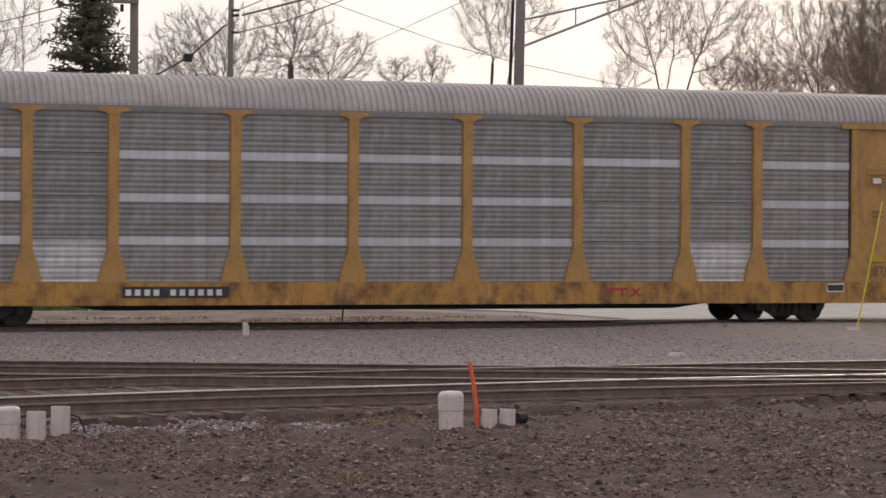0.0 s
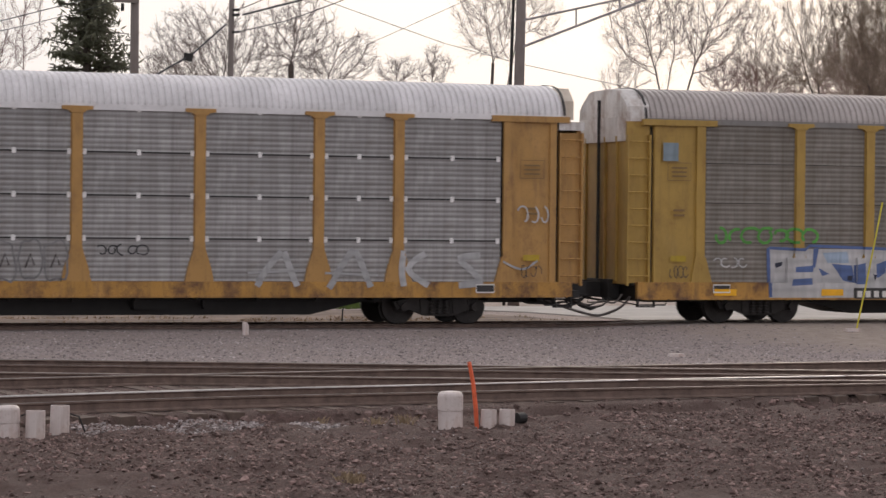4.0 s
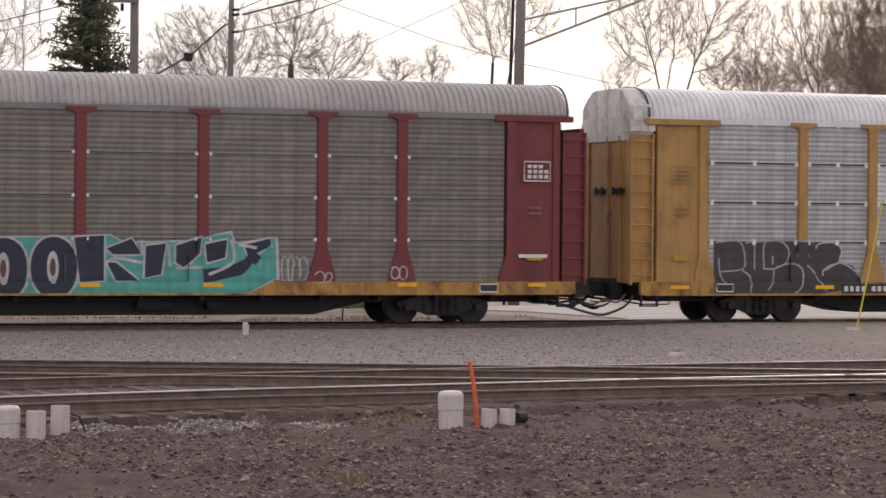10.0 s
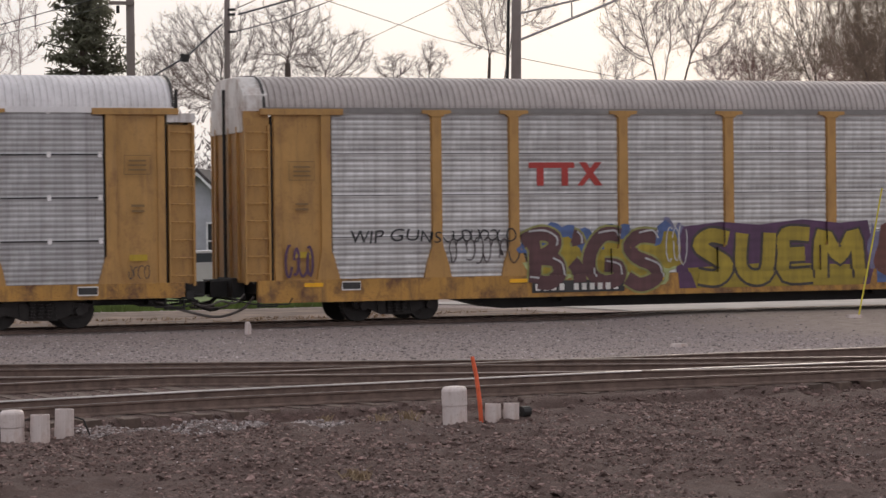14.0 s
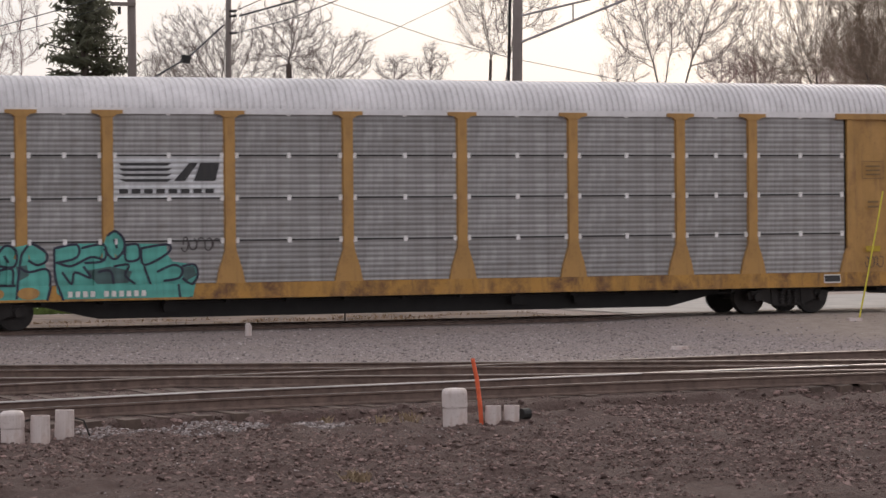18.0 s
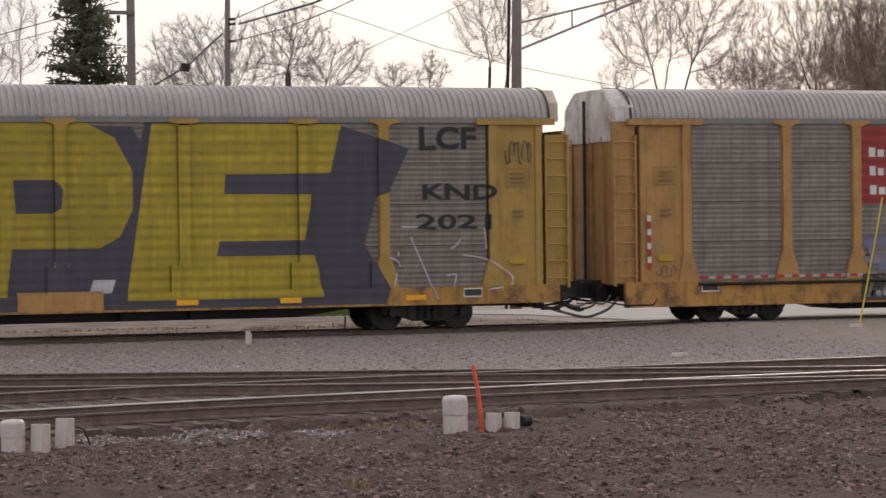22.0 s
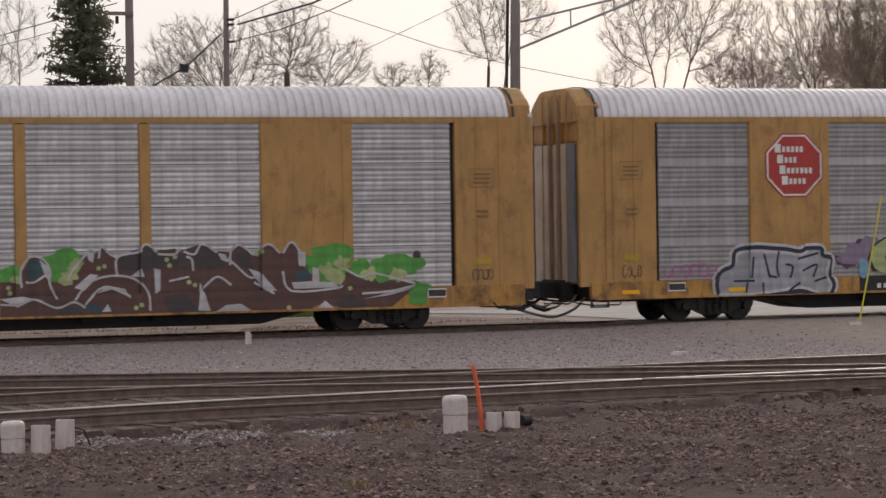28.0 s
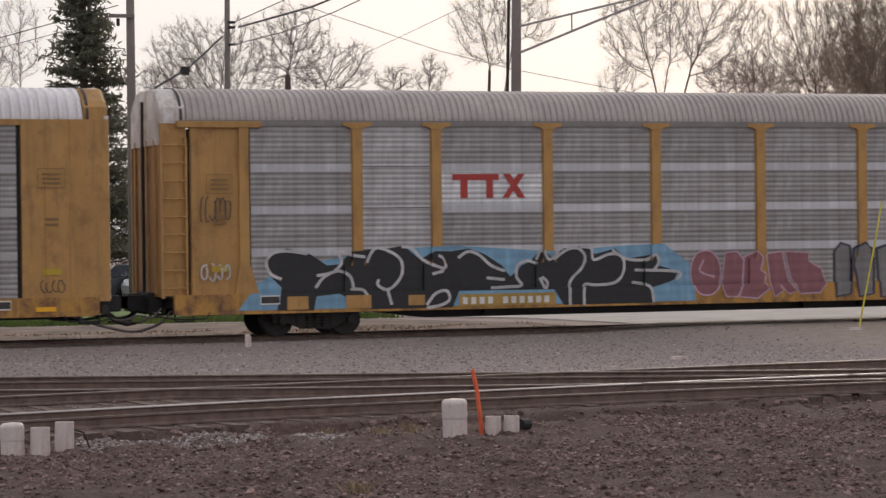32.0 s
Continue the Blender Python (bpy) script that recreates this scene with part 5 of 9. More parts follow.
m_, n_, l_, b_ = nodes("lit red lens", 0.3)
b_.inputs["Base Color"].default_value = (0.6, 0.02, 0.01, 1)
b_.inputs["Emission Color"].default_value, b_.inputs["Emission Strength"].default_value = (1.0, 0.05, 0.02, 1), 2.2
LIT = m_
sig = thing("crossing_signal", "railway crossing signal with a lit red lamp", "signal", pose(4.32, 17.24, -0.16, 0, 0, -20))
solid("mast", lambda bm: tube(bm, [(0, 0, 0), (0, 0, 4.2)], 0.06, 10), GALVPIPE, sig)
for a in (-45, 45):
    b = solid("cross_board", lambda bm: slab(bm, [(-0.6, -0.11), (0.6, -0.11), (0.6, 0.11), (-0.6, 0.11)], -0.1, -0.08), TRIM, sig, "white cross board", (0, 0.01 * (a > 0), 3.55))
    b.rotation_euler = (0, radians(a), 0)
for x, lit in ((0.33, True), (-0.33, False)):
    solid("lamp_hood", lambda bm: tube(bm, [(x, -0.02, 2.42), (x, -0.3, 2.42)], 0.16, 14), BLACK, sig)
    solid("lamp_target", lambda bm: tube(bm, [(x, -0.04, 2.42), (x, -0.01, 2.42)], 0.28, 18), BLACK, sig)
    solid("lens", lambda bm: tube(bm, [(x, -0.31, 2.42), (x, -0.32, 2.42)], 0.14, 14), LIT if lit else LOGORED, sig, "lit red lens" if lit else "red lens")
solid("lamp_arm", lambda bm: box(bm, -0.4, 0.4, 0.0, 0.06, 2.39, 2.45), GALVPIPE, sig)
solid("signal_base", lambda bm: box(bm, -0.2, 0.2, -0.2, 0.2, 0, 0.5), GALVPIPE, sig)


# ---- poles and wires ----
def pole(label, x, y, r, h, lean=(0, 0)):
    p = thing("utility_pole", label, "pole", pose(x, y, -0.2))
    solid("shaft", lambda bm: tube(bm, [(0, 0, 0), (lean[0] / 2, 0, h / 2), (lean[0], lean[1], h)], [r * 1.12, r, r * 0.85], 12), WOODPOLE, p, smooth=True)
    return p


p1 = pole("grey weathered wooden utility pole", -1.09, 27.74, 0.15, 13.0)
solid("crossarm", lambda bm: box(bm, -0.75, 0.1, -0.2, -0.1, 9.78, 9.9), WOODPOLE, p1)
solid("insulator", lambda bm: tube(bm, [(-0.45, -0.15, 9.5), (-0.45, -0.15, 9.75)], 0.06, 8), BLACK, p1)
p2 = pole("grey wooden utility pole with spool insulators", 12.4, 66.48, 0.15, 16.0, (0.12, 0))
for z in (11.9, 12.75, 13.0):
    solid("insulator", lambda bm: tube(bm, [(0.1, -0.15, z), (0.45, -0.2, z + 0.02)], 0.07, 8), BLACK, p2)
p3 = pole("thick brown wooden utility pole", 8.72, 17.82, 0.165, 11.0, (0.18, 0))
solid("riser", lambda bm: tube(bm, [(-0.28, 0.1, 0), (-0.18, 0.1, 5.5), (-0.02, 0.1, 11.0)], 0.05, 8), BLACK, p3, "dark riser pipe")
arm = thing("signal_arm", "galvanised two-chord signal arm on the pole", "signal arm", pose(8.9, 17.7, 0))
solid("lower_chord", lambda bm: tube(bm, [(0, 0, 7.84), (4.46, 0.6, 9.55), (5.6, 0.75, 9.95)], 0.04, 8), GALVPIPE, arm)
solid("upper_chord", lambda bm: tube(bm, [(0, 0, 8.66), (3.75, 0.5, 9.55), (5.6, 0.75, 9.99)], 0.035, 8), GALVPIPE, arm)
for x, z0, z1 in ((1.88, 8.55, 9.1), (3.45, 9.15, 9.47)):
    solid("strut", lambda bm: tube(bm, [(x, x * 0.134, z0), (x, x * 0.134, z1)], 0.025, 6), GALVPIPE, arm)


def wire(label, pts, r, sag=0.0):
    p, q = Vector(pts[0]), Vector(pts[-1])
    if len(pts) == 2:
        pts = [p + (q - p) * t - Vector((0, 0, sag * 4 * t * (1 - t))) for t in [k / 10 for k in range(11)]]
    return tagged(solid("wire", lambda bm: tube(bm, pts, r, 5), WIRE), label, "cable", "overhead wires")


THIN, THICK = "thin dark overhead wire", "thick dark overhead cable"
wire(THIN, [(-7.2, 40.0, 8.7), (-2.9, 30.52, 9.68), (-1.5, 27.7, 10.0)], 0.018)
wire(THIN, [(-9.0, 44.0, 8.6), (-1.5, 27.7, 9.7)], 0.012, 0.3)
wire(THICK, [(6.22, 61.23, 8.5), (7.67, 62.85, 9.16), (9.92, 64.18, 10.38), (12.23, 66.5, 12.09)], 0.05)
tagged(solid("cable_box", lambda bm: tube(bm, [(9.7, 64.1, 10.05), (9.75, 64.1, 10.42)], 0.24, 8), BLACK), "black splice box hanging on the cable", "cable box")
wire(THIN, [(12.63, 66.4, 11.67), (13.19, 58.78, 11.76), (13.65, 52.24, 12.14), (14.5, 40, 13.2)], 0.025)
wire(THICK, [(13.02, 66.28, 12.57), (12.7, 52.6, 12.38), (12.6, 40, 12.7)], 0.05)
wire(THIN, [(13.0, 66.3, 12.9), (12.0, 50, 13.0), (11.0, 40, 13.6)], 0.025)
wire(THIN, [(8.81, 41.22, 11.42), (13.99, 39.35, 9.5), (18.69, 42.97, 9.02), (24.25, 46.29, 8.51), (34, 52, 7.6)], 0.014)
wire(THIN, [(14.23, 49.89, 10.1), (14.95, 39.02, 11.26), (15.3, 34, 12.0)], 0.012)


# ---- trees ----
class Limbs:
    """Collects tapered tubes in plain lists."""

    def __init__(self):
        self.v, self.f = [], []

    def add(self, pts, radii, sides):
        base = len(self.v)
        for i, p in enumerate(pts):
            d = (pts[min(i + 1, len(pts) - 1)] - pts[max(i - 1, 0)])
            d.normalize()
            u = d.cross(Vector((0.3, 0.9, 0.31)))
            u.normalize()
            w = d.cross(u)
            for k in range(sides):
                a = math.tau * k / sides
                self.v.append(tuple(p + radii[i] * (math.cos(a) * u + math.sin(a) * w)))
        for i in range(len(pts) - 1):
            for k in range(sides):
                a, b = base + i * sides + k, base + i * sides + (k + 1) % sides
                self.f.append((a, b, b + sides, a + sides))

    def mesh(self, name):
        me = bpy.data.meshes.new(name)
        me.from_pydata(self.v, [], self.f)
        me.materials.append(None)
        return me


ACROSS = Vector((0.942, -0.337, 0))
ALONG = Vector((0.337, 0.942, 0))


def tubes(p0, p1, r0, r1, sides):
    """Tapered tubes for many straight pieces at once: points and faces."""
    d = p1 - p0
    d /= np.maximum(np.linalg.norm(d, axis=1), 1e-6)[:, None]
    u = np.cross(d, np.array((0.31, 0.9, 0.29)))
    u /= np.maximum(np.linalg.norm(u, axis=1), 1e-6)[:, None]
    w = np.cross(d, u)
    a = np.arange(sides) * math.tau / sides
    ring = np.cos(a)[None, :, None] * u[:, None] + np.sin(a)[None, :, None] * w[:, None]
    v = np.concatenate([p0[:, None] + ring * r0[:, None, None], p1[:, None] + ring * r1[:, None, None]], 1).reshape(-1, 3)
    k = np.arange(sides)
    quad = np.stack([k, (k + 1) % sides, (k + 1) % sides + sides, k + sides], 1)
    return v, (quad[None] + 2 * sides * np.arange(len(p0))[:, None, None]).reshape(-1, 4)


def crown_mesh(name, pieces):
    v = np.concatenate([p[0] for p in pieces])
    base, faces = 0, []
    for p, f in pieces:
        faces += (f + base).tolist()
        base += len(p)
    me = bpy.data.meshes.new(name)
    me.from_pydata(v.tolist(), [], faces)
    me.materials.append(None)
    return me


def bare_tree(x, y, fork, lobes, r, seed, step=0.3, twig=None, buds=0.0, thick=0.011, lean=0.0, label="leafless deciduous tree with a crown of fine twigs"):
    """A tree that grows towards points strewn in its crown. fork: where the trunk divides; lobes: (sideways, height, half width, half height) of the parts of the crown."""
    rng = np.random.default_rng(seed)
    aim = []
    for dx, z, rx, rz in lobes:
        n = int(120 + 95 * rx * rz / (step / 0.3) ** 2)
        q = rng.normal(size=(n, 3))
        q = q / np.linalg.norm(q, axis=1)[:, None] * (rng.random(n) ** 0.42)[:, None]
        aim.append((dx + q[:, :1] * rx) * np.array(ACROSS) + q[:, 1:2] * rx * 0.9 * np.array(ALONG) + np.array((0, 0, 1.0)) * (z + q[:, 2:] * rz))
    aim = np.concatenate(aim)
    m = max(4, int((fork + 0.5) / step))
    tr = np.linspace(0, 1, m)
    stem = np.stack([-lean * (1 - tr) ** 1.5 + 0.06 * np.sin(tr * 9 + seed), 0.05 * np.sin(tr * 7 + seed), -0.5 + (fork + 0.5) * tr], 1)
    nodes_, parent = [q for q in stem], list(range(-1, m - 1))
    near_d = np.linalg.norm(aim - stem[-1], axis=1)
    near_i = np.full(len(aim), m - 1)
    alive = np.ones(len(aim), bool)
    up = np.array((0, 0, 0.12))
    tried = set()
    for go in range(110):
        if not alive.any():
            break
        first, grown = len(nodes_), []
        pts = np.array(nodes_)
        for i in np.unique(near_i[alive]):
            pull = aim[alive & (near_i == i)] - pts[i]
            d = (pull / np.linalg.norm(pull, axis=1)[:, None]).mean(0) + up + rng.normal(0, 0.1, 3) + 0.45 * (pts[i] - pts[parent[i]]) / step
            d /= max(1e-6, np.linalg.norm(d))
            mark = (int(i), *(int(q) for q in np.round(d * 2)))
            if mark in tried:
                alive &= near_i != i
                continue
            tried.add(mark)
            grown.append(pts[i] + d * step)
            parent.append(int(i))
        if not grown:
            break
        nodes_ += grown
        gap = np.linalg.norm(aim[:, None] - np.array(grown)[None], axis=2)
        j = gap.argmin(1)
        g = gap[np.arange(len(aim)), j]
        closer = g < near_d
        near_d[closer], near_i[closer] = g[closer], first + j[closer]
        alive &= near_d > step * 1.15
    pts, n = np.array(nodes_), len(nodes_)
    par = np.array(parent)
    flow, kids = np.zeros(n), np.zeros(n, int)
    for i in range(n - 1, 0, -1):
        if kids[i] == 0:
            flow[i] = (thick * 0.9) ** 2.3
        flow[par[i]] += flow[i]
        kids[par[i]] += 1
    rad = np.minimum(flow ** (1 / 2.3), r)
    rad[:m] = np.maximum(rad[:m], r * np.linspace(1.15, 0.8, m))
    a, b = par[1:], np.arange(1, n)
    ra, rb = np.minimum(rad[a], rad[b] * 1.35), rad[b]
    fat = rb > 0.03
    # side twigs on all thin wood
    thin = np.where(rad < 0.045)[0]
    thin = np.repeat(thin[thin >= m], 7)
    k = len(thin)
    d = 0.75 * rng.normal(size=(k, 3)) + 1.5 * (pts[thin] - pts[par[thin]]) / step + np.array((0, 0, 0.35))
    d /= np.linalg.norm(d, axis=1)[:, None]
    ln = step * rng.uniform(0.7, 2.4, k)[:, None]
    p0 = pts[thin] + (pts[par[thin]] - pts[thin]) * rng.random((k, 1))
    p1 = p0 + d * ln * 0.5
    p2 = p1 + (d + rng.normal(0, 0.2, (k, 3)) + np.array((0, 0, 0.15))) * ln * 0.5
    t0 = np.full(k, thick * 0.75)
    fine = [tubes(pts[a[~fat]], pts[b[~fat]], ra[~fat], rb[~fat], 4), tubes(p0, p1, t0, t0 * 0.8, 3), tubes(p1, p2, t0 * 0.8, t0 * 0.5, 3)]
    t = thing("bare_tree", label, "tree", pose(x, y, -0.2))
    part("trunk", crown_mesh("trunk", [tubes(pts[a[fat]], pts[b[fat]], ra[fat], rb[fat], 7)]), BARK, t)
    part("crown", crown_mesh("crown", fine), twig or TWIG, t, "fine bare twigs of early spring")
    if buds:
        c = np.concatenate([p2, p1])
        e = buds * rng.uniform(0.5, 1.2, len(c))
        u = rng.normal(size=(len(c), 3))
        part("bud_haze", crown_mesh("bud_haze", [tubes(c, c + u / np.linalg.norm(u, axis=1)[:, None] * e[:, None] * 2, e * 0.6, e * 0.3, 3)]), BUD, t, "reddish brown opening buds")
    return t


REDTWIG = plain("reddish twig bark", (0.24, 0.15, 0.14), 0.9, 0, 0.3, 2)
TANTWIG = plain("tan twig bark", (0.20, 0.155, 0.12), 0.9, 0, 0.3, 2)
BUD = plain("reddish buds", (0.20, 0.13, 0.10), 0.85, 0, 0.3, 6)
DOME = "leafless shade tree with a rounded crown of fine twigs"
SPRING = "slender tree with bare limbs and opening buds"
bare_tree(23.6, 109.5, 10.2, [(-2.1, 13.5, 3.6, 3.6), (0.9, 14.0, 1.9, 3.2), (-1.5, 11.2, 2.6, 1.6)], 0.26, 11, 0.36, thick=0.0087, label=DOME)
bare_tree(29.1, 113.2, 13.4, [(0.3, 15.4, 3.1, 3.0), (-1.4, 13.2, 1.7, 1.6), (1.6, 13.4, 1.4, 1.2)], 0.26, 12, 0.36, thick=0.0087, label=DOME)
bare_tree(32.3, 115.3, 11.6, [(2.1, 14.2, 1.8, 1.9), (0.9, 12.6, 1.6, 1.1), (-0.8, 13.4, 1.2, 1.1)], 0.18, 13, 0.34, thick=0.0087, label=DOME)
bare_tree(18.7, 105.6, 9.6, [(-0.3, 11.8, 1.9, 1.9), (1.6, 11.2, 1.6, 1.3)], 0.12, 14, 0.4, thick=0.0081)
bare_tree(53.8, 163.0, 13.4, [(-0.2, 16.0, 2.1, 1.6)], 0.16, 15, 0.42, thick=0.0112, label="distant leafless tree with a low dense crown")
bare_tree(56.6, 162.1, 13.6, [(0.3, 16.6, 1.8, 1.9)], 0.16, 16, 0.42, thick=0.0112, label="distant leafless tree with a low dense crown")
bare_tree(26.4, 66.6, 10.8, [(-0.5, 13.2, 1.7, 2.4), (0.1, 11.4, 0.8, 0.9)], 0.1, 17, 0.34, buds=0.022, thick=0.0056, label=SPRING)
bare_tree(26.4, 64.5, 9.4, [(0.1, 13.6, 0.9, 3.0), (1.7, 13.5, 1.1, 1.9)], 0.14, 18, 0.34, buds=0.022, thick=0.0056, label=SPRING)
bare_tree(32.4, 58.7, 8.6, [(-1.1, 12.3, 2.0, 2.5)], 0.13, 19, 0.34, buds=0.020, thick=0.0062, label=SPRING)
bare_tree(33.1, 59.5, 8.8, [(0.4, 13.2, 1.1, 3.2)], 0.13, 20, 0.34, buds=0.019, thick=0.0062, label=SPRING)
bare_tree(31.3, 53.7, 8.2, [(1.5, 11.3, 1.6, 2.2), (2.4, 12.7, 1.2, 1.7), (0.5, 12.6, 1.1, 2.0)], 0.24, 21, 0.32, buds=0.015, thick=0.0068, label="dark leaning tree with several stout limbs")
bare_tree(36.8, 73.2, 8.4, [(-0.2, 10.4, 1.5, 1.3)], 0.07, 22, 0.32, thick=0.0056)
bare_tree(56.8, 96.9, 10.0, [(0.0, 14.6, 1.6, 3.4)], 0.12, 23, 0.4, twig=TANTWIG, thick=0.0074)
bare_tree(56.9, 102.5, 10.0, [(0.4, 12.7, 2.1, 1.7)], 0.14, 24, 0.36, twig=REDTWIG, thick=0.0087)
bare_tree(60.0, 103.0, 10.0, [(0.2, 12.9, 2.0, 1.9), (2.0, 12.4, 1.5, 1.6)], 0.14, 25, 0.36, thick=0.0087)
bare_tree(41.6, 59.8, 8.4, [(-1.4, 12.1, 1.6, 2.8), (-0.2, 10.6, 1.1, 1.3)], 0.12, 26, 0.34, twig=TANTWIG, buds=0.017, thick=0.0062, label=SPRING)
bare_tree(42.8, 61.4, 8.4, [(-0.1, 13.0, 1.5, 3.5), (-0.9, 10.8, 1.2, 1.6)], 0.12, 27, 0.34, twig=TANTWIG, buds=0.017, thick=0.0062, label=SPRING)
bare_tree(34.3, 41.0, 7.2, [(-0.7, 10.7, 1.6, 2.6), (0.2, 9.3, 1.2, 1.5)], 0.2, 28, 0.26, twig=TANTWIG, buds=0.017, thick=0.0053, label="dense dark tree with many limbs")
bare_tree(33.9, 38.9, 7.0, [(0.1, 11.3, 1.8, 3.2), (-0.8, 9.2, 1.3, 1.7)], 0.2, 29, 0.26, twig=TANTWIG, buds=0.017, thick=0.0058, label="dense dark tree with many limbs")
bare_tree(36.0, 44.0, 7.4, [(-0.6, 10.5, 2.0, 3.0)], 0.14, 30, 0.3, twig=TANTWIG, buds=0.015, thick=0.0053)
bare_tree(2.4, 68.1, 9.2, [(0.0, 12.1, 1.2, 2.7)], 0.07, 31, 0.32, twig=REDTWIG, thick=0.0056)
bare_tree(1.3, 68.3, 8.4, [(0.0, 10.6, 1.1, 1.8), (-1.2, 11.8, 0.9, 2.0)], 0.1, 32, 0.3, twig=REDTWIG, thick=0.0062)


for k, (x, y, z, w, h) in enumerate(((47.0, 66.0, 10.4, 2.2, 3.2), (44.6, 58.0, 9.6, 2.0, 2.6), (52.5, 76.0, 11.4, 2.6, 2.8), (39.5, 50.0, 10.6, 1.8, 3.4), (62.5, 99.0, 12.2, 2.4, 2.2), (55.0, 92.0, 11.6, 2.0, 2.0), (50.0, 84.0, 11.0, 2.0, 1.6))):
    bare_tree(x, y, z - h * 0.8, [(0.0, z, w, h), (w * 0.7, z - 0.6, w * 0.7, h * 0.7)], 0.14, 60 + k, 0.36, twig=TANTWIG if k % 2 else REDTWIG, thick=0.006, buds=0.016 if k < 4 else 0.0, label="leafless tree in a hazy row behind the road")


def far_woods():
    """Thin hazy woods behind the houses: clumps of crossing twigs."""
    rng = np.random.default_rng(77)
    n = 52000
    x = rng.uniform(-45, 110, n)
    y = rng.uniform(112, 150, n)
    hgt = 7.0 + 2.2 * np.sin(x * 0.31) + 1.6 * np.sin(x * 0.83 + 1)
    z = hgt * rng.random(n) ** 1.15
    a, e = rng.uniform(0, math.tau, n), rng.uniform(0.3, 1.1, n)
    d = np.stack([np.cos(a) * 0.6, np.sin(a) * 0.4, rng.uniform(0.2, 1.0, n)], 1) * e[:, None]
    p = np.stack([x, y, z - 0.2], 1)
    w = np.stack([rng.uniform(0.02, 0.07, n), np.zeros(n), rng.uniform(-0.02, 0.02, n)], 1)
    v = np.stack([p - w, p + w, p + d], 1).reshape(-1, 3)
    me = bpy.data.meshes.new("far_woods")
    me.from_pydata(v.tolist(), [], np.arange(3 * n).reshape(-1, 3).tolist())
    me.materials.append(None)
    return tagged(part("far_woods", me, plain("hazy far twigs", (0.15, 0.125, 0.12), 0.9, 0, 0.3, 0.2, 0)), "hazy leafless woods far behind the houses", "woods", kind="stuff")


far_woods()


def conifer(x, y, height, width, seed):
    rnd = random.Random(seed)
    t = thing("conifer", "tall dark green conifer with ragged gaps", "tree", pose(x, y, -0.2))
    trunk = Limbs()
    trunk.add([Vector((0, 0, z)) for z in (0, height * 0.5, height)], [0.28, 0.18, 0.03], 8)
    v, f = [], []
    z = 1.5
    while z < height:
        reach = width * (1 - z / height) * rnd.uniform(0.7, 1.12) + 0.2
        for k in range(rnd.choice((8, 9, 10))):
            a = rnd.uniform(0, math.tau)
            if rnd.random() < 0.12:
                continue
            ln = reach * rnd.uniform(0.6, 1.08)
            d = Vector((math.cos(a), math.sin(a), 0))
            tip = Vector((0, 0, z)) + d * ln + Vector((0, 0, 0.25 * ln * rnd.uniform(-0.3, 0.8)))
            trunk.add([Vector((0, 0, z)), Vector((0, 0, z)) + d * ln * 0.5 + Vector((0, 0, 0.02)), tip], [0.05, 0.035, 0.012], 4)
            for j in range(int(27 * ln) + 9):
                c = Vector((0, 0, z)).lerp(tip, rnd.uniform(0.25, 1.03)) + Vector((rnd.gauss(0, 0.14), rnd.gauss(0, 0.14), rnd.gauss(-0.03, 0.1)))
                e = rnd.uniform(0.1, 0.24)
                u = Vector((rnd.gauss(0, 1), rnd.gauss(0, 1), rnd.gauss(0, 0.8))).normalized()
                w = u.cross(Vector((rnd.gauss(0, 1), rnd.gauss(0, 1), rnd.gauss(0, 1)))).normalized()
                b = len(v)
                v += [tuple(c - w * e * 0.24), tuple(c + u * e), tuple(c + w * e * 0.24), tuple(c - u * e)]
                f.append((b, b + 1, b + 2, b + 3))
        z += rnd.uniform(0.22, 0.34)
    part("trunk", trunk.mesh("trunk"), BARK, t)
    me = bpy.data.meshes.new("crown")
    me.from_pydata(v, [], f)
    me.materials.append(None)
    part("crown", me, NEEDLES, t, "sprays of dark green needles")


conifer(-0.15, 40.1, 14.9, 3.95, 41)
conifer(8.1, 61.0, 7.4, 1.7, 42)
conifer(2.2, 62.0, 7.0, 1.7, 43)


# ---- writing and graffiti on the cars ----
def rounded(cx, cz, rx, rz, power=2.6, wob=0.0, seed=0, n=22):
    out = []
    for k in range(n):
        a = math.tau * k / n
        ca, sa = math.cos(a), math.sin(a)
        r = (abs(ca) ** power + abs(sa) ** power) ** (-1 / power)
        r *= 1 + wob * noise.noise((ca * 1.7 + seed * 3.1, sa * 1.7, seed * 1.3))
        out.append((cx + rx * r * ca, cz + rz * r * sa))
    return out


def ribbon(pts, w):
    """A stroke of width w along pts."""
    out = Stroke()
    for i, (x, z) in enumerate(pts):
        (xa, za), (xb, zb) = pts[max(0, i - 1)], pts[min(len(pts) - 1, i + 1)]
        d = math.hypot(xb - xa, zb - za) or 1e-6
        nx, nz = -(zb - za) / d * w / 2, (xb - xa) / d * w / 2
        out.append(((x - nx, z - nz), (x + nx, z + nz)))
    return out


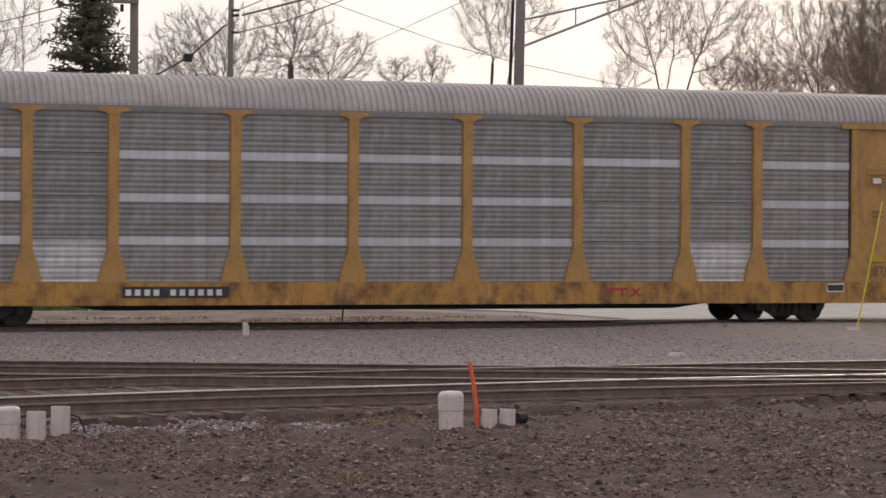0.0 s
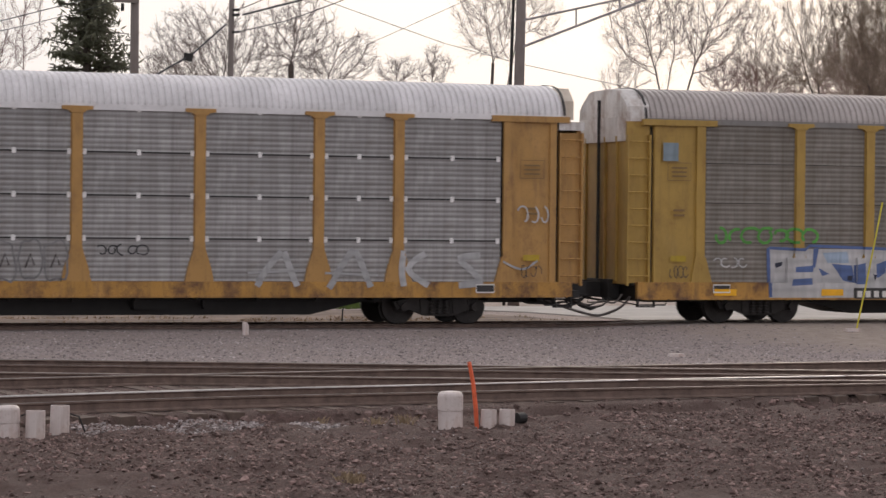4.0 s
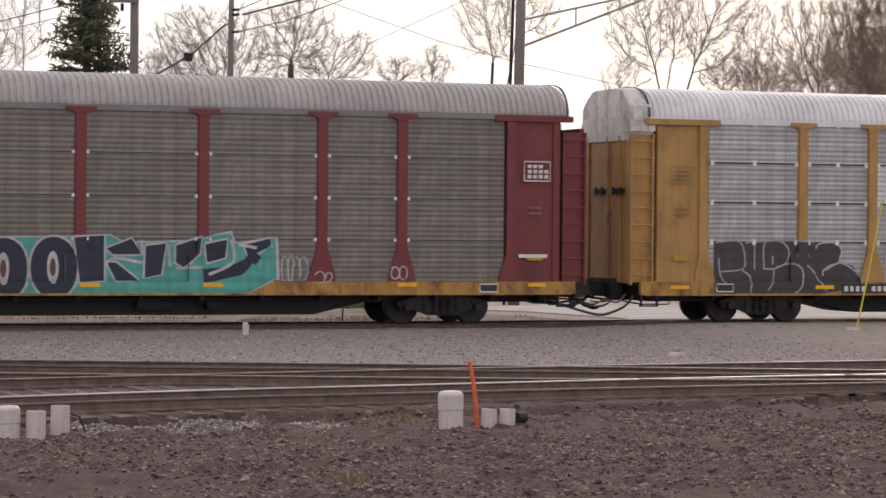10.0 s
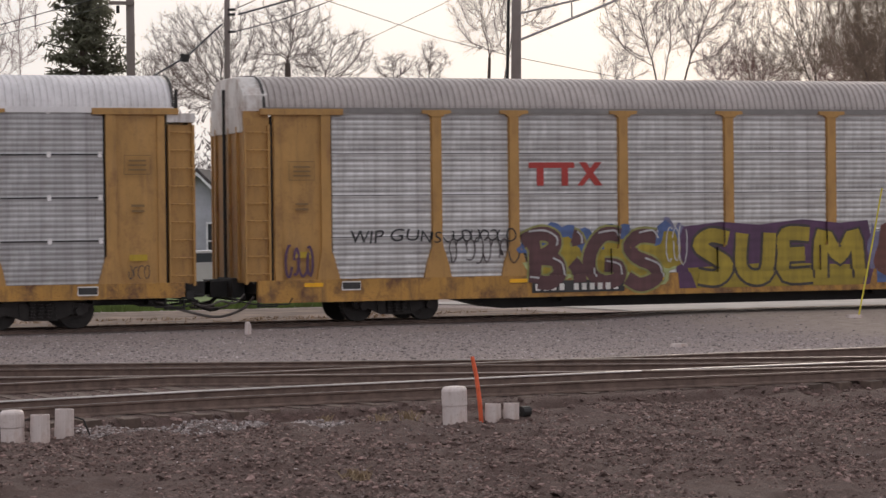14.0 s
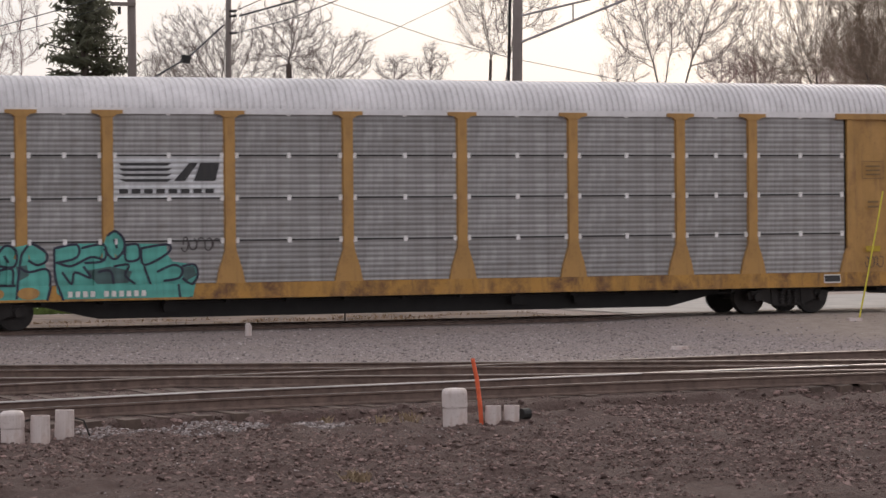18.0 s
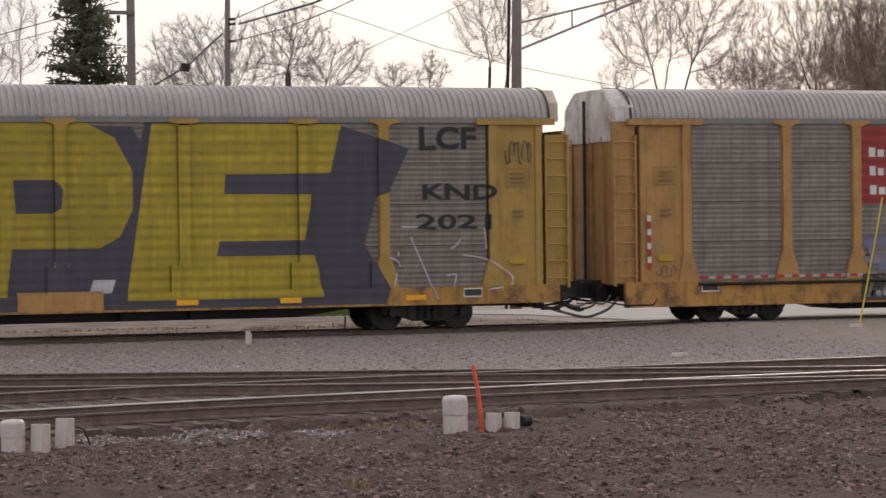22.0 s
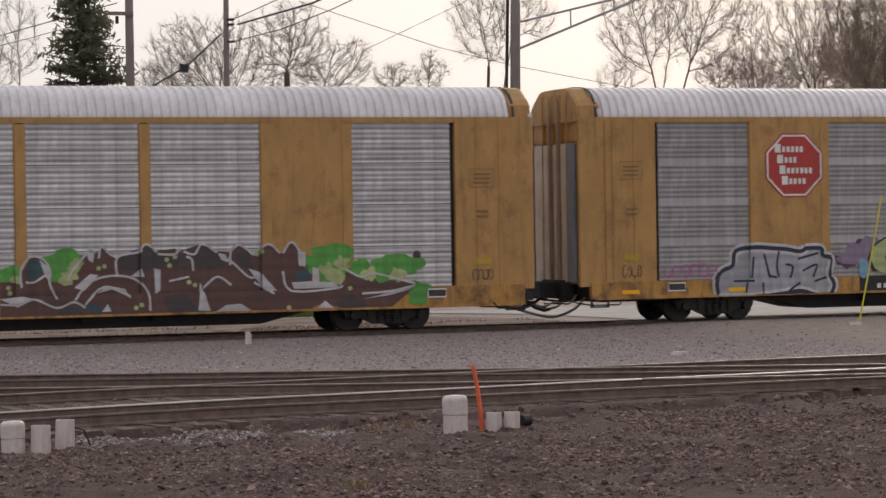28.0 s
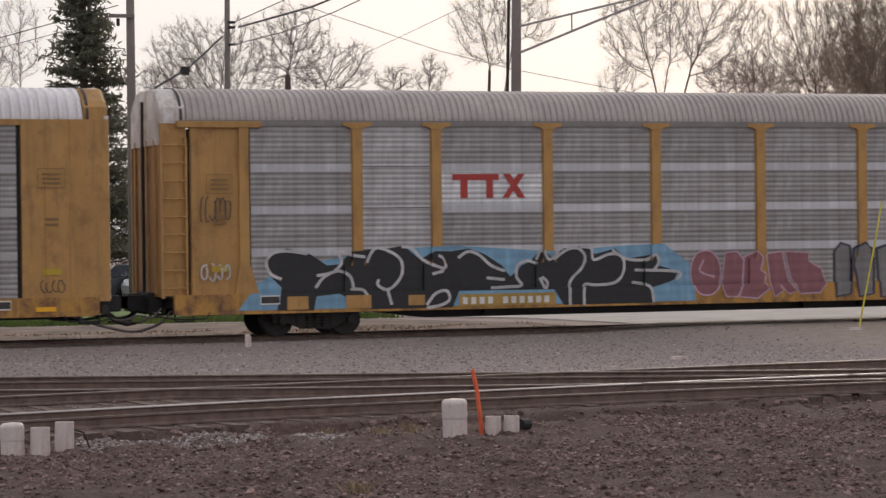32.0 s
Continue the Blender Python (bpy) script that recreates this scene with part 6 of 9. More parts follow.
def scribble(car, x0, x1, z0, z1, n, material, w=0.035, seed=0, lift=0.012, name="tag"):
    """A hasty tag: looping strokes that fill the box."""
    rnd = random.Random(seed)
    polys = []
    for k in range(n):
        cx = x0 + (x1 - x0) * (k + 0.5) / n
        hw = (x1 - x0) / n * 0.62
        pts, a, turn = [], rnd.uniform(0, 6), rnd.uniform(3.0, 6.5) * rnd.choice((-1, 1))
        rx, rz = hw * rnd.uniform(0.6, 1.0), (z1 - z0) / 2 * rnd.uniform(0.7, 1.0)
        for i in range(11):
            b = a + turn * i / 10
            pts.append((cx + rx * math.cos(b) + hw * 0.4 * (i / 10 - 0.5), (z0 + z1) / 2 + rz * math.sin(b * rnd.uniform(0.97, 1.03))))
        polys.append(ribbon(pts, w))
    return laid(car, name, polys, material, lift)


def bubbles(car, x0, x1, z0, z1, n, fill, edge, seed=0, w=0.09, holes=True, lift=0.004, shine=None, name="graffiti", label="", overlap=1.12):
    """A row of swollen throw-up letters with an outline and small counters."""
    rnd = random.Random(seed)
    outer, inner, dots, shines = [], [], [], []
    step = (x1 - x0) / n
    for k in range(n):
        cx, cz = x0 + step * (k + 0.5) + rnd.uniform(-0.06, 0.06) * step, (z0 + z1) / 2 + rnd.uniform(-0.05, 0.05) * (z1 - z0)
        rx, rz = step / 2 * overlap, (z1 - z0) / 2 * rnd.uniform(0.86, 1.0)
        shp = rnd.uniform(2.4, 4.0)
        outer.append(rounded(cx, cz, rx, rz, shp, 0.35, seed + k))
        inner.append(rounded(cx, cz, rx - w, rz - w, shp, 0.35, seed + k))
        if holes:
            for q in range(rnd.choice((1, 2))):
                dots.append(rounded(cx + rnd.uniform(-0.2, 0.25) * rx, cz + (q - 0.4) * rz * 0.6, rx * 0.2, rz * 0.17, 2, 0.5, seed + k + q, 9))
            s = rnd.choice((-1, 1))
            dots.append(ribbon([(cx + s * rx * 0.9, cz + rnd.uniform(-0.3, 0.3) * rz), (cx + s * rx * 0.2, cz + rnd.uniform(-0.2, 0.2) * rz)], w * 0.8))
            dots.append(ribbon([(cx + rnd.uniform(-0.4, 0.4) * rx, cz - rz * 0.95), (cx + rnd.uniform(-0.3, 0.3) * rx, cz - rz * 0.35)], w * 0.8))
        if shine:
            shines.append(ribbon([(cx - rx * 0.6, cz + rz * 0.2), (cx - rx * 0.45, cz + rz * 0.6), (cx + rx * 0.05, cz + rz * 0.78)], w * 0.6))
            shines.append(ribbon([(cx + rx * 0.5, cz - rz * 0.5), (cx + rx * 0.62, cz + rz * 0.1)], w * 0.5))
    for k in range(n):
        laid(car, name, [outer[k]], edge, lift + 0.003 * (k % 3), label)
        laid(car, name, [inner[k]], fill, lift + 0.002 + 0.003 * (k % 3), label)
    if dots:
        laid(car, name, dots, edge, lift + 0.011)
    if shines:
        laid(car, name, shines, shine, lift + 0.012)


def words(car, text, x0, x1, z0, z1, material, bold=0.0, lift=0.01, slant=0.0, wob=0.0, name="lettering", label=""):
    """Words in the built-in font, fitted to a box and laid on the side; bold widens the strokes beyond it."""
    def raw(b):
        cu = bpy.data.curves.new("letters", "FONT")
        cu.body, cu.resolution_u, cu.offset = text, 3, b
        ob = new("letters", cu)
        bpy.context.view_layer.update()
        me = bpy.data.meshes.new_from_object(ob.evaluated_get(bpy.context.evaluated_depsgraph_get()))
        bpy.data.objects.remove(ob)
        return me
    base = raw(0.0)
    xs, ys = [v.co.x for v in base.vertices], [v.co.y for v in base.vertices]
    ax, ay, w, h = min(xs), min(ys), max(xs) - min(xs), max(ys) - min(ys)
    me = raw(bold) if bold else base
    bm = bmesh.new()
    bm.from_mesh(me)
    for v in bm.verts:
        u, q = (v.co.x - ax) / w, (v.co.y - ay) / h
        x, z = x0 + (x1 - x0) * u + slant * (q - 0.5) * (z1 - z0), z0 + (z1 - z0) * q
        if wob:
            x, z = x + wob * noise.noise((x * 1.6, z * 1.6, 3.3)), z + wob * noise.noise((x * 1.3, z * 1.1, 8.1))
        v.co = (x, 0, z)
    return fold(car, name, bm, material, lift, label)


def car_number(car, x0, x1, z0, z1, back=BLACKPAINT, ink=OFFWHITE, split=0.4):
    if back:
        laid(car, "number_field", [rect(x0, x1, z0 - 0.03, z1 + 0.03)], back, 0.016)
    h = (z1 - z0) * 0.72
    n = 10
    step = (x1 - x0) / (n + 1.6)
    polys = []
    for k in range(n):
        x = x0 + step * (k + 0.4 + (0.8 if k > 3 else 0))
        polys.append(rect(x, x + step * 0.6, z0 + 0.02, z0 + 0.02 + h))
    laid(car, "number_bar", polys, ink, 0.02)


def reflectors(car, xs, z=0.86, w=0.42, h=0.1):
    for x in xs:
        laid(car, "reflector", [rect(x - w / 2, x + w / 2, z, z + h)], REFLECT, 0.022, "amber reflector strip")


NOTICE = painted("faded yellow plate", (0.46, 0.31, 0.02), (0.2, 0.12, 0.04), 0.5)


def end_marks(car, ink=BLACKPAINT, seed=0):
    """Data box, small stencil lines, yellow notice and sooty scuffs on the end columns."""
    rnd = random.Random(seed)
    for s in (-1, 1):
        x = 12.15 * s
        z = 3.35 + rnd.uniform(-0.1, 0.1)
        laid(car, "data_box", ribbon([(x - 0.3, z), (x + 0.3, z), (x + 0.3, z + 0.42), (x - 0.3, z + 0.42), (x - 0.3, z)], 0.018), ink, 0.012)
        laid(car, "stencil_line", [rect(x - 0.2, x + 0.2, z + 0.08 + k * 0.1, z + 0.12 + k * 0.1) for k in range(3)] + [rect(x - 0.15, x + 0.15, 2.7 - k * 0.12, 2.75 - k * 0.12) for k in range(2)], ink, 0.012)
        laid(car, "notice_plate", [rect(x - 0.2, x + 0.2, 1.5, 1.64)], NOTICE, 0.014, "yellow notice plate")
        if rnd.random() < 0.5:
            scribble(car, x - 0.25, x + 0.25, 1.1, 1.4, 4, S_SOOT, 0.02, seed + 7 * s, 0.02, "tag")
        laid(car, "sill_sticker", [rect(s * 11.0 - 0.22, s * 11.0 + 0.22, 0.76, 0.94)], BLACKPAINT, 0.018)
        laid(car, "sticker_frame", ribbon([(s * 11 - 0.22, 0.76), (s * 11 + 0.22, 0.76), (s * 11 + 0.22, 0.94), (s * 11 - 0.22, 0.94), (s * 11 - 0.22, 0.76)], 0.03), OFFWHITE, 0.022)


def strokes(car, paths, w, material, lift, label=""):
    """Freehand lines of even width, one part each."""
    for k, path in enumerate(paths):
        path = [(x, z) for x, _, z in smooth_line([(x, 0, z) for x, z in path])]
        laid(car, "graffiti", ribbon(path, w), material, lift + 0.0003 * (k % 7), label)


STRIPEWHITE = painted("dull white stripe", (0.45, 0.40, 0.36), (0.2, 0.14, 0.1), 0.5)


def graffiti():
    c = CARS
    for k, car in enumerate(c):
        end_marks(car, S_WINE if k == 3 else INK, k * 11)
    # 1
    car_number(c[0], -6.77, -4.32, 0.68, 0.87)
    laid(c[0], "operator_mark", [rect(4.87, 5.45, 0.8, 0.86), rect(4.98, 5.05, 0.65, 0.8), rect(5.27, 5.34, 0.65, 0.8), [(5.49, 0.65), (5.57, 0.65), (5.82, 0.86), (5.73, 0.86)], [(5.51, 0.86), (5.59, 0.86), (5.81, 0.65), (5.73, 0.65)]], LOGORED, 0.01, "worn red operator mark")
    laid(c[0], "sticker", [rect(12.02, 12.25, 3.42, 3.55)], OFFWHITE, 0.02, "white sticker")
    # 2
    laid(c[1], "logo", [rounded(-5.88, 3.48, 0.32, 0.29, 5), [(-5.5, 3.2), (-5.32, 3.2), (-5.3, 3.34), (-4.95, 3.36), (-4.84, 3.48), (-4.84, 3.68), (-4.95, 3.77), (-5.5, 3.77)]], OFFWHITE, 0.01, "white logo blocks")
    laid(c[1], "logo", [rect(-5.9, -5.56, 3.41, 3.55), rect(-5.32, -5.04, 3.5, 3.62)], LOGORED, 0.014, "red notch of the logo")
    laid(c[1], "graffiti", [[(-11.39, 1.57), (-11.18, 1.76), (-10.64, 1.97), (-10.3, 1.87), (-9.96, 1.77), (-9.55, 1.9), (-9.14, 1.82), (-8.86, 1.82), (-8.58, 1.77), (-8.09, 1.85), (-7.74, 1.78), (-7.32, 1.98), (-6.97, 1.94), (-6.82, 1.72), (-6.86, 1.45), (-6.75, 1.25), (-6.77, 0.99), (-7.8, 0.99), (-8.15, 0.66), (-11.31, 0.67), (-11.34, 0.99), (-11.29, 1.37)]], S_GREY, 0.004, "pale bubble letters with black outline")
    strokes(c[1], [[(-11.32, 1.63), (-11.02, 1.76), (-10.58, 1.97), (-10.21, 1.87), (-10.03, 1.7), (-10.07, 1.38), (-10.09, 0.99), (-9.98, 0.68)],
                 [(-11.02, 1.25), (-10.94, 1.66), (-10.64, 1.64)],
                 [(-10.97, 1.66), (-10.75, 1.66), (-10.69, 1.44), (-10.26, 1.43), (-10.15, 1.66)],
                 [(-11.18, 1.66), (-11.29, 1.25), (-11.29, 0.92), (-11.15, 0.68)],
                 [(-10.97, 1.38), (-10.81, 1.12), (-10.88, 1.4)],
                 [(-11.08, 0.92), (-11.01, 0.68)],
                 [(-10.93, 0.99), (-10.69, 0.68)],
                 [(-10.03, 1.77), (-9.69, 1.85), (-9.34, 1.9), (-9.16, 1.77), (-9.2, 1.51), (-9.3, 1.25)],
                 [(-9.75, 1.64), (-9.48, 1.64), (-9.44, 1.38), (-9.54, 1.14), (-9.65, 1.22), (-9.68, 1.57), (-9.52, 1.64)],
                 [(-9.11, 1.77), (-8.99, 1.58), (-9.02, 1.25), (-9.13, 0.99), (-9.04, 0.67)]], 0.085, S_BLACK, 0.009, "thick black outline")
    strokes(c[1], [[(-9.2, 1.67), (-9.24, 1.48), (-9.1, 1.43)],
                 [(-8.77, 1.77), (-8.83, 1.48), (-8.85, 1.12)],
                 [(-8.65, 1.58), (-8.44, 1.62), (-8.09, 1.78), (-7.85, 1.67), (-7.88, 1.38), (-8.02, 1.15), (-8.13, 1.25), (-7.95, 1.49)],
                 [(-8.58, 1.45), (-8.57, 1.18), (-8.44, 1.38), (-8.33, 1.41), (-8.32, 1.12), (-8.43, 0.67)],
                 [(-7.85, 1.67), (-7.53, 1.88), (-7.25, 1.99), (-6.97, 1.91), (-6.84, 1.72), (-6.89, 1.49), (-7.1, 1.38), (-7.53, 1.38), (-7.57, 1.58), (-7.32, 1.65), (-7.24, 1.49)],
                 [(-7.62, 1.38), (-7.65, 0.99)],
                 [(-7.45, 1.32), (-7.37, 0.99), (-7.29, 1.28), (-6.77, 1.25), (-6.77, 0.99)],
                 [(-9.82, 0.92), (-9.88, 0.68)],
                 [(-8.85, 0.99), (-8.78, 0.67)]], 0.085, S_BLACK, 0.009, "thick black outline")
    laid(c[1], "graffiti", [[(-10.66, 0.92), (-10.36, 0.94), (-10.34, 0.81), (-10.63, 0.78)],
                 [(-8.43, 0.88), (-8.04, 0.91), (-8.07, 0.83), (-8.43, 0.82)]], S_BROWN, 0.012, "rusty brown dab")
    laid(c[1], "graffiti", [rounded(-11.35, 0.95, 0.5, 0.4, 2, 0.5, 5), rounded(-6.4, 1.2, 0.35, 0.6, 2, 0.6, 9)], S_CYAN, 0.002)
    car_number(c[1], -8.02, -6.04, 0.72, 0.96)
    words(c[1], "BERG", -3.8, -1.25, 1.06, 1.95, S_WHITE, 0.055, 0.008, 0.1, 0.08)
    words(c[1], "BERG", -3.8, -1.25, 1.06, 1.95, S_BLACK, 0.02, 0.011, 0.1, 0.08)
    for base in (-6.2, -0.75):
        for q in range(4):
            ring = rounded(base + 0.56 * q, 1.46, 0.25, 0.42, 4, 0.3, 20 + q)
            laid(c[1], "graffiti", ribbon(ring + ring[:1], 0.045), S_ASH, 0.008, "faint grey letter outline")
            laid(c[1], "graffiti", ribbon([(base + 0.56 * q - 0.1, 1.3), (base + 0.56 * q + 0.02, 1.6), (base + 0.56 * q + 0.1, 1.35)], 0.04), S_SOOT, 0.011, "faint grey line")
    scribble(c[1], 1.85, 3.0, 1.57, 1.83, 5, S_BLACK, 0.03, 44)
    strokes(c[1], [[(5.5, 0.9), (5.8, 1.35), (6.1, 1.68)], [(6.15, 1.68), (6.3, 1.3), (6.45, 0.9)], [(7.2, 0.85), (7.55, 1.4), (7.8, 1.75)], [(7.85, 1.72), (8.05, 1.3), (8.2, 0.88)], [(9.0, 1.72), (8.95, 1.3), (9.0, 0.9)], [(9.55, 1.66), (9.1, 1.3), (9.6, 0.92)], [(10.9, 1.62), (10.4, 1.55), (10.7, 1.25), (10.9, 1.0), (10.35, 0.92)]], 0.15, S_HAZEWHITE, 0.006, "faint white letter stroke")
    strokes(c[1], [[(5.3, 1.2), (6.6, 1.25)], [(7.1, 1.2), (8.4, 1.15)], [(11.3, 1.55), (11.9, 1.3), (12.3, 1.5)]], 0.05, S_HAZEWHITE, 0.014, "faint white stroke")
    scribble(c[1], 11.8, 12.6, 2.4, 2.8, 3, S_WHITE, 0.04, 9, 0.014)
    # 3
    scribble(c[2], -11.2, -8.4, 1.95, 2.33, 7, S_GREEN, 0.07, 51)
    scribble(c[2], -11.2, -10.3, 1.35, 1.6, 4, S_WHITE, 0.03, 52)
    laid(c[2], "graffiti", [rect(-9.7, -4.2, 0.62, 1.82)], S_WHITE, 0.003, "blue and white block graffiti")
    laid(c[2], "graffiti", [[(-6.43, 1.79), (-5.49, 1.8), (-5.55, 1.47), (-6.14, 1.52)],
                 [(-5.32, 1.56), (-4.71, 1.56), (-4.67, 1.05), (-5.29, 1.01)],
                 [(-8.23, 1.73), (-7.54, 1.76), (-7.5, 1.48), (-8.1, 1.48)]], S_PALEBLUE, 0.005, "pale blue fade in the letters")
    laid(c[2], "graffiti", [[(-9, 1.38), (-8.48, 1.42), (-8.48, 1.26), (-9, 1.25)],
                 [(-9.07, 1.08), (-8.54, 1.11), (-8.54, 0.95), (-9.1, 0.92)],
                 [(-7.98, 1.46), (-7.41, 1.42), (-7.34, 0.99), (-7.66, 1.05), (-7.85, 1.3)],
                 [(-7.37, 1.42), (-7.07, 1.49), (-7.06, 0.96), (-7.34, 0.96)],
                 [(-6.78, 1.46), (-6.43, 1.55), (-6.48, 1.24), (-6.76, 1.11)],
                 [(-6.39, 1.8), (-6.27, 1.84), (-6.35, 1.62)],
                 [(-6.04, 1.3), (-5.84, 1.37), (-5.94, 0.99), (-6.07, 0.99)],
                 [(-5.62, 1.62), (-5.36, 1.43), (-5.36, 0.99), (-5.61, 1.05)],
                 [(-5.43, 1.85), (-5.32, 1.88), (-5.35, 1.6)],
                 [(-4.97, 1.88), (-4.83, 1.88), (-4.91, 1.57)],
                 [(-4.64, 1.44), (-4.28, 1.69), (-4.31, 1.25), (-3.85, 1.12), (-4.11, 0.99), (-4.51, 1.05)],
                 [(-8.48, 1.83), (-8.33, 1.85), (-8.43, 1.36), (-8.5, 1.38)],
                 [(-8.35, 1.36), (-8.04, 1.21), (-8.23, 1.16)]], S_BLUE, 0.007, "blue shade of a letter")
    laid(c[2], "graffiti", [[(-4.64, 1.4), (-4.28, 1.65), (-4.33, 1.37), (-4.48, 1.22)],
                 [(-9.53, 1.47), (-9.33, 1.5), (-9.35, 1.4), (-9.52, 1.35)],
                 [(-7.53, 1.17), (-7.39, 1.16), (-7.42, 1.04), (-7.55, 1.06)],
                 [(-5.68, 1.24), (-5.53, 1.19), (-5.58, 1.06)],
                 [(-6.86, 1.21), (-6.76, 1.19), (-6.81, 1.04)],
                 [(-5.01, 1.12), (-4.8, 1.12), (-4.82, 1.04), (-4.98, 1.04)]], S_NAVY, 0.01, "navy blot")
    laid(c[2], "graffiti", ribbon([(-9.7, 1.84), (-8.7, 1.8), (-8.6, 1.9), (-6.4, 1.83), (-4.3, 1.88)], 0.07) + ribbon([(-9.68, 0.65), (-9.72, 1.84)], 0.09) + [[(-4.6, 1.3), (-4.0, 1.05), (-3.85, 1.3), (-3.9, 0.95), (-4.4, 0.85), (-4.8, 1.05)]], S_BLUE, 0.012)
    car_number(c[2], -7.4, -4.72, 0.62, 0.84)
    scribble(c[2], -3.9, 1.4, 2.05, 2.25, 14, S_SOOT, 0.05, 53)
    scribble(c[2], -3.95, -1.6, 1.25, 1.72, 9, S_WHITE, 0.022, 54)
    laid(c[2], "graffiti", [[(-0.63, 1.36), (-0.56, 1.69), (-0.15, 1.76), (-0.08, 1.91), (0.33, 1.92), (0.69, 1.39), (0.82, 1.85), (2.15, 1.9), (2.23, 1.6), (2.87, 1.67), (3.15, 2.07), (3.58, 1.97), (3.87, 1.74), (3.88, 1.34), (3.45, 1.18), (2.16, 1.24), (0.2, 1.26)]], S_CYAN, 0.004, "pale cyan tops of the letters")
    laid(c[2], "graffiti", [[(-1.01, 1.0), (-0.76, 1.28), (0.2, 1.26), (1.17, 1.37), (2.16, 1.27), (3.59, 1.25), (3.95, 0.98)]], S_PINK, 0.005, "pink middle of the letters")
    laid(c[2], "graffiti", [[(-1.1, 0.99), (3.91, 0.99), (3.82, 0.61), (-0.62, 0.61)]], S_GREY, 0.006, "whitish foot of the letters")
    strokes(c[2], [[(-0.56, 1.69), (-0.15, 1.76), (-0.08, 1.91), (0.33, 1.92), (0.73, 1.37)],
                 [(0.75, 1.84), (1.31, 1.87), (2.23, 1.9)],
                 [(1.31, 1.84), (1.46, 1.4), (1.39, 1.0)],
                 [(-0.35, 1.29), (-0.14, 1.13), (-0.42, 1.0)],
                 [(0.34, 1.0), (0.76, 0.94), (1.18, 1.07)],
                 [(1.95, 1.66), (2.09, 1.27), (2.02, 1.0)],
                 [(2.44, 1.4), (2.58, 1.6), (2.8, 1.4)],
                 [(3.37, 1.81), (3.23, 1.47), (3.59, 1.34)],
                 [(-0.62, 0.87), (-0.07, 0.74), (0.21, 0.84)],
                 [(2.17, 0.81), (2.59, 0.94), (2.88, 0.81)],
                 [(2.95, 1.01), (3.45, 0.87), (3.74, 0.94)],
                 [(3.12, 2.02), (3.58, 1.94), (3.87, 1.73), (3.88, 1.3)],
                 [(1.46, 1.0), (1.6, 1.27), (1.74, 1.0), (1.6, 0.81)]], 0.04, S_SHADE, 0.012, "thin dark line")
    laid(c[2], "graffiti", [[(4.54, 1.14), (4.68, 1.41), (5.19, 1.48), (6, 1.44), (6.3, 1.62), (6.15, 1.42), (5.64, 1.28), (5.42, 0.94), (5.05, 0.94), (5.2, 1.28), (4.76, 1.21)],
                 [(6.75, 1.15), (6.98, 1.08), (6.76, 0.61), (6.53, 0.67)],
                 [(7.35, 1.15), (7.88, 1.02), (7.58, 0.61), (7.21, 0.67)],
                 [(7.39, 1.63), (7.87, 1.42), (8.71, 1.29), (8.56, 1.02), (8.03, 1.08), (7.57, 1.29)]], S_MAUVE, 0.004, "pale mauve letter")
    laid(c[2], "graffiti", [[(6.52, 1.62), (6.9, 1.35), (7.27, 1.15), (7.13, 1.01), (6.82, 1.15), (6.67, 1.42)],
                 [(5.78, 1.21), (6.38, 1.15), (6.83, 0.74), (6.38, 0.61), (5.94, 0.94)]], S_TAN, 0.006, "tan letter")
    laid(c[2], "graffiti", [[(4.47, 1.08), (5.05, 1.14), (4.91, 0.94), (4.5, 0.94)],
                 [(5.49, 1.01), (6.08, 0.88), (6.31, 0.61), (5.79, 0.63)],
                 [(7.05, 1.01), (7.28, 0.95), (7.06, 0.67), (6.9, 0.74)],
                 [(8.94, 1.02), (9.22, 1.16), (9.25, 0.95), (8.79, 0.81)],
                 [(6.45, 1.42), (6.6, 1.28), (6.53, 1.01), (6.38, 1.22)],
                 [(7.87, 1.49), (8.63, 1.32), (8.03, 1.34)]], S_SLATE, 0.008, "slate shade between the letters")
    laid(c[2], "notice_plate", [rect(7.5, 8.2, 0.62, 0.92)], OFFWHITE, 0.024, "white notice plate")
    scribble(c[2], 9.1, 10.2, 1.35, 1.75, 5, S_WHITE, 0.025, 63)
    reflectors(c[2], (-10.9, -8.0, -4.2, 0.8, 5.0, 8.8, 11.4), 0.68, 0.6, 0.16)
    laid(c[2], "sticker", [rect(-12.58, -12.18, 3.9, 4.34)], S_BLUEGREY, 0.02, "faded blue sticker")
    # 4
    laid(c[3], "logo", [rect(-6.85, -4.28, 3.0, 3.95)], REDBROWN, 0.006, "dark red logo board")
    laid(c[3], "logo", [rect(-6.75, -4.7, 3.2, 3.28), rect(-6.75, -4.7, 3.06, 3.14)] + [rect(-6.72 + 0.17 * k, -6.72 + 0.17 * k + 0.12, 3.42, 3.62) for k in range(7)], OFFWHITE, 0.01, "white logo stripes")
    arc = [(-4.75 + 0.3 * math.cos(a), 3.55 + 0.3 * math.sin(a)) for a in [0.0 + 0.35 * k for k in range(12)]]
    laid(c[3], "logo", [ribbon(arc, 0.12), ribbon([(-4.75 + (x + 4.75) * 0.5, 3.55 + (z - 3.55) * 0.5) for x, z in arc], 0.1)], OFFWHITE, 0.012)
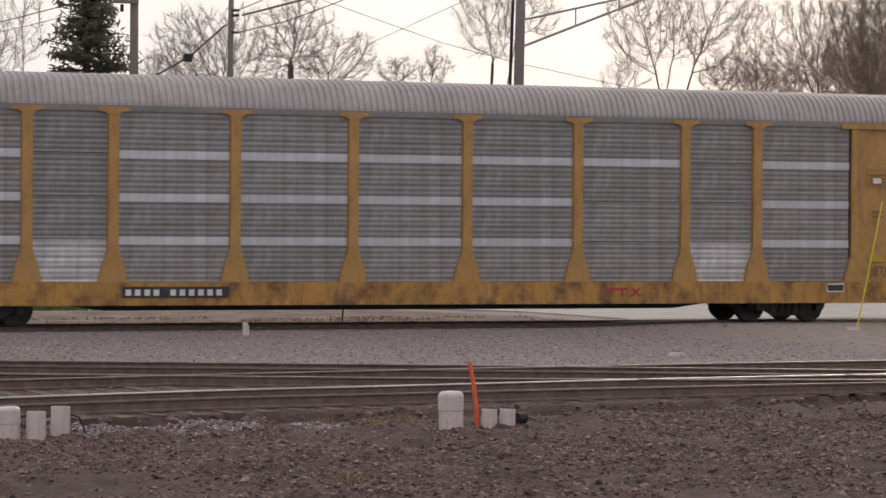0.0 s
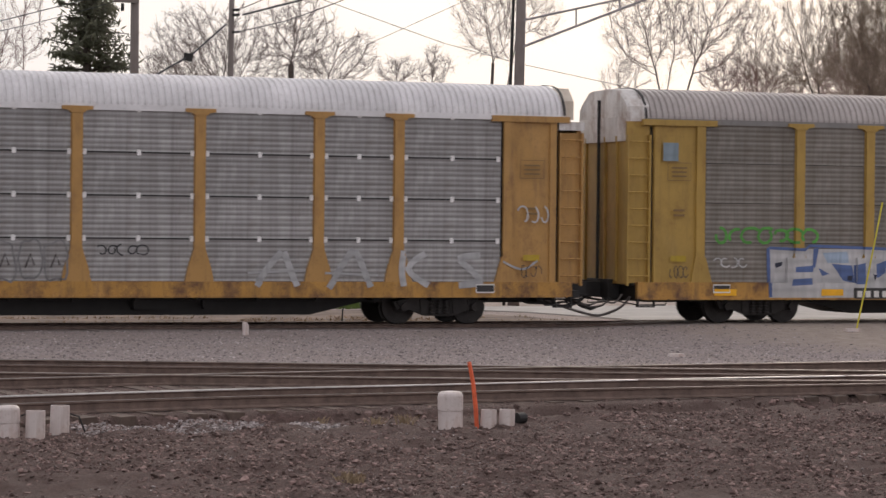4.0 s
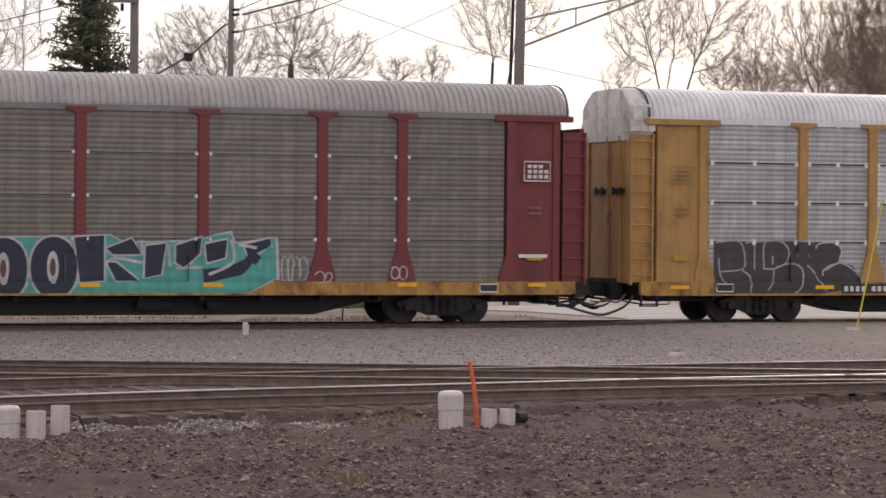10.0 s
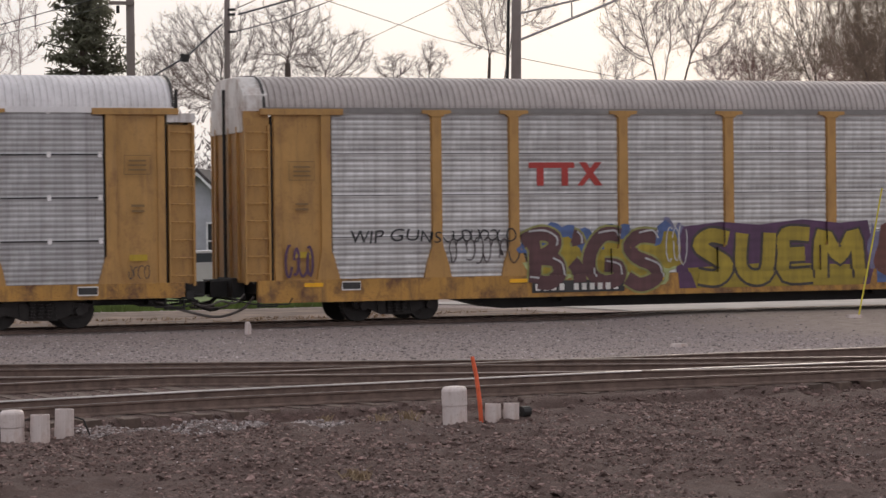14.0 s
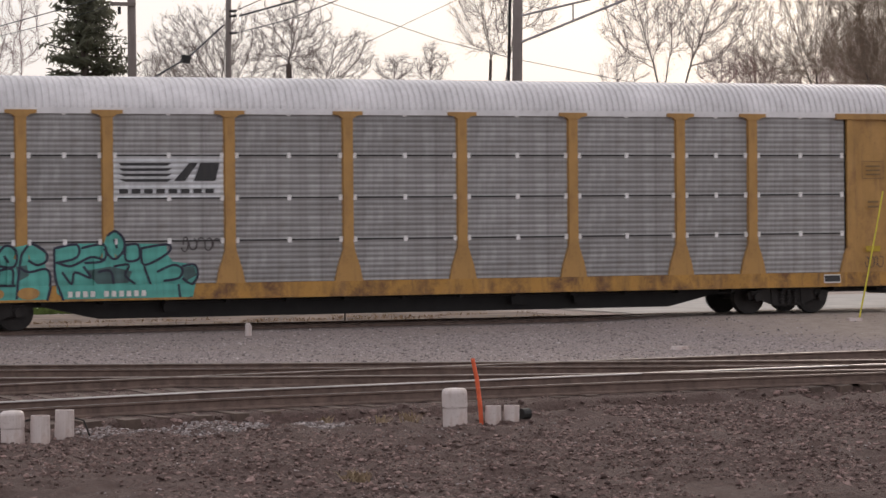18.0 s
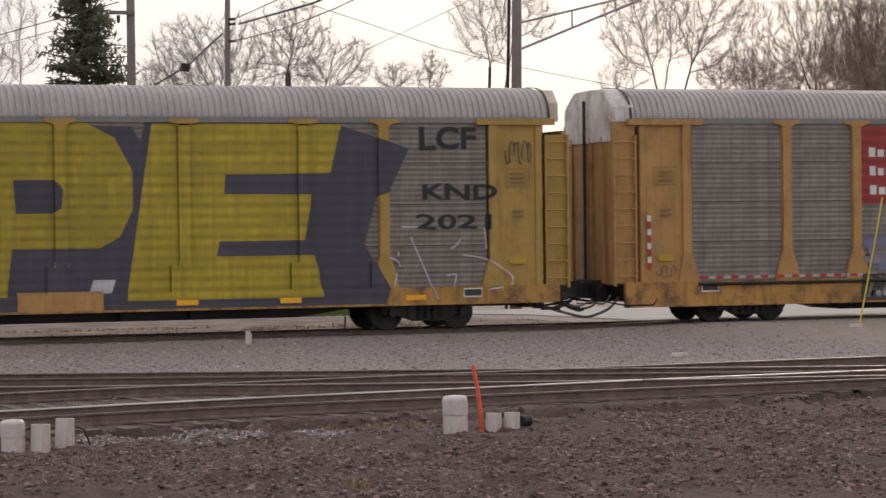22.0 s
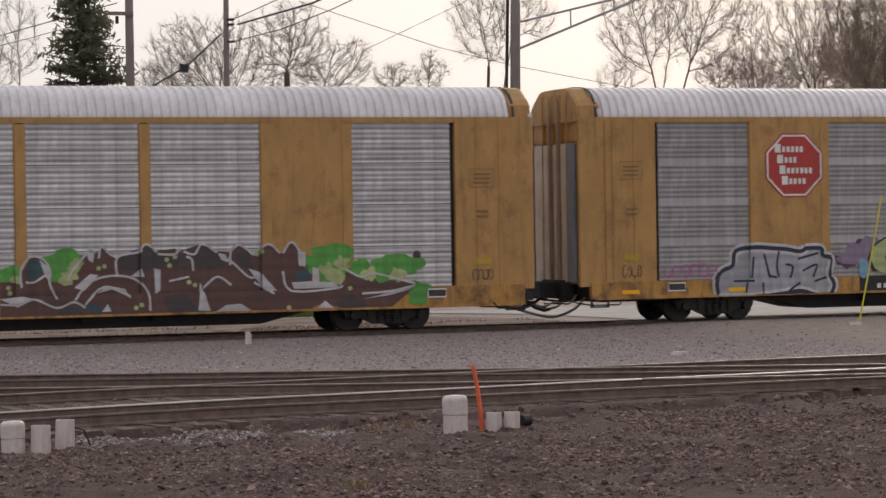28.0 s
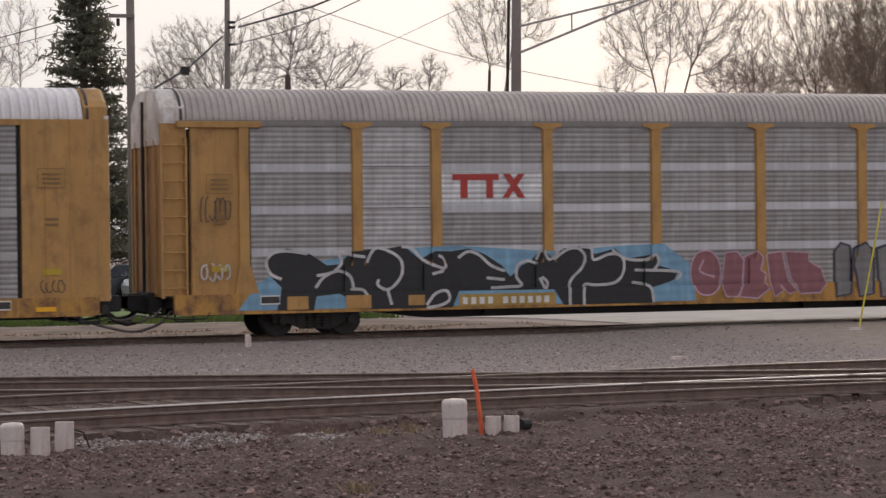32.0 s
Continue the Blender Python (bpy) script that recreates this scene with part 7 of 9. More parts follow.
    oblen = ([(0.1, 0), (0.1, 1), (0.8, 1), (0.8, 0), (0.0, 0)], [(0.1, 0), (0.1, 1), (0.7, 1), (0.75, 0.5), (0.1, 0.5), (0.75, 0.5), (0.8, 0), (0.1, 0)], [(0.1, 1), (0.1, 0), (0.75, 0)], [(0.8, 1), (0.1, 1), (0.1, 0), (0.8, 0)], [(0.1, 0), (0.1, 1), (0.75, 0), (0.75, 1)])
    for k, path in enumerate(oblen):
        laid(c[3], "graffiti", ribbon([(-11.3 + 0.92 * k + x, 2.24 + 0.74 * z) for x, z in path], 0.24), S_FADED, 0.008, "faded red block letter")
    laid(c[3], "graffiti", ribbon([(-10.48, 2.55), (-10.9, 2.55)], 0.1), S_FADED, 0.01)
    laid(c[3], "graffiti", ribbon([(-8.42, 2.61), (-7.9, 2.61)], 0.18), S_FADED, 0.01)
    scribble(c[3], -12.75, -11.55, 2.65, 3.0, 5, S_WHITE, 0.035, 71)
    strokes(c[3], [[(-12.7, 2.2), (-12.45, 2.55), (-12.1, 2.66), (-11.75, 2.55), (-11.45, 2.15)], [(-11.6, 2.9), (-11.45, 2.5), (-11.4, 2.2)]], 0.04, S_WHITE, 0.012, "white arc under the tag")
    for s in (-1, 1):
        laid(c[3], "notice_plate", [rect(12.1 * s - 0.36, 12.1 * s + 0.36, 1.56, 1.64)], OFFWHITE, 0.02)
    car_number(c[3], -7.62, -4.9, 0.76, 0.98)
    for x0, x1 in ((-10.9, -9.9), (-8.9, -8.0), (-3.7, -3.05)):
        scribble(c[3], x0, x1, 1.2, 1.5, 5, S_WHITE, 0.03, int(x0 * 7))
    body = [(-2.9, 0.74), (-2.85, 1.6), (-2.98, 2.1), (-0.9, 2.12), (-0.7, 1.95), (1.7, 1.98), (2.05, 2.02), (2.4, 1.85), (3.9, 1.9), (4.8, 2.1), (4.9, 1.85), (5.85, 1.98), (5.9, 1.1), (5.2, 0.74)]
    laid(c[3], "graffiti", [[(x * 1.012 - 0.02, 1.42 + (z - 1.42) * (1.07 if z > 1 else 1.0)) for x, z in body]], S_WHITE, 0.003, "turquoise and black block letter graffiti")
    laid(c[3], "graffiti", [body], S_TEAL, 0.005)
    for path in [[(-2.29, 1.45), (-2.21, 0.7)],
                 [(-1.97, 1.63), (-1.34, 1.53), (-0.93, 1.22), (-1.4, 1.01), (-1.6, 0.7)]]:
        laid(c[3], "graffiti", ribbon(path, 0.58), S_WHITE, 0.006, "white rim of a letter")
        laid(c[3], "graffiti", ribbon(path, 0.47), S_NAVY, 0.011, "navy letter stroke")
    for k, (x, z) in enumerate([(-0.28, 1.28), (0.81, 1.31)]):
        laid(c[3], "graffiti", [rounded(x, z, 0.56, 0.72, 2.2)], S_WHITE, 0.007 + 0.001 * k, "white rim of a letter")
        laid(c[3], "graffiti", [rounded(x, z, 0.51, 0.67, 2.2)], S_NAVY, 0.012 + 0.001 * k, "navy round letter")
        laid(c[3], "graffiti", [rounded(x - 0.02, z, 0.13, 0.36, 2)], S_WHITE, 0.017, "white counter of a letter")
        laid(c[3], "graffiti", [rounded(x - 0.02, z, 0.07, 0.2, 2)], S_BROWN, 0.019, "brown eye of a letter")
    for poly in [[(1.25, 1.97), (1.93, 2.02), (1.93, 1.02), (1.38, 0.99)],
                 [(1.99, 1.73), (2.55, 1.95), (2.78, 1.61), (2.13, 1.6)],
                 [(1.99, 1.42), (2.2, 1.42), (2.71, 1.02), (2.21, 1.02)],
                 [(2.87, 1.79), (3.33, 1.85), (3.22, 1.16), (2.85, 1.08)],
                 [(3.56, 1.8), (4.13, 1.99), (4.08, 1.63), (3.74, 1.32), (3.56, 1.42)],
                 [(4.21, 1.83), (4.74, 1.94), (4.69, 1.54), (4.26, 1.43)],
                 [(5.13, 1.83), (5.74, 1.97), (5.77, 1.81), (5.23, 1.54)]]:
        laid(c[3], "graffiti", ribbon(poly + poly[:1], 0.1), S_WHITE, 0.0065, "white rim of a letter")
        laid(c[3], "graffiti", [poly], S_NAVY, 0.013, "navy letter block")
    laid(c[3], "graffiti", ribbon([(4.17, 1.13), (4.8, 1.19), (5.23, 1.38), (5.42, 1.64)], 0.3), S_NAVY, 0.014, "navy hook of the last letter")
    laid(c[3], "graffiti", [[(-1.94, 1.53), (-1.41, 1.35), (-1.85, 1.06)]], S_WHITE, 0.016, "white counter of a letter")
    strokes(c[3], [[(1.99, 1.42), (2.2, 1.52), (2.77, 1.42)],
                 [(3.56, 1.29), (4.14, 1.32)],
                 [(3.38, 1.82), (3.42, 1.32)],
                 [(4.83, 1.94), (4.87, 1.43), (4.29, 1.16)],
                 [(5.89, 1.98), (5.93, 1.03)],
                 [(2.77, 1.92), (2.78, 1.61)],
                 [(5.01, 1.83), (5.42, 1.76)]], 0.07, S_WHITE, 0.02, "white outline")
    laid(c[3], "graffiti", [[(-2.7, 1.62), (-2.75, 2.02), (-1.0, 2.02), (-0.8, 1.75), (-1.6, 1.6)], [(4.4, 1.0), (5.1, 1.15), (5.75, 1.85), (5.8, 1.1), (5.1, 0.78), (3.2, 0.78)]], S_TEAL, 0.014)
    scribble(c[3], 6.0, 6.6, 1.0, 1.6, 4, S_WHITE, 0.03, 74)
    scribble(c[3], 6.8, 7.2, 0.95, 1.25, 2, S_WHITE, 0.03, 75)
    scribble(c[3], 8.6, 9.0, 1.0, 1.4, 2, S_WHITE, 0.03, 76)
    laid(c[3], "data_box", ribbon([(11.87, 3.36), (12.52, 3.36), (12.52, 3.81), (11.87, 3.81), (11.87, 3.36)], 0.03) + [rect(11.95 + 0.14 * (k % 4), 12.05 + 0.14 * (k % 4), 3.42 + 0.12 * (k // 4), 3.5 + 0.12 * (k // 4)) for k in range(11)], OFFWHITE, 0.02)
    reflectors(c[3], (-12.3, -9.2, -4.2, -1.2, 1.6, 4.4, 9.0, 12.2), 0.88, 0.45, 0.09)
    # 5
    laid(c[4], "logo", ribbon([(-6.22, 3.12), (-6.35, 3.12), (-6.35, 3.69), (-6.22, 3.69)], 0.07) + ribbon([(-4.87, 3.12), (-4.74, 3.12), (-4.74, 3.69), (-4.87, 3.69)], 0.07)
         + [rect(-6.1 + 0.4 * k, -5.8 + 0.4 * k, 3.24, 3.58) for k in range(3)] + [rounded(x, 3.02, 0.05, 0.04, 2, n=8) for x in (-6.12, -5.96, -5.1, -4.94)], BLACKPAINT, 0.01, "black logo shapes")
    laid(c[4], "graffiti", [[(-11.26, 1.94), (-10.69, 1.99), (-10.43, 1.94), (-9.5, 2), (-8.56, 1.97), (-8.02, 1.97), (-7.78, 1.78), (-7.89, 1.5), (-7.48, 1.39), (-7.25, 1.06), (-7.25, 0.84), (-8.57, 0.69), (-11.27, 0.67)]], S_SOOT, 0.004, "brown black bubble letters")
    strokes(c[4], [[(-11.22, 1.94), (-10.69, 1.99), (-10.5, 1.87), (-10.43, 1.55), (-10.5, 1.3), (-11.12, 1.24)],
                 [(-11.12, 1.56), (-11.09, 1.18), (-10.84, 0.79)],
                 [(-10.5, 1.27), (-10.28, 1.1), (-10.31, 0.72)],
                 [(-10.17, 1.93), (-10.17, 1.29)],
                 [(-9.91, 1.29), (-9.9, 1.93), (-9.5, 1.98), (-9.26, 1.8), (-9.3, 1.48), (-9.64, 1.31), (-9.91, 1.32)],
                 [(-9.68, 1.61), (-9.68, 1.42)],
                 [(-9.64, 1.29), (-9.67, 1.03), (-9.84, 0.78)],
                 [(-9.57, 1.35), (-9.17, 1.44), (-8.9, 1.28), (-8.91, 0.89), (-9.11, 0.7)],
                 [(-8.77, 1.4), (-8.5, 1.14), (-8.23, 0.75)],
                 [(-8.5, 1.79), (-8.43, 1.92), (-8.02, 1.95), (-7.8, 1.78), (-7.89, 1.46), (-8.09, 1.4), (-8.3, 1.27), (-8.3, 1.14)],
                 [(-8.23, 1.27), (-7.82, 1.46), (-7.34, 1.19), (-7.25, 0.87)]], 0.04, S_GREY, 0.008, "thin pale line")
    strokes(c[4], [[(-10.43, 1.94), (-9.5, 2), (-8.56, 1.97)]], 0.04, S_GREY, 0.008, "thin pale line")
    mass = [(-6.56, 0.66), (-6.52, 1.92), (-6.26, 2.17), (-5.55, 2.23), (-4.7, 2.25), (-4.11, 2.24), (-3.39, 2.19), (-3.12, 2.27), (-2.99, 2.05), (-2.52, 2.01), (-2.39, 1.69), (-2.46, 1.43), (-2.26, 1.04), (-2.33, 0.66), (-2.53, 0.6)]
    laid(c[4], "graffiti", [mass], S_BLACK, 0.004, "black bubble letters with white lines")
    strokes(c[4], [mass[:8], mass[7:]], 0.06, S_WHITE, 0.007, "white outline")
    strokes(c[4], [[(-6.52, 1.61), (-6.07, 1.65), (-5.81, 1.53), (-5.55, 1.59), (-5.56, 1.28), (-5.81, 1.22)],
                 [(-6.26, 1.48), (-6.14, 1.22), (-6.1, 0.95)],
                 [(-6.07, 1.29), (-5.88, 1.37), (-5.71, 1.22), (-5.71, 0.71)],
                 [(-6.07, 2.23), (-6.05, 2.0)],
                 [(-5.88, 1.75), (-5.86, 1.5)],
                 [(-5.36, 2.2), (-5.33, 1.85), (-5.34, 1.34)],
                 [(-5.42, 1.53), (-5.43, 1.02)],
                 [(-5.19, 1.53), (-5.2, 0.7)],
                 [(-4.93, 2.03), (-4.93, 1.69), (-5.09, 1.49)],
                 [(-5.09, 1.49), (-4.84, 1.33), (-4.81, 0.7)],
                 [(-4.57, 2.22), (-4.58, 1.2)],
                 [(-4.11, 2.15), (-4.09, 1.64), (-4.28, 1.33)],
                 [(-4.32, 1.33), (-4.08, 1.2), (-4.05, 0.69)],
                 [(-4.38, 1.2), (-4.41, 0.69)],
                 [(-3.88, 1.77), (-3.86, 1.19)],
                 [(-3.45, 2.08), (-3.48, 1.64), (-3.72, 1.45)],
                 [(-3.59, 1.45), (-3.35, 1.19), (-3.4, 0.68)],
                 [(-3.08, 2.21), (-3.03, 1.76)],
                 [(-3.26, 1.48), (-2.66, 1.47)],
                 [(-2.97, 1.46), (-2.86, 1.18), (-2.93, 0.67)],
                 [(-2.69, 1.37), (-2.32, 1.2)]], 0.045, S_WHITE, 0.008, "thin white line")
    mass = [(-1.55, 2.07), (-0.62, 2.06), (0.62, 2.12), (1.25, 2.05), (1.95, 2.04), (2.02, 1.51), (2.23, 1.12), (2.23, 0.72), (-0.63, 0.68), (-1.45, 0.9), (-1.38, 1.16), (-1.44, 1.68)]
    laid(c[4], "graffiti", [mass], S_BLACK, 0.004, "black square letters with white lines")
    strokes(c[4], [[(-1.44, 2.07), (-1.38, 1.55), (-1.41, 0.97), (-0.9, 0.7)],
                 [(-1.37, 2.07), (-0.62, 2.06), (0.62, 2.12), (1.25, 2.05)],
                 [(-0.73, 1.93), (-0.9, 1.35)],
                 [(-0.9, 1.35), (-0.62, 1.57), (-0.42, 1.28), (-0.42, 0.76)],
                 [(-0.42, 1.57), (-0.14, 1.54), (-0.1, 1.28)],
                 [(-0.14, 2.12), (-0.14, 1.86)],
                 [(0.39, 2.05), (0.31, 1.14), (-0.21, 1.19)],
                 [(0.31, 1.4), (0.55, 1.27), (0.76, 1.33), (0.8, 1.53)],
                 [(0.55, 1.73), (0.55, 1.46)],
                 [(1.21, 1.92), (1.17, 1.13), (0.92, 0.7)],
                 [(1.53, 1.35), (2.02, 1.29)],
                 [(-0.9, 1.09), (-0.84, 0.77)],
                 [(1.95, 1.98), (1.91, 1.58), (2.23, 1.12), (2.2, 0.72)]], 0.055, S_WHITE, 0.008, "thin white line")
    for x, z in ((2.35, 1.6), (2.95, 1.45), (3.6, 1.65)):
        laid(c[4], "graffiti", [rounded(x, z, 0.36, 0.33, 2.2)], S_WHITE, 0.006)
        laid(c[4], "graffiti", [rounded(x, z, 0.32, 0.29, 2.2)], S_BLACK, 0.009)
        laid(c[4], "graffiti", ribbon([(x - 0.1, z + 0.1), (x + 0.1, z + 0.1), (x + 0.1, z - 0.02), (x - 0.1, z - 0.05), (x + 0.1, z - 0.14)], 0.04), S_GREY, 0.012)
    laid(c[4], "graffiti", [[(7.29, 1.05), (7.27, 1.5), (7.43, 1.75), (7.77, 1.75), (8.11, 1.8), (8.41, 1.68), (8.46, 0.99), (7.83, 0.92)]], S_GREY, 0.004, "pale grey bubble letters")
    strokes(c[4], [[(7.32, 1.11), (7.27, 1.5), (7.43, 1.75), (7.63, 1.69), (7.72, 1.36), (7.59, 1.04), (7.34, 1.01)],
                 [(7.49, 1.43), (7.52, 1.21)],
                 [(7.76, 1), (7.77, 1.69), (7.92, 1.75), (7.97, 1.23)],
                 [(7.97, 1), (8.17, 1), (8.24, 1.2)],
                 [(8.08, 1.36), (8.04, 1.68), (8.22, 1.77), (8.41, 1.68), (8.35, 1.46), (8.17, 1.36), (8.44, 1.03)],
                 [(7.29, 0.98), (7.83, 0.92), (8.4, 0.99)]], 0.04, S_SOOT, 0.009, "dark outline")
    car_number(c[4], -7.82, -5.97, 0.74, 0.92)
    reflectors(c[4], (-12.2, -8.3, -5.5, -2.7, 0.2, 8.2), 0.82, 0.5, 0.09)
    # 6
    laid(c[5], "operator_mark", [rect(-6.58, -5.42, 3.52, 3.65), rect(-6.38, -6.2, 3.1, 3.52), rect(-5.75, -5.58, 3.1, 3.52),
                                 [(-5.35, 3.1), (-5.2, 3.1), (-4.72, 3.65), (-4.9, 3.65)], [(-5.3, 3.65), (-5.12, 3.65), (-4.7, 3.1), (-4.9, 3.1)]], LOGORED, 0.01, "red operator mark")
    words(c[5], "WIP GUNS", -11.0, -8.75, 1.83, 2.1, S_BLACK, 0.0, 0.01, 0.1, 0.1)
    scribble(c[5], -8.7, -6.95, 1.8, 2.12, 8, S_BLACK, 0.035, 101)
    scribble(c[5], -8.6, -6.9, 1.3, 1.95, 8, S_SOOT, 0.03, 102)
    scribble(c[5], -12.55, -11.9, 1.05, 1.8, 4, S_PURPLE, 0.06, 103)
    laid(c[5], "graffiti", [rounded(-6.5 + 0.7 * k, 1.72 + 0.12 * (k % 2), 0.42, 0.34, 2, 0.8, k + 40) for k in range(6)], S_BLUE, 0.003, "blue splashes behind the letters")
    laid(c[5], "graffiti", [rounded(-6.4 + 0.8 * k, 1.1 + 0.1 * (k % 2), 0.36, 0.3, 2, 0.8, k + 60) for k in range(5)], S_LIME, 0.004, "lime splashes behind the letters")
    laid(c[5], "graffiti", [rounded(-6.3 + 0.65 * k, 1.3 + 0.2 * (k % 2), 0.4, 0.4, 2, 0.7, k + 3) for k in range(6)], S_GOLD, 0.006)
    for path in [[(-6.52, 1.95), (-6.45, 1.41), (-6.49, 0.82)],
                 [(-6.77, 1.8), (-6.31, 1.98), (-5.96, 1.87), (-6, 1.6), (-6.32, 1.43)],
                 [(-6.34, 1.41), (-5.94, 1.35), (-5.83, 1.06), (-6.08, 0.83), (-6.42, 0.84)],
                 [(-5.49, 1.91), (-5.38, 1.86), (-5.33, 1.7)],
                 [(-5.5, 1.29), (-5.37, 1.13), (-5.34, 0.82)],
                 [(-4.28, 1.92), (-4.7, 1.93), (-5.03, 1.52), (-5.04, 1.06), (-4.74, 0.81), (-4.35, 0.9), (-4.37, 1.17), (-4.68, 1.22)],
                 [(-3.33, 1.86), (-3.75, 1.89), (-4.06, 1.66), (-3.87, 1.39), (-3.43, 1.2), (-3.35, 0.91), (-3.77, 0.73), (-4.13, 0.9)]]:
        path = [(x, z) for x, _, z in smooth_line([(x, 0, z) for x, z in path])]
        laid(c[5], "graffiti", ribbon(path, 0.43), S_OLIVE, 0.009, "olive rim of a letter")
        laid(c[5], "graffiti", ribbon(path, 0.33), S_PLUM, 0.019, "plum brown letter stroke")
    strokes(c[5], [[(-6.6, 2.03), (-6.2, 2.05), (-5.9, 1.89), (-5.9, 1.69)],
                 [(-6, 1.4), (-5.77, 1.27), (-5.7, 0.98)],
                 [(-5.38, 2.02), (-5.27, 1.91), (-5.25, 1.73)],
                 [(-4.83, 1.98), (-4.42, 2.03), (-4.31, 1.9)],
                 [(-4.63, 1.31), (-4.32, 1.22), (-4.27, 0.98)],
                 [(-3.78, 1.97), (-3.42, 2.02), (-3.28, 1.83)],
                 [(-3.62, 1.36), (-3.26, 1.2), (-3.18, 0.91)],
                 [(-6.62, 0.97), (-6.38, 0.94)],
                 [(-4.95, 1.15), (-4.93, 0.94)]], 0.045, S_WHITE, 0.032, "white highlight")
    scribble(c[5], -3.05, -2.55, 1.15, 2.2, 3, S_WHITE, 0.03, 105, 0.02)
    laid(c[5], "graffiti", [rounded(-2.85, 1.7, 0.3, 0.6, 2, 0.7, 92), rounded(2.62, 1.5, 0.2, 0.6, 2, 0.7, 93)], S_LILAC, 0.0025, "lilac haze between the words")
    car_number(c[5], -6.56, -4.2, 0.62, 0.84, BLACKPAINT)
    laid(c[5], "graffiti", [[(-2.75, 0.62), (-2.85, 1.5), (-2.6, 2.1), (-1.6, 2.2), (-0.6, 2.12), (0.6, 2.24), (1.6, 2.14), (2.4, 2.2), (2.6, 1.3), (2.4, 0.62)]], S_PURPLE, 0.003, "gold block letters with purple outline")
    laid(c[5], "graffiti", [[(-2.3, 0.62), (-2.5, 1.1), (-0.2, 1.2), (2.3, 1.1), (2.2, 0.62)]], S_GOLD, 0.0045, "gold foot of the letters")
    suem = ([(-1.45, 1.8), (-1.9, 1.88), (-2.2, 1.65), (-1.85, 1.4), (-1.5, 1.15), (-1.75, 0.85), (-2.25, 0.9)], [(-1.05, 1.92), (-1.1, 1.15), (-0.8, 0.85), (-0.4, 1.0), (-0.3, 1.92)],
            [(0.78, 1.87), (0.12, 1.87), (0.08, 1.4), (0.1, 0.9), (0.82, 0.88)], [(0.12, 1.38), (0.65, 1.4)], [(1.05, 0.8), (1.12, 1.87), (1.58, 1.3), (2.02, 1.87), (2.15, 0.8)])
    for path in suem:
        rim = [(x, z) for x, _, z in smooth_line([(x, 0, z) for x, z in path])]
        laid(c[5], "graffiti", ribbon(rim, 0.47), S_SOOT, 0.006, "brown black rim of a letter")
        laid(c[5], "graffiti", ribbon(rim, 0.34), S_GOLD, 0.016, "gold letter stroke")
    laid(c[5], "graffiti", [[(2.6, 0.66), (2.6, 1.9), (3.2, 2.0), (7.0, 2.15), (7.7, 2.0), (7.6, 0.7)]], S_BLUE, 0.003)
    bubbles(c[5], 2.75, 7.6, 0.7, 2.1, 4, S_BROWN, S_BROWN, 107, 0.03, False, label="brown block graffiti with blue edges")
    laid(c[5], "graffiti", ribbon([(4.0, 1.6), (5.6, 1.65), (5.6, 1.4)], 0.08) + ribbon([(5.3, 0.8), (5.8, 1.2)], 0.08), S_BLUE, 0.02)
    bubbles(c[5], 9.1, 11.1, 1.08, 1.95, 4, S_MAGENTA, S_PURPLE, 111, 0.07, True, label="pink bubble letters with purple outline")
    laid(c[5], "sticker", [rect(12.1, 12.38, 2.9, 3.0)], OFFWHITE, 0.02)
    reflectors(c[5], (-11.9, -6.9, -3.4, 3.4, 6.0), 0.84, 0.45, 0.09)
    # 7
    laid(c[6], "logo", [[(-6.7, 3.7 - 0.12 * k), (-5.5, 3.7 - 0.12 * k), (-5.6, 3.64 - 0.12 * k), (-6.66 + 0.04 * k, 3.64 - 0.12 * k)] for k in range(4)]
         + [[(-5.45, 3.3), (-5.2, 3.3), (-4.9, 3.7), (-5.1, 3.7)], [(-5.0, 3.3), (-4.5, 3.3), (-4.4, 3.7), (-4.85, 3.7)]] + [rect(-6.7 + 0.28 * k, -6.5 + 0.28 * k, 3.02, 3.12) for k in range(8)], BLACKPAINT, 0.01, "black striped logo")
    laid(c[6], "graffiti", [[(-11.42, 1.09), (-11.46, 1.47), (-11.35, 1.75), (-11.07, 1.89), (-10.53, 1.91), (-9.92, 1.88), (-9.55, 1.84), (-9.23, 1.9), (-9.03, 1.86), (-8.68, 1.93), (-8.36, 1.72), (-8.36, 1.43), (-8.27, 1.17), (-8.34, 0.67), (-11.22, 0.7), (-11.38, 0.89)],
                 [(-8.16, 1.82), (-7.66, 1.92), (-7.07, 1.92), (-7, 2.1), (-6.85, 2.21), (-6.64, 2.1), (-6.61, 1.91), (-6.29, 1.91), (-5.64, 1.89), (-5.62, 1.66), (-5.5, 1.5), (-5, 1.42), (-4.93, 1.19), (-5, 0.99), (-5.07, 0.66), (-7.92, 0.67), (-8.13, 0.84)]], S_TEAL, 0.004, "turquoise bubble letters")
    laid(c[6], "graffiti", [[(-7.47, 1.32), (-6.93, 1.41), (-6.43, 1.3), (-6.51, 1.04), (-7.22, 1.02)],
                 [(-5.33, 1.37), (-5.01, 1.39), (-4.96, 1.18), (-5.22, 1.05)],
                 [(-9.03, 1.44), (-8.78, 1.46), (-8.73, 1.24), (-8.96, 1.11)]], S_SLATE, 0.007, "slate shading in the letters")
    laid(c[6], "graffiti", [[(-9.91, 1.22), (-9.9, 1.52), (-9.73, 1.49), (-9.68, 1.27), (-9.83, 1.17)]], GALV_MID, 0.008, "bare counter of a letter")
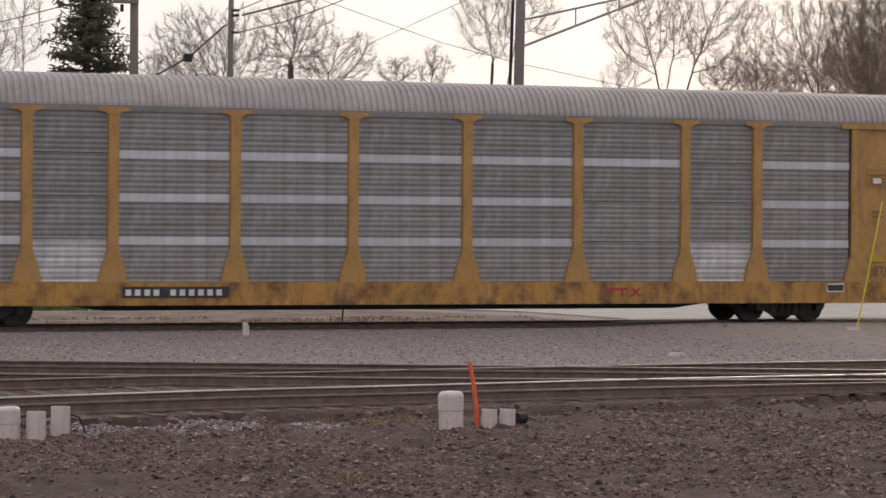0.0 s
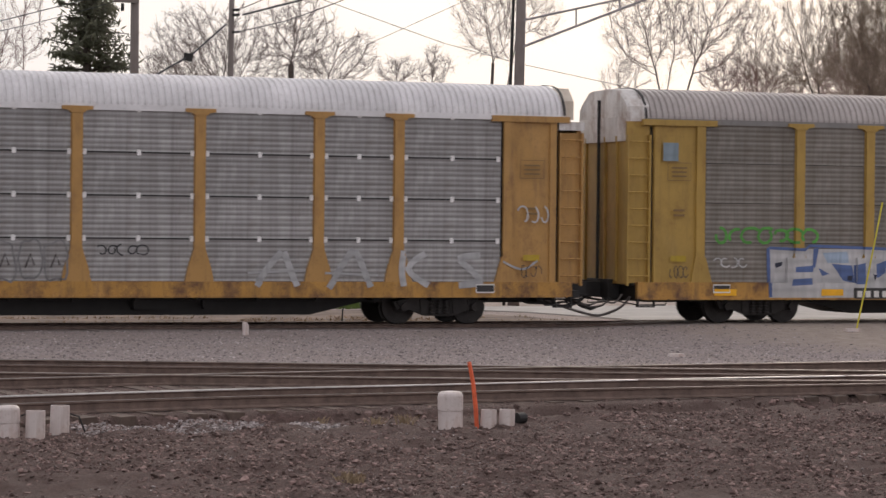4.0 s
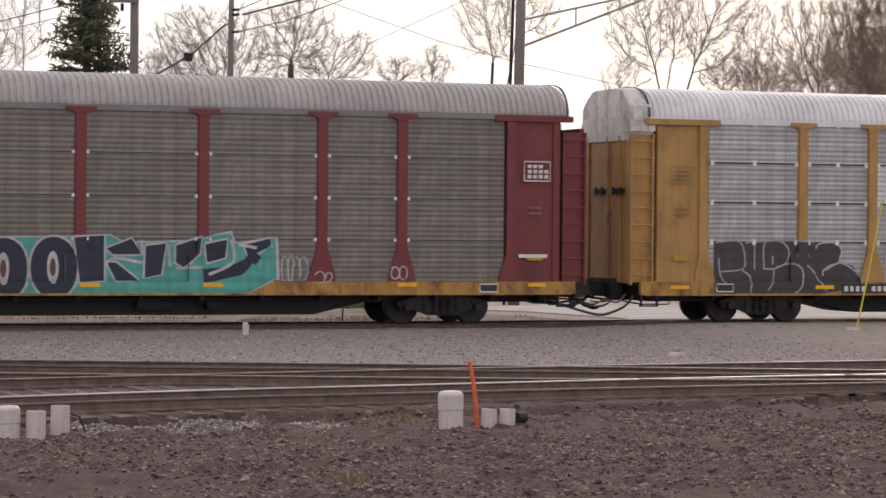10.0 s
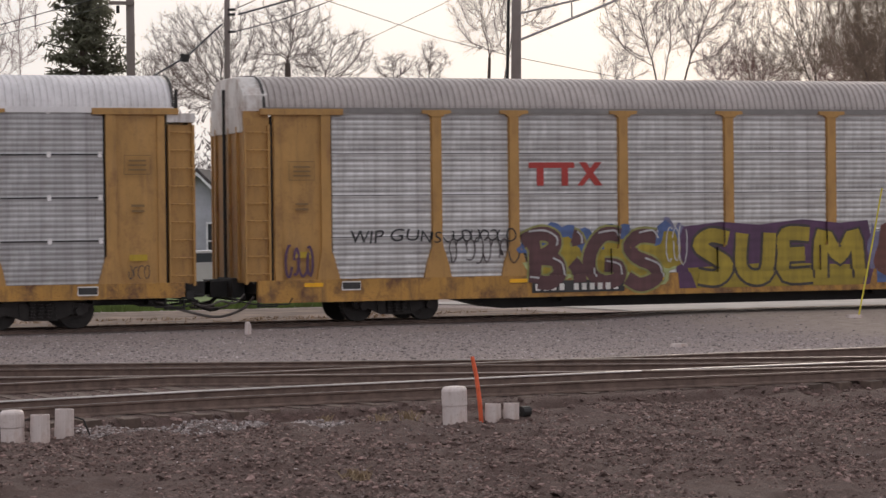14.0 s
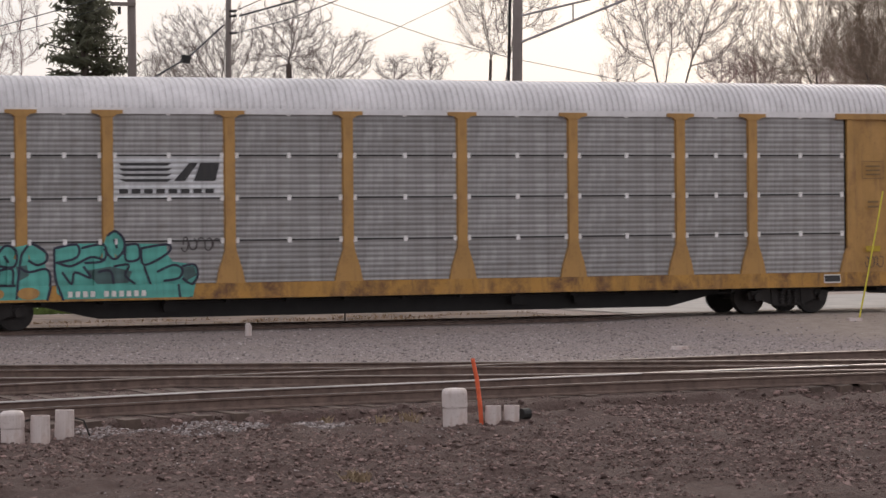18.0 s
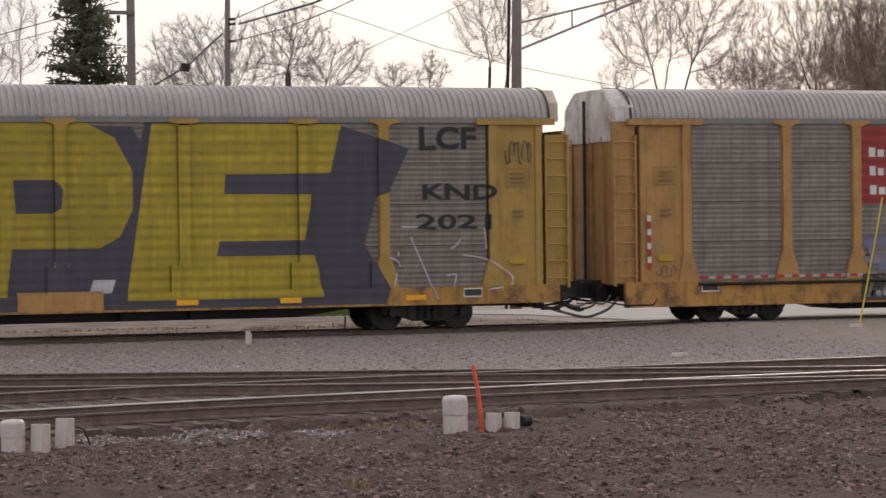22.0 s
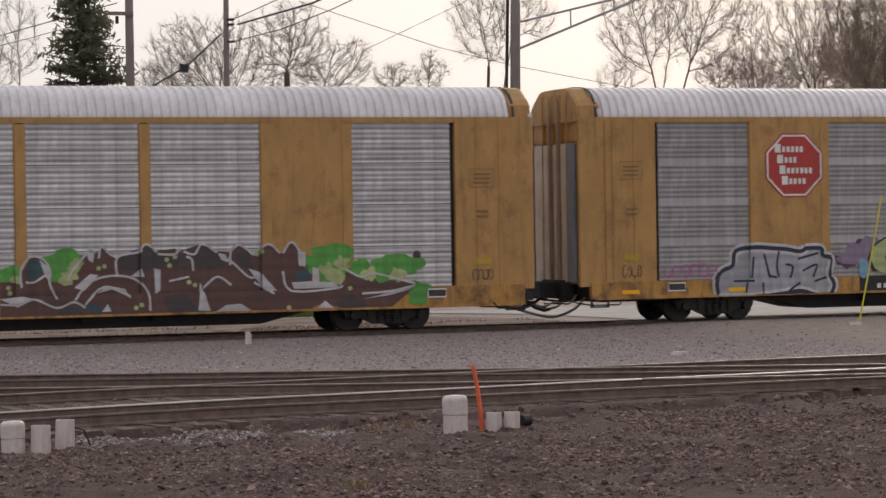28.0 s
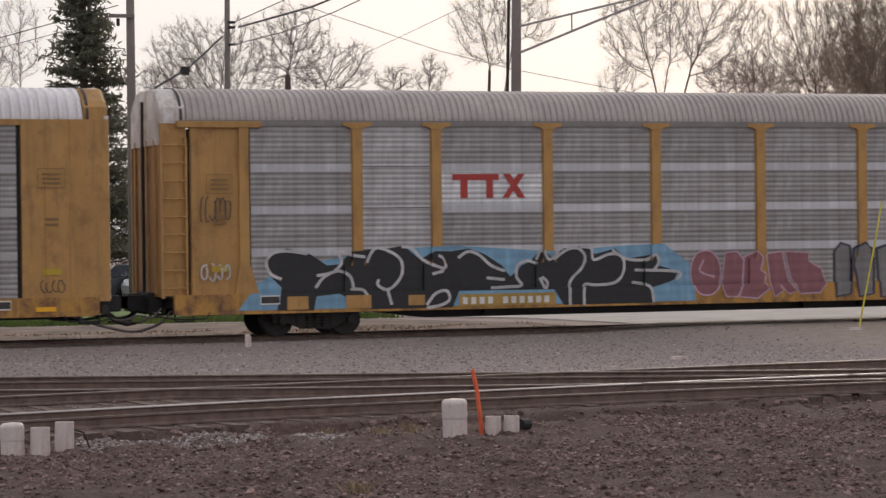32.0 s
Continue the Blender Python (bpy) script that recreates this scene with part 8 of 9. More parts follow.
    strokes(c[6], [[(-11.35, 0.7), (-11.43, 1.21), (-11.37, 1.66), (-11.07, 1.89), (-10.8, 1.85), (-10.75, 1.66), (-10.84, 1.4), (-11.08, 1.31)],
                 [(-11.13, 1.73), (-11.13, 1.34)],
                 [(-10.75, 1.85), (-10.73, 1.46), (-10.78, 1.21), (-10.68, 0.71)],
                 [(-10.64, 1.89), (-10.47, 1.85), (-10.46, 1.2), (-10.13, 1.13), (-9.86, 1.06)],
                 [(-10.15, 1.88), (-10.19, 1.2)],
                 [(-10.15, 1.85), (-9.71, 1.87), (-9.41, 1.64), (-9.39, 1.32), (-9.42, 0.8)],
                 [(-9.94, 1.19), (-9.94, 1.56), (-9.72, 1.52), (-9.65, 1.25), (-9.86, 1.13)],
                 [(-9.41, 1.71), (-9.23, 1.89), (-9.03, 1.81), (-9, 1.57), (-9.1, 1.42), (-9.37, 1.45)],
                 [(-9.42, 1.34), (-9.1, 1.38), (-9.1, 1.05)],
                 [(-9.26, 1.68), (-9.18, 1.52)]], 0.055, S_NAVY, 0.012, "navy outline")
    strokes(c[6], [[(-8.89, 1.7), (-8.68, 1.93), (-8.36, 1.75), (-8.33, 1.56), (-8.54, 1.46), (-8.75, 1.57)],
                 [(-8.96, 1.44), (-8.75, 1.31), (-8.34, 1.37), (-8.25, 1.1), (-8.34, 0.67)],
                 [(-8.89, 1.7), (-8.96, 1.31), (-9.01, 0.72)],
                 [(-11.38, 1.02), (-10.4, 1.02), (-9.03, 1.02)],
                 [(-8.16, 1.82), (-7.66, 1.9), (-7.66, 1.62), (-8.13, 1.5)],
                 [(-8.16, 1.82), (-8.14, 1.17), (-7.98, 0.67)],
                 [(-8.08, 1.5), (-7.78, 1.43), (-7.35, 1.62), (-7.07, 1.55)],
                 [(-7.56, 1.82), (-7.07, 1.89), (-7.07, 1.55), (-7.49, 1.49)],
                 [(-7.99, 1.3), (-7.78, 1.03), (-7.71, 1.29), (-7.36, 1.16), (-7.52, 1.42)],
                 [(-7, 2.08), (-6.81, 2.19), (-6.61, 2.01), (-6.62, 1.74), (-6.86, 1.57), (-7.07, 1.81)]], 0.055, S_NAVY, 0.012, "navy outline")
    strokes(c[6], [[(-6.57, 1.87), (-6.29, 1.88), (-6.27, 1.57), (-6.56, 1.54), (-6.57, 1.86)],
                 [(-6.22, 1.8), (-5.61, 1.88), (-5.61, 1.69), (-6.15, 1.43), (-6.22, 1.8)],
                 [(-6.86, 1.41), (-6.5, 1.44), (-6.58, 1.21), (-6.36, 1.01)],
                 [(-7.21, 1.29), (-6.93, 1.31), (-6.86, 1.02)],
                 [(-5.86, 1.27), (-5.5, 1.42), (-5.29, 1.33), (-5.36, 1.13), (-5.72, 1.07)],
                 [(-5.29, 1.39), (-5, 1.42), (-4.93, 1.19), (-5.07, 0.99), (-5.29, 1.13)],
                 [(-6.15, 1.4), (-6.01, 1)],
                 [(-6.85, 2.01), (-6.76, 1.81)],
                 [(-5.39, 1), (-5.33, 0.66), (-5.07, 0.7)]], 0.055, S_NAVY, 0.012, "navy outline")
    laid(c[6], "bare_sill", [rounded(-10.02, 0.84, 0.24, 0.14, 2.2), rounded(-9.45, 0.84, 0.16, 0.11, 2.2), rounded(-8.75, 0.84, 0.24, 0.13, 2.2)], YELLOW, 0.014, "bare yellow patch of the sill")
    car_number(c[6], -7.95, -6.0, 0.72, 0.9, None)
    scribble(c[6], -5.3, -4.4, 1.7, 2.05, 5, S_SOOT, 0.03, 129)
    scribble(c[6], -12.6, -11.9, 2.1, 2.5, 4, S_SOOT, 0.03, 130)
    # 8
    pee = [(-11.17, 0.93), (-10.55, 4.78), (-7.2, 4.78), (-6.55, 4.45), (-6.15, 3.7), (-6.15, 2.85), (-6.45, 2.25), (-6.9, 2.0), (-8.85, 2.0), (-8.98, 0.95)]
    hole = [(-8.8, 2.78), (-8.85, 3.52), (-7.95, 3.52), (-7.76, 3.3), (-7.8, 2.9), (-8.0, 2.78)]
    oh, eye = rounded(-3.95, 2.77, 2.06, 2.0, 2.3), rounded(-3.97, 2.63, 0.67, 0.88, 2.5)
    ee = [(2.84, 0.82), (3.45, 4.76), (7.87, 4.76), (7.6, 3.64), (5.13, 3.62), (5.1, 3.18), (7.15, 3.16), (6.95, 2.12), (4.98, 2.12), (4.91, 1.78), (7.2, 1.78), (7.4, 0.82)]
    moved = lambda p, dx, dz=0.0: [(x + dx, z + dz) for x, z in p]
    laid(c[7], "graffiti", [[(-11.5, 0.62), (-10.9, 4.8), (-10.4, 4.8), (-8.8, 0.62)], [(-9.0, 0.62), (-9.0, 2.1), (-6.6, 2.2), (-5.9, 3.2), (-6.3, 4.7), (-5.2, 4.5), (-5.2, 1.2), (-4.4, 0.62)],
                              [(-6.2, 4.6), (-5.4, 4.78), (-2.4, 4.78), (-1.2, 4.3), (-1.4, 0.62), (-5.4, 0.62)], [(-2.6, 0.62), (-1.6, 4.8), (3.0, 4.7), (3.7, 3.5), (3.0, 0.62)],
                              [(2.3, 0.62), (3.3, 4.8), (4.2, 4.8), (4.2, 0.62)], [(3.6, 0.62), (3.6, 4.0), (7.7, 4.78), (9.5, 4.2), (9.0, 3.2), (8.7, 3.1), (8.4, 2.0), (9.0, 1.0), (8.9, 0.62)]], S_SHADE, 0.003, "charcoal drop shadow of the letters")
    for k, poly in enumerate((pee, oh, moved(pee, 9.16), ee)):
        laid(c[7], "letter_%s" % "pope"[k], [poly], S_YELLOW, 0.007 + 0.001 * k, "huge yellow painted letter")
    laid(c[7], "graffiti", [hole, eye, moved(hole, 9.2)], S_SHADE, 0.012)
    laid(c[7], "graffiti", [[(-6.5, 0.95), (-6.1, 1.5), (-5.7, 0.95)], [(2.0, 1.0), (2.1, 1.3), (2.6, 1.3), (2.5, 1.0)]], S_WHITE, 0.013)
    laid(c[7], "graffiti", [[(-8.1, 1.0), (-8.0, 1.2), (-7.2, 1.22), (-7.1, 1.05)]], S_RED, 0.013)
    laid(c[7], "bare_sill", [rect(0.4, 2.3, 0.62, 1.05), rect(-8.1, -6.8, 0.62, 0.98)], YELLOW, 0.014)
    words(c[7], "LCF", 9.78, 11.13, 4.18, 4.68, S_BLACK, 0.03, 0.01, 0.0, 0.03)
    words(c[7], "KND", 9.83, 11.62, 3.02, 3.36, S_BLACK, 0.03, 0.01, 0.0, 0.03)
    words(c[7], "2021", 9.68, 11.47, 2.34, 2.66, S_BLACK, 0.02, 0.01, 0.0, 0.06)
    strokes(c[7], [[(9.52, 2.15), (9.75, 1.63), (10.15, 0.71)],
                 [(10.79, 1.72), (11.35, 1.63), (11.8, 1.36), (12, 1.2), (11.97, 1)],
                 [(10.49, 1.88), (10.6, 1.93), (10.74, 2.09)],
                 [(9.3, 2.39), (9.69, 2.39)],
                 [(11.33, 2.34), (11.38, 1.87)],
                 [(8.97, 1.69), (9.13, 1.64), (9.26, 1.48)],
                 [(9.15, 1.33), (9.09, 1.02)],
                 [(10.4, 1.25), (10.62, 1.27), (10.56, 0.99)],
                 [(11.43, 0.92), (11.77, 0.96)],
                 [(9.21, 1.82), (9.21, 1.72)]], 0.035, S_WHITE, 0.016, "thin white scratch")
    scribble(c[7], 11.85, 12.5, 3.8, 4.4, 6, S_SOOT, 0.03, 141)
    car_number(c[7], -6.65, -3.9, 0.66, 0.86, None)
    reflectors(c[7], (-11.9, -8.8, 4.2, 6.6, 9.6), 0.7, 0.5, 0.12)
    # 9
    laid(c[8], "name_board", [rect(-6.82, -4.28, 2.82, 4.74)], RED_BOARD, 0.004, "red name board")
    laid(c[8], "name_bar", [rect(-6.6 + 0.24 * k, -6.42 + 0.24 * k, 3.98, 4.16 + (0.05 if k == 0 else 0)) for k in range(9)] + [rect(-6.58 + 0.225 * k, -6.42 + 0.225 * k, 3.52, 3.7 + (0.05 if k == 0 else 0)) for k in range(7)]
         + [rect(-6.58 + 0.245 * k, -6.4 + 0.245 * k, 3.05, 3.23 + (0.05 if k == 0 else 0)) for k in range(7)], OFFWHITE, 0.01)
    for x in range(4):
        laid(c[8], "warning_stripe", [rect(-12.64, -12.54, 1.3 + 0.33 * x, 1.46 + 0.33 * x), rect(12.68, 12.79, 1.15 + 0.36 * x, 1.32 + 0.36 * x)], LOGORED, 0.02, "red stripe")
        laid(c[8], "warning_stripe", [rect(-12.64, -12.54, 1.46 + 0.33 * x, 1.6 + 0.33 * x), rect(12.68, 12.79, 1.32 + 0.36 * x, 1.48 + 0.36 * x)], OFFWHITE, 0.02, "white stripe")
    for x in [-11.2 + 0.4 * k for k in range(57)]:
        laid(c[8], "warning_stripe", [rect(x, x + 0.2, 1.05, 1.12)], LOGORED, 0.014)
        laid(c[8], "warning_stripe", [rect(x + 0.2, x + 0.4, 1.05, 1.12)], STRIPEWHITE, 0.014)
    solid("side_pipe", lambda bm: tube(bm, [(-11.3, -0.13, 0.93), (11.3, -0.13, 0.93)], 0.04, 8), STEEL, c[8], "grey brown pipe along the sill")
    for x0, x1, s in ((-6.9, -2.1, 151), (-0.6, 4.7, 155)):
        rnd = random.Random(s)
        for q in range(16):
            x, z = rnd.uniform(x0, x1 - 0.5), rnd.uniform(1.14, 1.9)
            laid(c[8], "graffiti", [rounded(x + 0.3, z, rnd.uniform(0.25, 0.7), rnd.uniform(0.07, 0.2), 3.5, 0.5, s + q)], S_LILAC if q % 3 else S_HAZE, 0.003 + 0.0006 * q, "faded lilac graffiti")
        for q in range(3):
            x = x0 + 0.7 + 1.5 * q
            laid(c[8], "graffiti", ribbon([(x - 0.4, 1.2), (x - 0.35, 1.95), (x + 0.35, 1.98), (x + 0.4, 1.25)], 0.16), S_LILAC, 0.014, "faded lilac letter")
        laid(c[8], "graffiti", [[(x0, 0.44), (x0 + 0.05, 1.1), (x1 - 1.5, 1.12), (x1 - 0.6, 1.02), (x1 - 0.1, 1.1), (x1, 0.72), (x1 - 0.3, 0.46)]], S_SOOT, 0.02, "black foot of the graffiti")
        for q in range(15):
            x = x0 + 0.2 + 0.3 * q
            laid(c[8], "graffiti", ribbon([(x, rnd.uniform(0.5, 0.7)), (x + rnd.uniform(-0.1, 0.25), 0.85), (x + rnd.uniform(-0.2, 0.3), rnd.uniform(0.95, 1.12))], rnd.uniform(0.03, 0.11)), S_ASH if q % 2 else S_MOSS, 0.024 + 0.0004 * q, "pale stroke on the black")
    car_number(c[8], -6.77, -4.4, 0.54, 0.72, None, S_GREY)
    scribble(c[8], 9.4, 10.8, 1.1, 1.95, 5, S_LILAC, 0.035, 158)
    laid(c[8], "operator_mark", [rect(4.9, 5.48, 0.73, 0.79), rect(5.01, 5.08, 0.58, 0.73), rect(5.3, 5.37, 0.58, 0.73), [(5.52, 0.58), (5.6, 0.58), (5.85, 0.79), (5.76, 0.79)], [(5.54, 0.79), (5.62, 0.79), (5.84, 0.58), (5.76, 0.58)]], LOGORED, 0.01, "worn red operator mark")
    # 10
    laid(c[9], "logo", ribbon([(-8.42, 3.3), (-8.55, 3.3), (-8.55, 3.9), (-8.42, 3.9)], 0.06) + ribbon([(-7.15, 3.3), (-7.02, 3.3), (-7.02, 3.9), (-7.15, 3.9)], 0.06)
         + [rect(-8.28 + 0.36 * k, -8.0 + 0.36 * k, 3.46, 3.76) for k in range(3)] + [rounded(x, 3.2, 0.045, 0.04, 2, n=8) for x in (-8.3, -8.18, -7.4, -7.28)], BLACKPAINT, 0.008, "black logo shapes")
    laid(c[9], "graffiti", [rounded(x, z, rx, 0.3, 2, 0.8, 160 + k) for k, (x, z, rx) in enumerate(((-11.5, 0.95, 0.4), (-9.3, 1.6, 0.4), (-7.6, 1.75, 0.8), (-7.2, 1.5, 0.6), (-5.7, 1.45, 0.4), (-5.3, 1.2, 0.3)))], S_RED, 0.003, "red splashes behind script")
    script = (
        [(-11.24, 1.46), (-10.81, 1.32), (-10.2, 1.43), (-9.62, 1.71), (-9.36, 2.04), (-9.62, 2.21), (-9.92, 1.91), (-10.17, 1.35), (-10.47, 0.91), (-10.93, 0.68), (-11.27, 0.77), (-11.21, 0.99), (-10.75, 1.04), (-10.04, 0.85), (-9.28, 0.71), (-8.79, 0.79)],
        [(-9.08, 1.1), (-9.14, 0.91), (-9.29, 0.8), (-9.48, 0.8), (-9.63, 0.92), (-9.69, 1.1), (-9.63, 1.29), (-9.48, 1.4), (-9.29, 1.4), (-9.14, 1.28), (-9.08, 1.09)],
        [(-8.48, 2.07), (-8.58, 1.67), (-8.7, 1.17), (-8.79, 0.7)],
        [(-8.55, 1.13), (-8.19, 1.44), (-7.93, 1.36), (-8.09, 1.16), (-8.35, 1.1), (-8.03, 0.84), (-7.66, 0.81)],
        [(-7.69, 1.07), (-7.26, 1.19), (-7.11, 1.44), (-7.41, 1.56), (-7.72, 1.3), (-7.72, 0.93), (-7.38, 0.77), (-6.99, 0.96)],
        [(-6.65, 1.56), (-6.8, 1.13), (-6.71, 0.81), (-6.4, 0.81), (-6.19, 1.07)],
        [(-6.1, 1.57), (-6.16, 1.1), (-6.25, 0.67)],
        [(-6.31, 0.7), (-5.98, 0.76), (-5.46, 0.93)],
        [(-8.65, 0.41), (-7.81, 0.59), (-6.89, 0.67), (-5.98, 0.7)])
    for k, path in enumerate(script):
        w = (0.3, 0.27, 0.36, 0.24, 0.25, 0.27, 0.3, 0.24, 0.22)[k]
        path = [(x, z) for x, _, z in smooth_line([(x, 0, z) for x, z in path])]
        laid(c[9], "graffiti", ribbon(path, w + 0.15), S_WHITE, 0.006 + 0.0004 * k, "white outline of the script")
        laid(c[9], "graffiti", ribbon(path, w), S_SHADE, 0.022 + 0.0004 * k, "charcoal script stroke")
    car_number(c[9], -5.71, -3.42, 0.62, 0.84)
    scribble(c[9], -12.25, -11.65, 1.4, 2.1, 3, S_WHITE, 0.05, 163, 0.01)
    laid(c[9], "graffiti", [rounded(x, z, 0.3 + 0.1 * (k % 3), 0.22 + 0.05 * (k % 2), 2, 0.7, 170 + k) for k, (x, z) in enumerate([(1.16, 1.44), (2.22, 1.54), (2.39, 1.76), (8.18, 1.61), (8.38, 1.41), (8.52, 1.73), (9.19, 1.46), (9.88, 1.44), (10.15, 1.5), (10.55, 0.84)])], S_GREEN, 0.002, "green splash")
    laid(c[9], "graffiti", [rounded(x + 0.2, z - 0.15, 0.2, 0.16, 2, 0.7, 190 + k) for k, (x, z) in enumerate([(1.16, 1.44), (2.22, 1.54), (2.39, 1.76), (8.18, 1.61), (8.38, 1.41), (8.52, 1.73), (9.19, 1.46), (9.88, 1.44)])], S_LIME, 0.0035, "lime splash")
    laid(c[9], "graffiti", [[(0.91, 1.32), (1.16, 1.32), (1.38, 1.25), (1.41, 1.56), (1.6, 1.86), (1.85, 1.83), (2.04, 1.61), (2.03, 1.3), (2.4, 1.29), (2.47, 1.56), (2.73, 1.84), (2.86, 1.99), (3.07, 1.92), (3.17, 2.07), (3.52, 1.83), (4, 1.92), (4.17, 2.1), (4.38, 1.93), (4.83, 1.99), (4.94, 1.92), (5.46, 2.09), (5.81, 1.91), (6.13, 1.88), (6.33, 2.05), (6.66, 1.83), (6.99, 2.05), (7.32, 1.84), (7.52, 2.09), (7.72, 1.87), (7.95, 1.55), (8.24, 1.16), (8.65, 1.08), (8.81, 1.43), (9.19, 1.26), (9.53, 1.32), (10.01, 1.25), (10.49, 1.1), (10.42, 0.95), (9.86, 0.53), (8.1, 0.64), (7.83, 0.48), (4.68, 0.5), (0.9, 0.56)]], S_CHESTNUT, 0.004, "brown and white wildstyle graffiti")
    laid(c[9], "graffiti", [[(3.55, 1.81), (4.13, 2.05), (4.7, 1.8), (5.09, 1.86), (5.21, 1.48), (4.7, 1.61), (4.05, 1.53), (3.57, 1.54)],
                 [(5.15, 1.83), (5.46, 2.05), (5.8, 1.87), (6, 1.59), (5.6, 1.49), (5.28, 1.58)],
                 [(6.2, 1.84), (6.53, 1.88), (6.65, 1.45), (6.32, 1.58)],
                 [(2.14, 0.57), (2.3, 0.77), (2.62, 0.72), (2.74, 0.56)],
                 [(4.49, 0.93), (5.07, 0.97), (5.26, 0.65), (4.68, 0.53)],
                 [(8.5, 0.63), (8.91, 0.88), (9.32, 0.61), (9.04, 0.46)]], S_SOOT, 0.007, "dark brown shading")
    laid(c[9], "graffiti", [[(1.48, 1.68), (1.6, 1.78), (1.85, 1.77), (1.84, 1.42), (1.53, 1.37)],
                 [(2.77, 0.66), (2.9, 0.81), (3.15, 0.71), (3.12, 0.58)],
                 [(5.13, 0.57), (5.33, 0.72), (5.52, 0.58)],
                 [(7.58, 1.36), (7.91, 1.48), (7.95, 1.27), (7.64, 1.19)],
                 [(6.58, 1.19), (6.78, 1.32), (7.04, 0.99)]], S_NAVYTEAL, 0.009, "dark teal patch")
    laid(c[9], "graffiti", [[(2.82, 1.96), (3.02, 1.93), (2.98, 1.71), (2.89, 1.75)],
                 [(2.55, 1.16), (2.91, 1.46), (3.1, 1.43), (2.78, 1.09)],
                 [(3.82, 1.38), (4.06, 1.56), (4.12, 1.37)],
                 [(4.34, 1.56), (4.5, 1.52), (4.49, 1.05), (4.37, 0.99)],
                 [(5.84, 1.87), (6, 1.82), (6.06, 1.65), (5.89, 1.72)],
                 [(7.67, 1.87), (7.85, 1.85), (7.85, 1.52), (7.69, 1.55)],
                 [(8.01, 1.52), (8.15, 1.48), (8.18, 1.18), (8, 1.16)],
                 [(6.52, 1.51), (6.78, 1.42), (7.17, 0.99), (6.91, 0.99)],
                 [(5.4, 1.22), (5.33, 0.59), (5.61, 0.58), (5.49, 0.96)],
                 [(5.72, 0.55), (5.98, 0.7), (6.31, 0.72), (6.57, 0.56)],
                 [(7.51, 1.17), (7.98, 1.19), (8.51, 1.15), (8.65, 1.04), (7.57, 1.02)],
                 [(0.91, 0.95), (1.4, 1), (1.65, 0.93), (1.28, 0.76)],
                 [(3.15, 0.62), (3.28, 0.79), (3.36, 0.62)],
                 [(8.1, 0.58), (8.3, 0.74), (8.5, 0.57)],
                 [(9.18, 0.75), (10, 0.92), (10.45, 0.98), (9.87, 0.83)],
                 [(3.05, 1.02), (3.29, 1.2), (3.69, 1.11), (3.81, 0.9), (3.41, 1.11)],
                 [(1.79, 1.8), (2.01, 1.61), (2.03, 1.3), (1.91, 1.42)]], S_WHITE, 0.012, "white shard")
    strokes(c[9], [[(2.41, 1.31), (2.51, 1.53), (2.77, 1.84), (2.89, 1.99), (3.05, 1.95)],
                 [(3.11, 1.8), (3.17, 2.06), (3.36, 1.89), (3.52, 1.81)],
                 [(3.52, 1.39), (3.52, 1.81), (4, 1.92), (4.06, 2)],
                 [(4, 1.94), (4.17, 2.1), (4.42, 1.91)],
                 [(4.44, 1.87), (4.83, 1.86), (4.9, 1.99)],
                 [(5.03, 1.92), (5.28, 1.85), (5.46, 2.08), (5.8, 1.88)],
                 [(5.84, 1.84), (6.15, 1.65), (6.52, 1.32), (6.71, 1.32)],
                 [(6.1, 1.59), (6.13, 1.93), (6.33, 2.04), (6.66, 1.8)],
                 [(6.68, 1.89), (6.99, 2.05), (7.25, 1.84)],
                 [(7.32, 1.84), (7.52, 2.09), (7.72, 1.85), (7.78, 1.55)],
                 [(1.38, 1.19), (1.36, 1.56), (1.57, 1.85), (1.85, 1.82), (2.03, 1.54), (2, 1.3), (2.15, 0.92)]], 0.05, S_WHITE, 0.02, "thin white line")
    strokes(c[9], [[(1.47, 1.31), (1.66, 1.3), (1.91, 1.45)],
                 [(0.91, 0.83), (1.28, 0.82), (1.65, 0.93), (2.14, 0.73), (2.52, 0.85), (2.77, 0.72)],
                 [(2.55, 0.89), (2.91, 1.28), (3.42, 1.41), (3.92, 1.32), (4.2, 1), (4.23, 0.62)],
                 [(2.77, 0.78), (3.22, 1.17), (3.79, 0.94)],
                 [(4.37, 1.49), (4.43, 1.05)],
                 [(5.09, 1.8), (5.22, 1.73), (5.24, 1.48)],
                 [(4.69, 1.26), (5.15, 1.35)],
                 [(5.47, 1.09), (5.8, 1.34), (6.12, 1.14)],
                 [(6.65, 1.19), (7.1, 0.93)],
                 [(7.31, 1.43), (7.5, 0.98), (8.58, 1.02), (8.71, 1.08)],
                 [(8.81, 1.43), (9.19, 1.26), (9.53, 1.33), (10.49, 1.08)],
                 [(9.18, 0.88), (9.87, 0.92), (10.49, 1.04)]], 0.05, S_WHITE, 0.02, "thin white line")
    laid(c[9], "graffiti", [rounded(x, z, 0.055, 0.055, 2, n=8) for x, z in [(1.1, 1.19), (1.13, 1.07), (3.1, 1.58), (3.23, 1.62), (4.64, 1.74), (4.7, 1.61), (4.83, 1.8), (5.14, 1.23), (5.27, 1.16), (6.72, 1.83), (6.82, 1.89), (3.91, 0.69), (4.04, 0.75), (7.43, 0.6), (8.89, 1.01)]], S_LIME, 0.03, "lime dot")
    laid(c[9], "graffiti", [rounded(10.55, 1.72, 0.1, 0.12, 2, n=10)], S_SOOT, 0.006, "black dot")
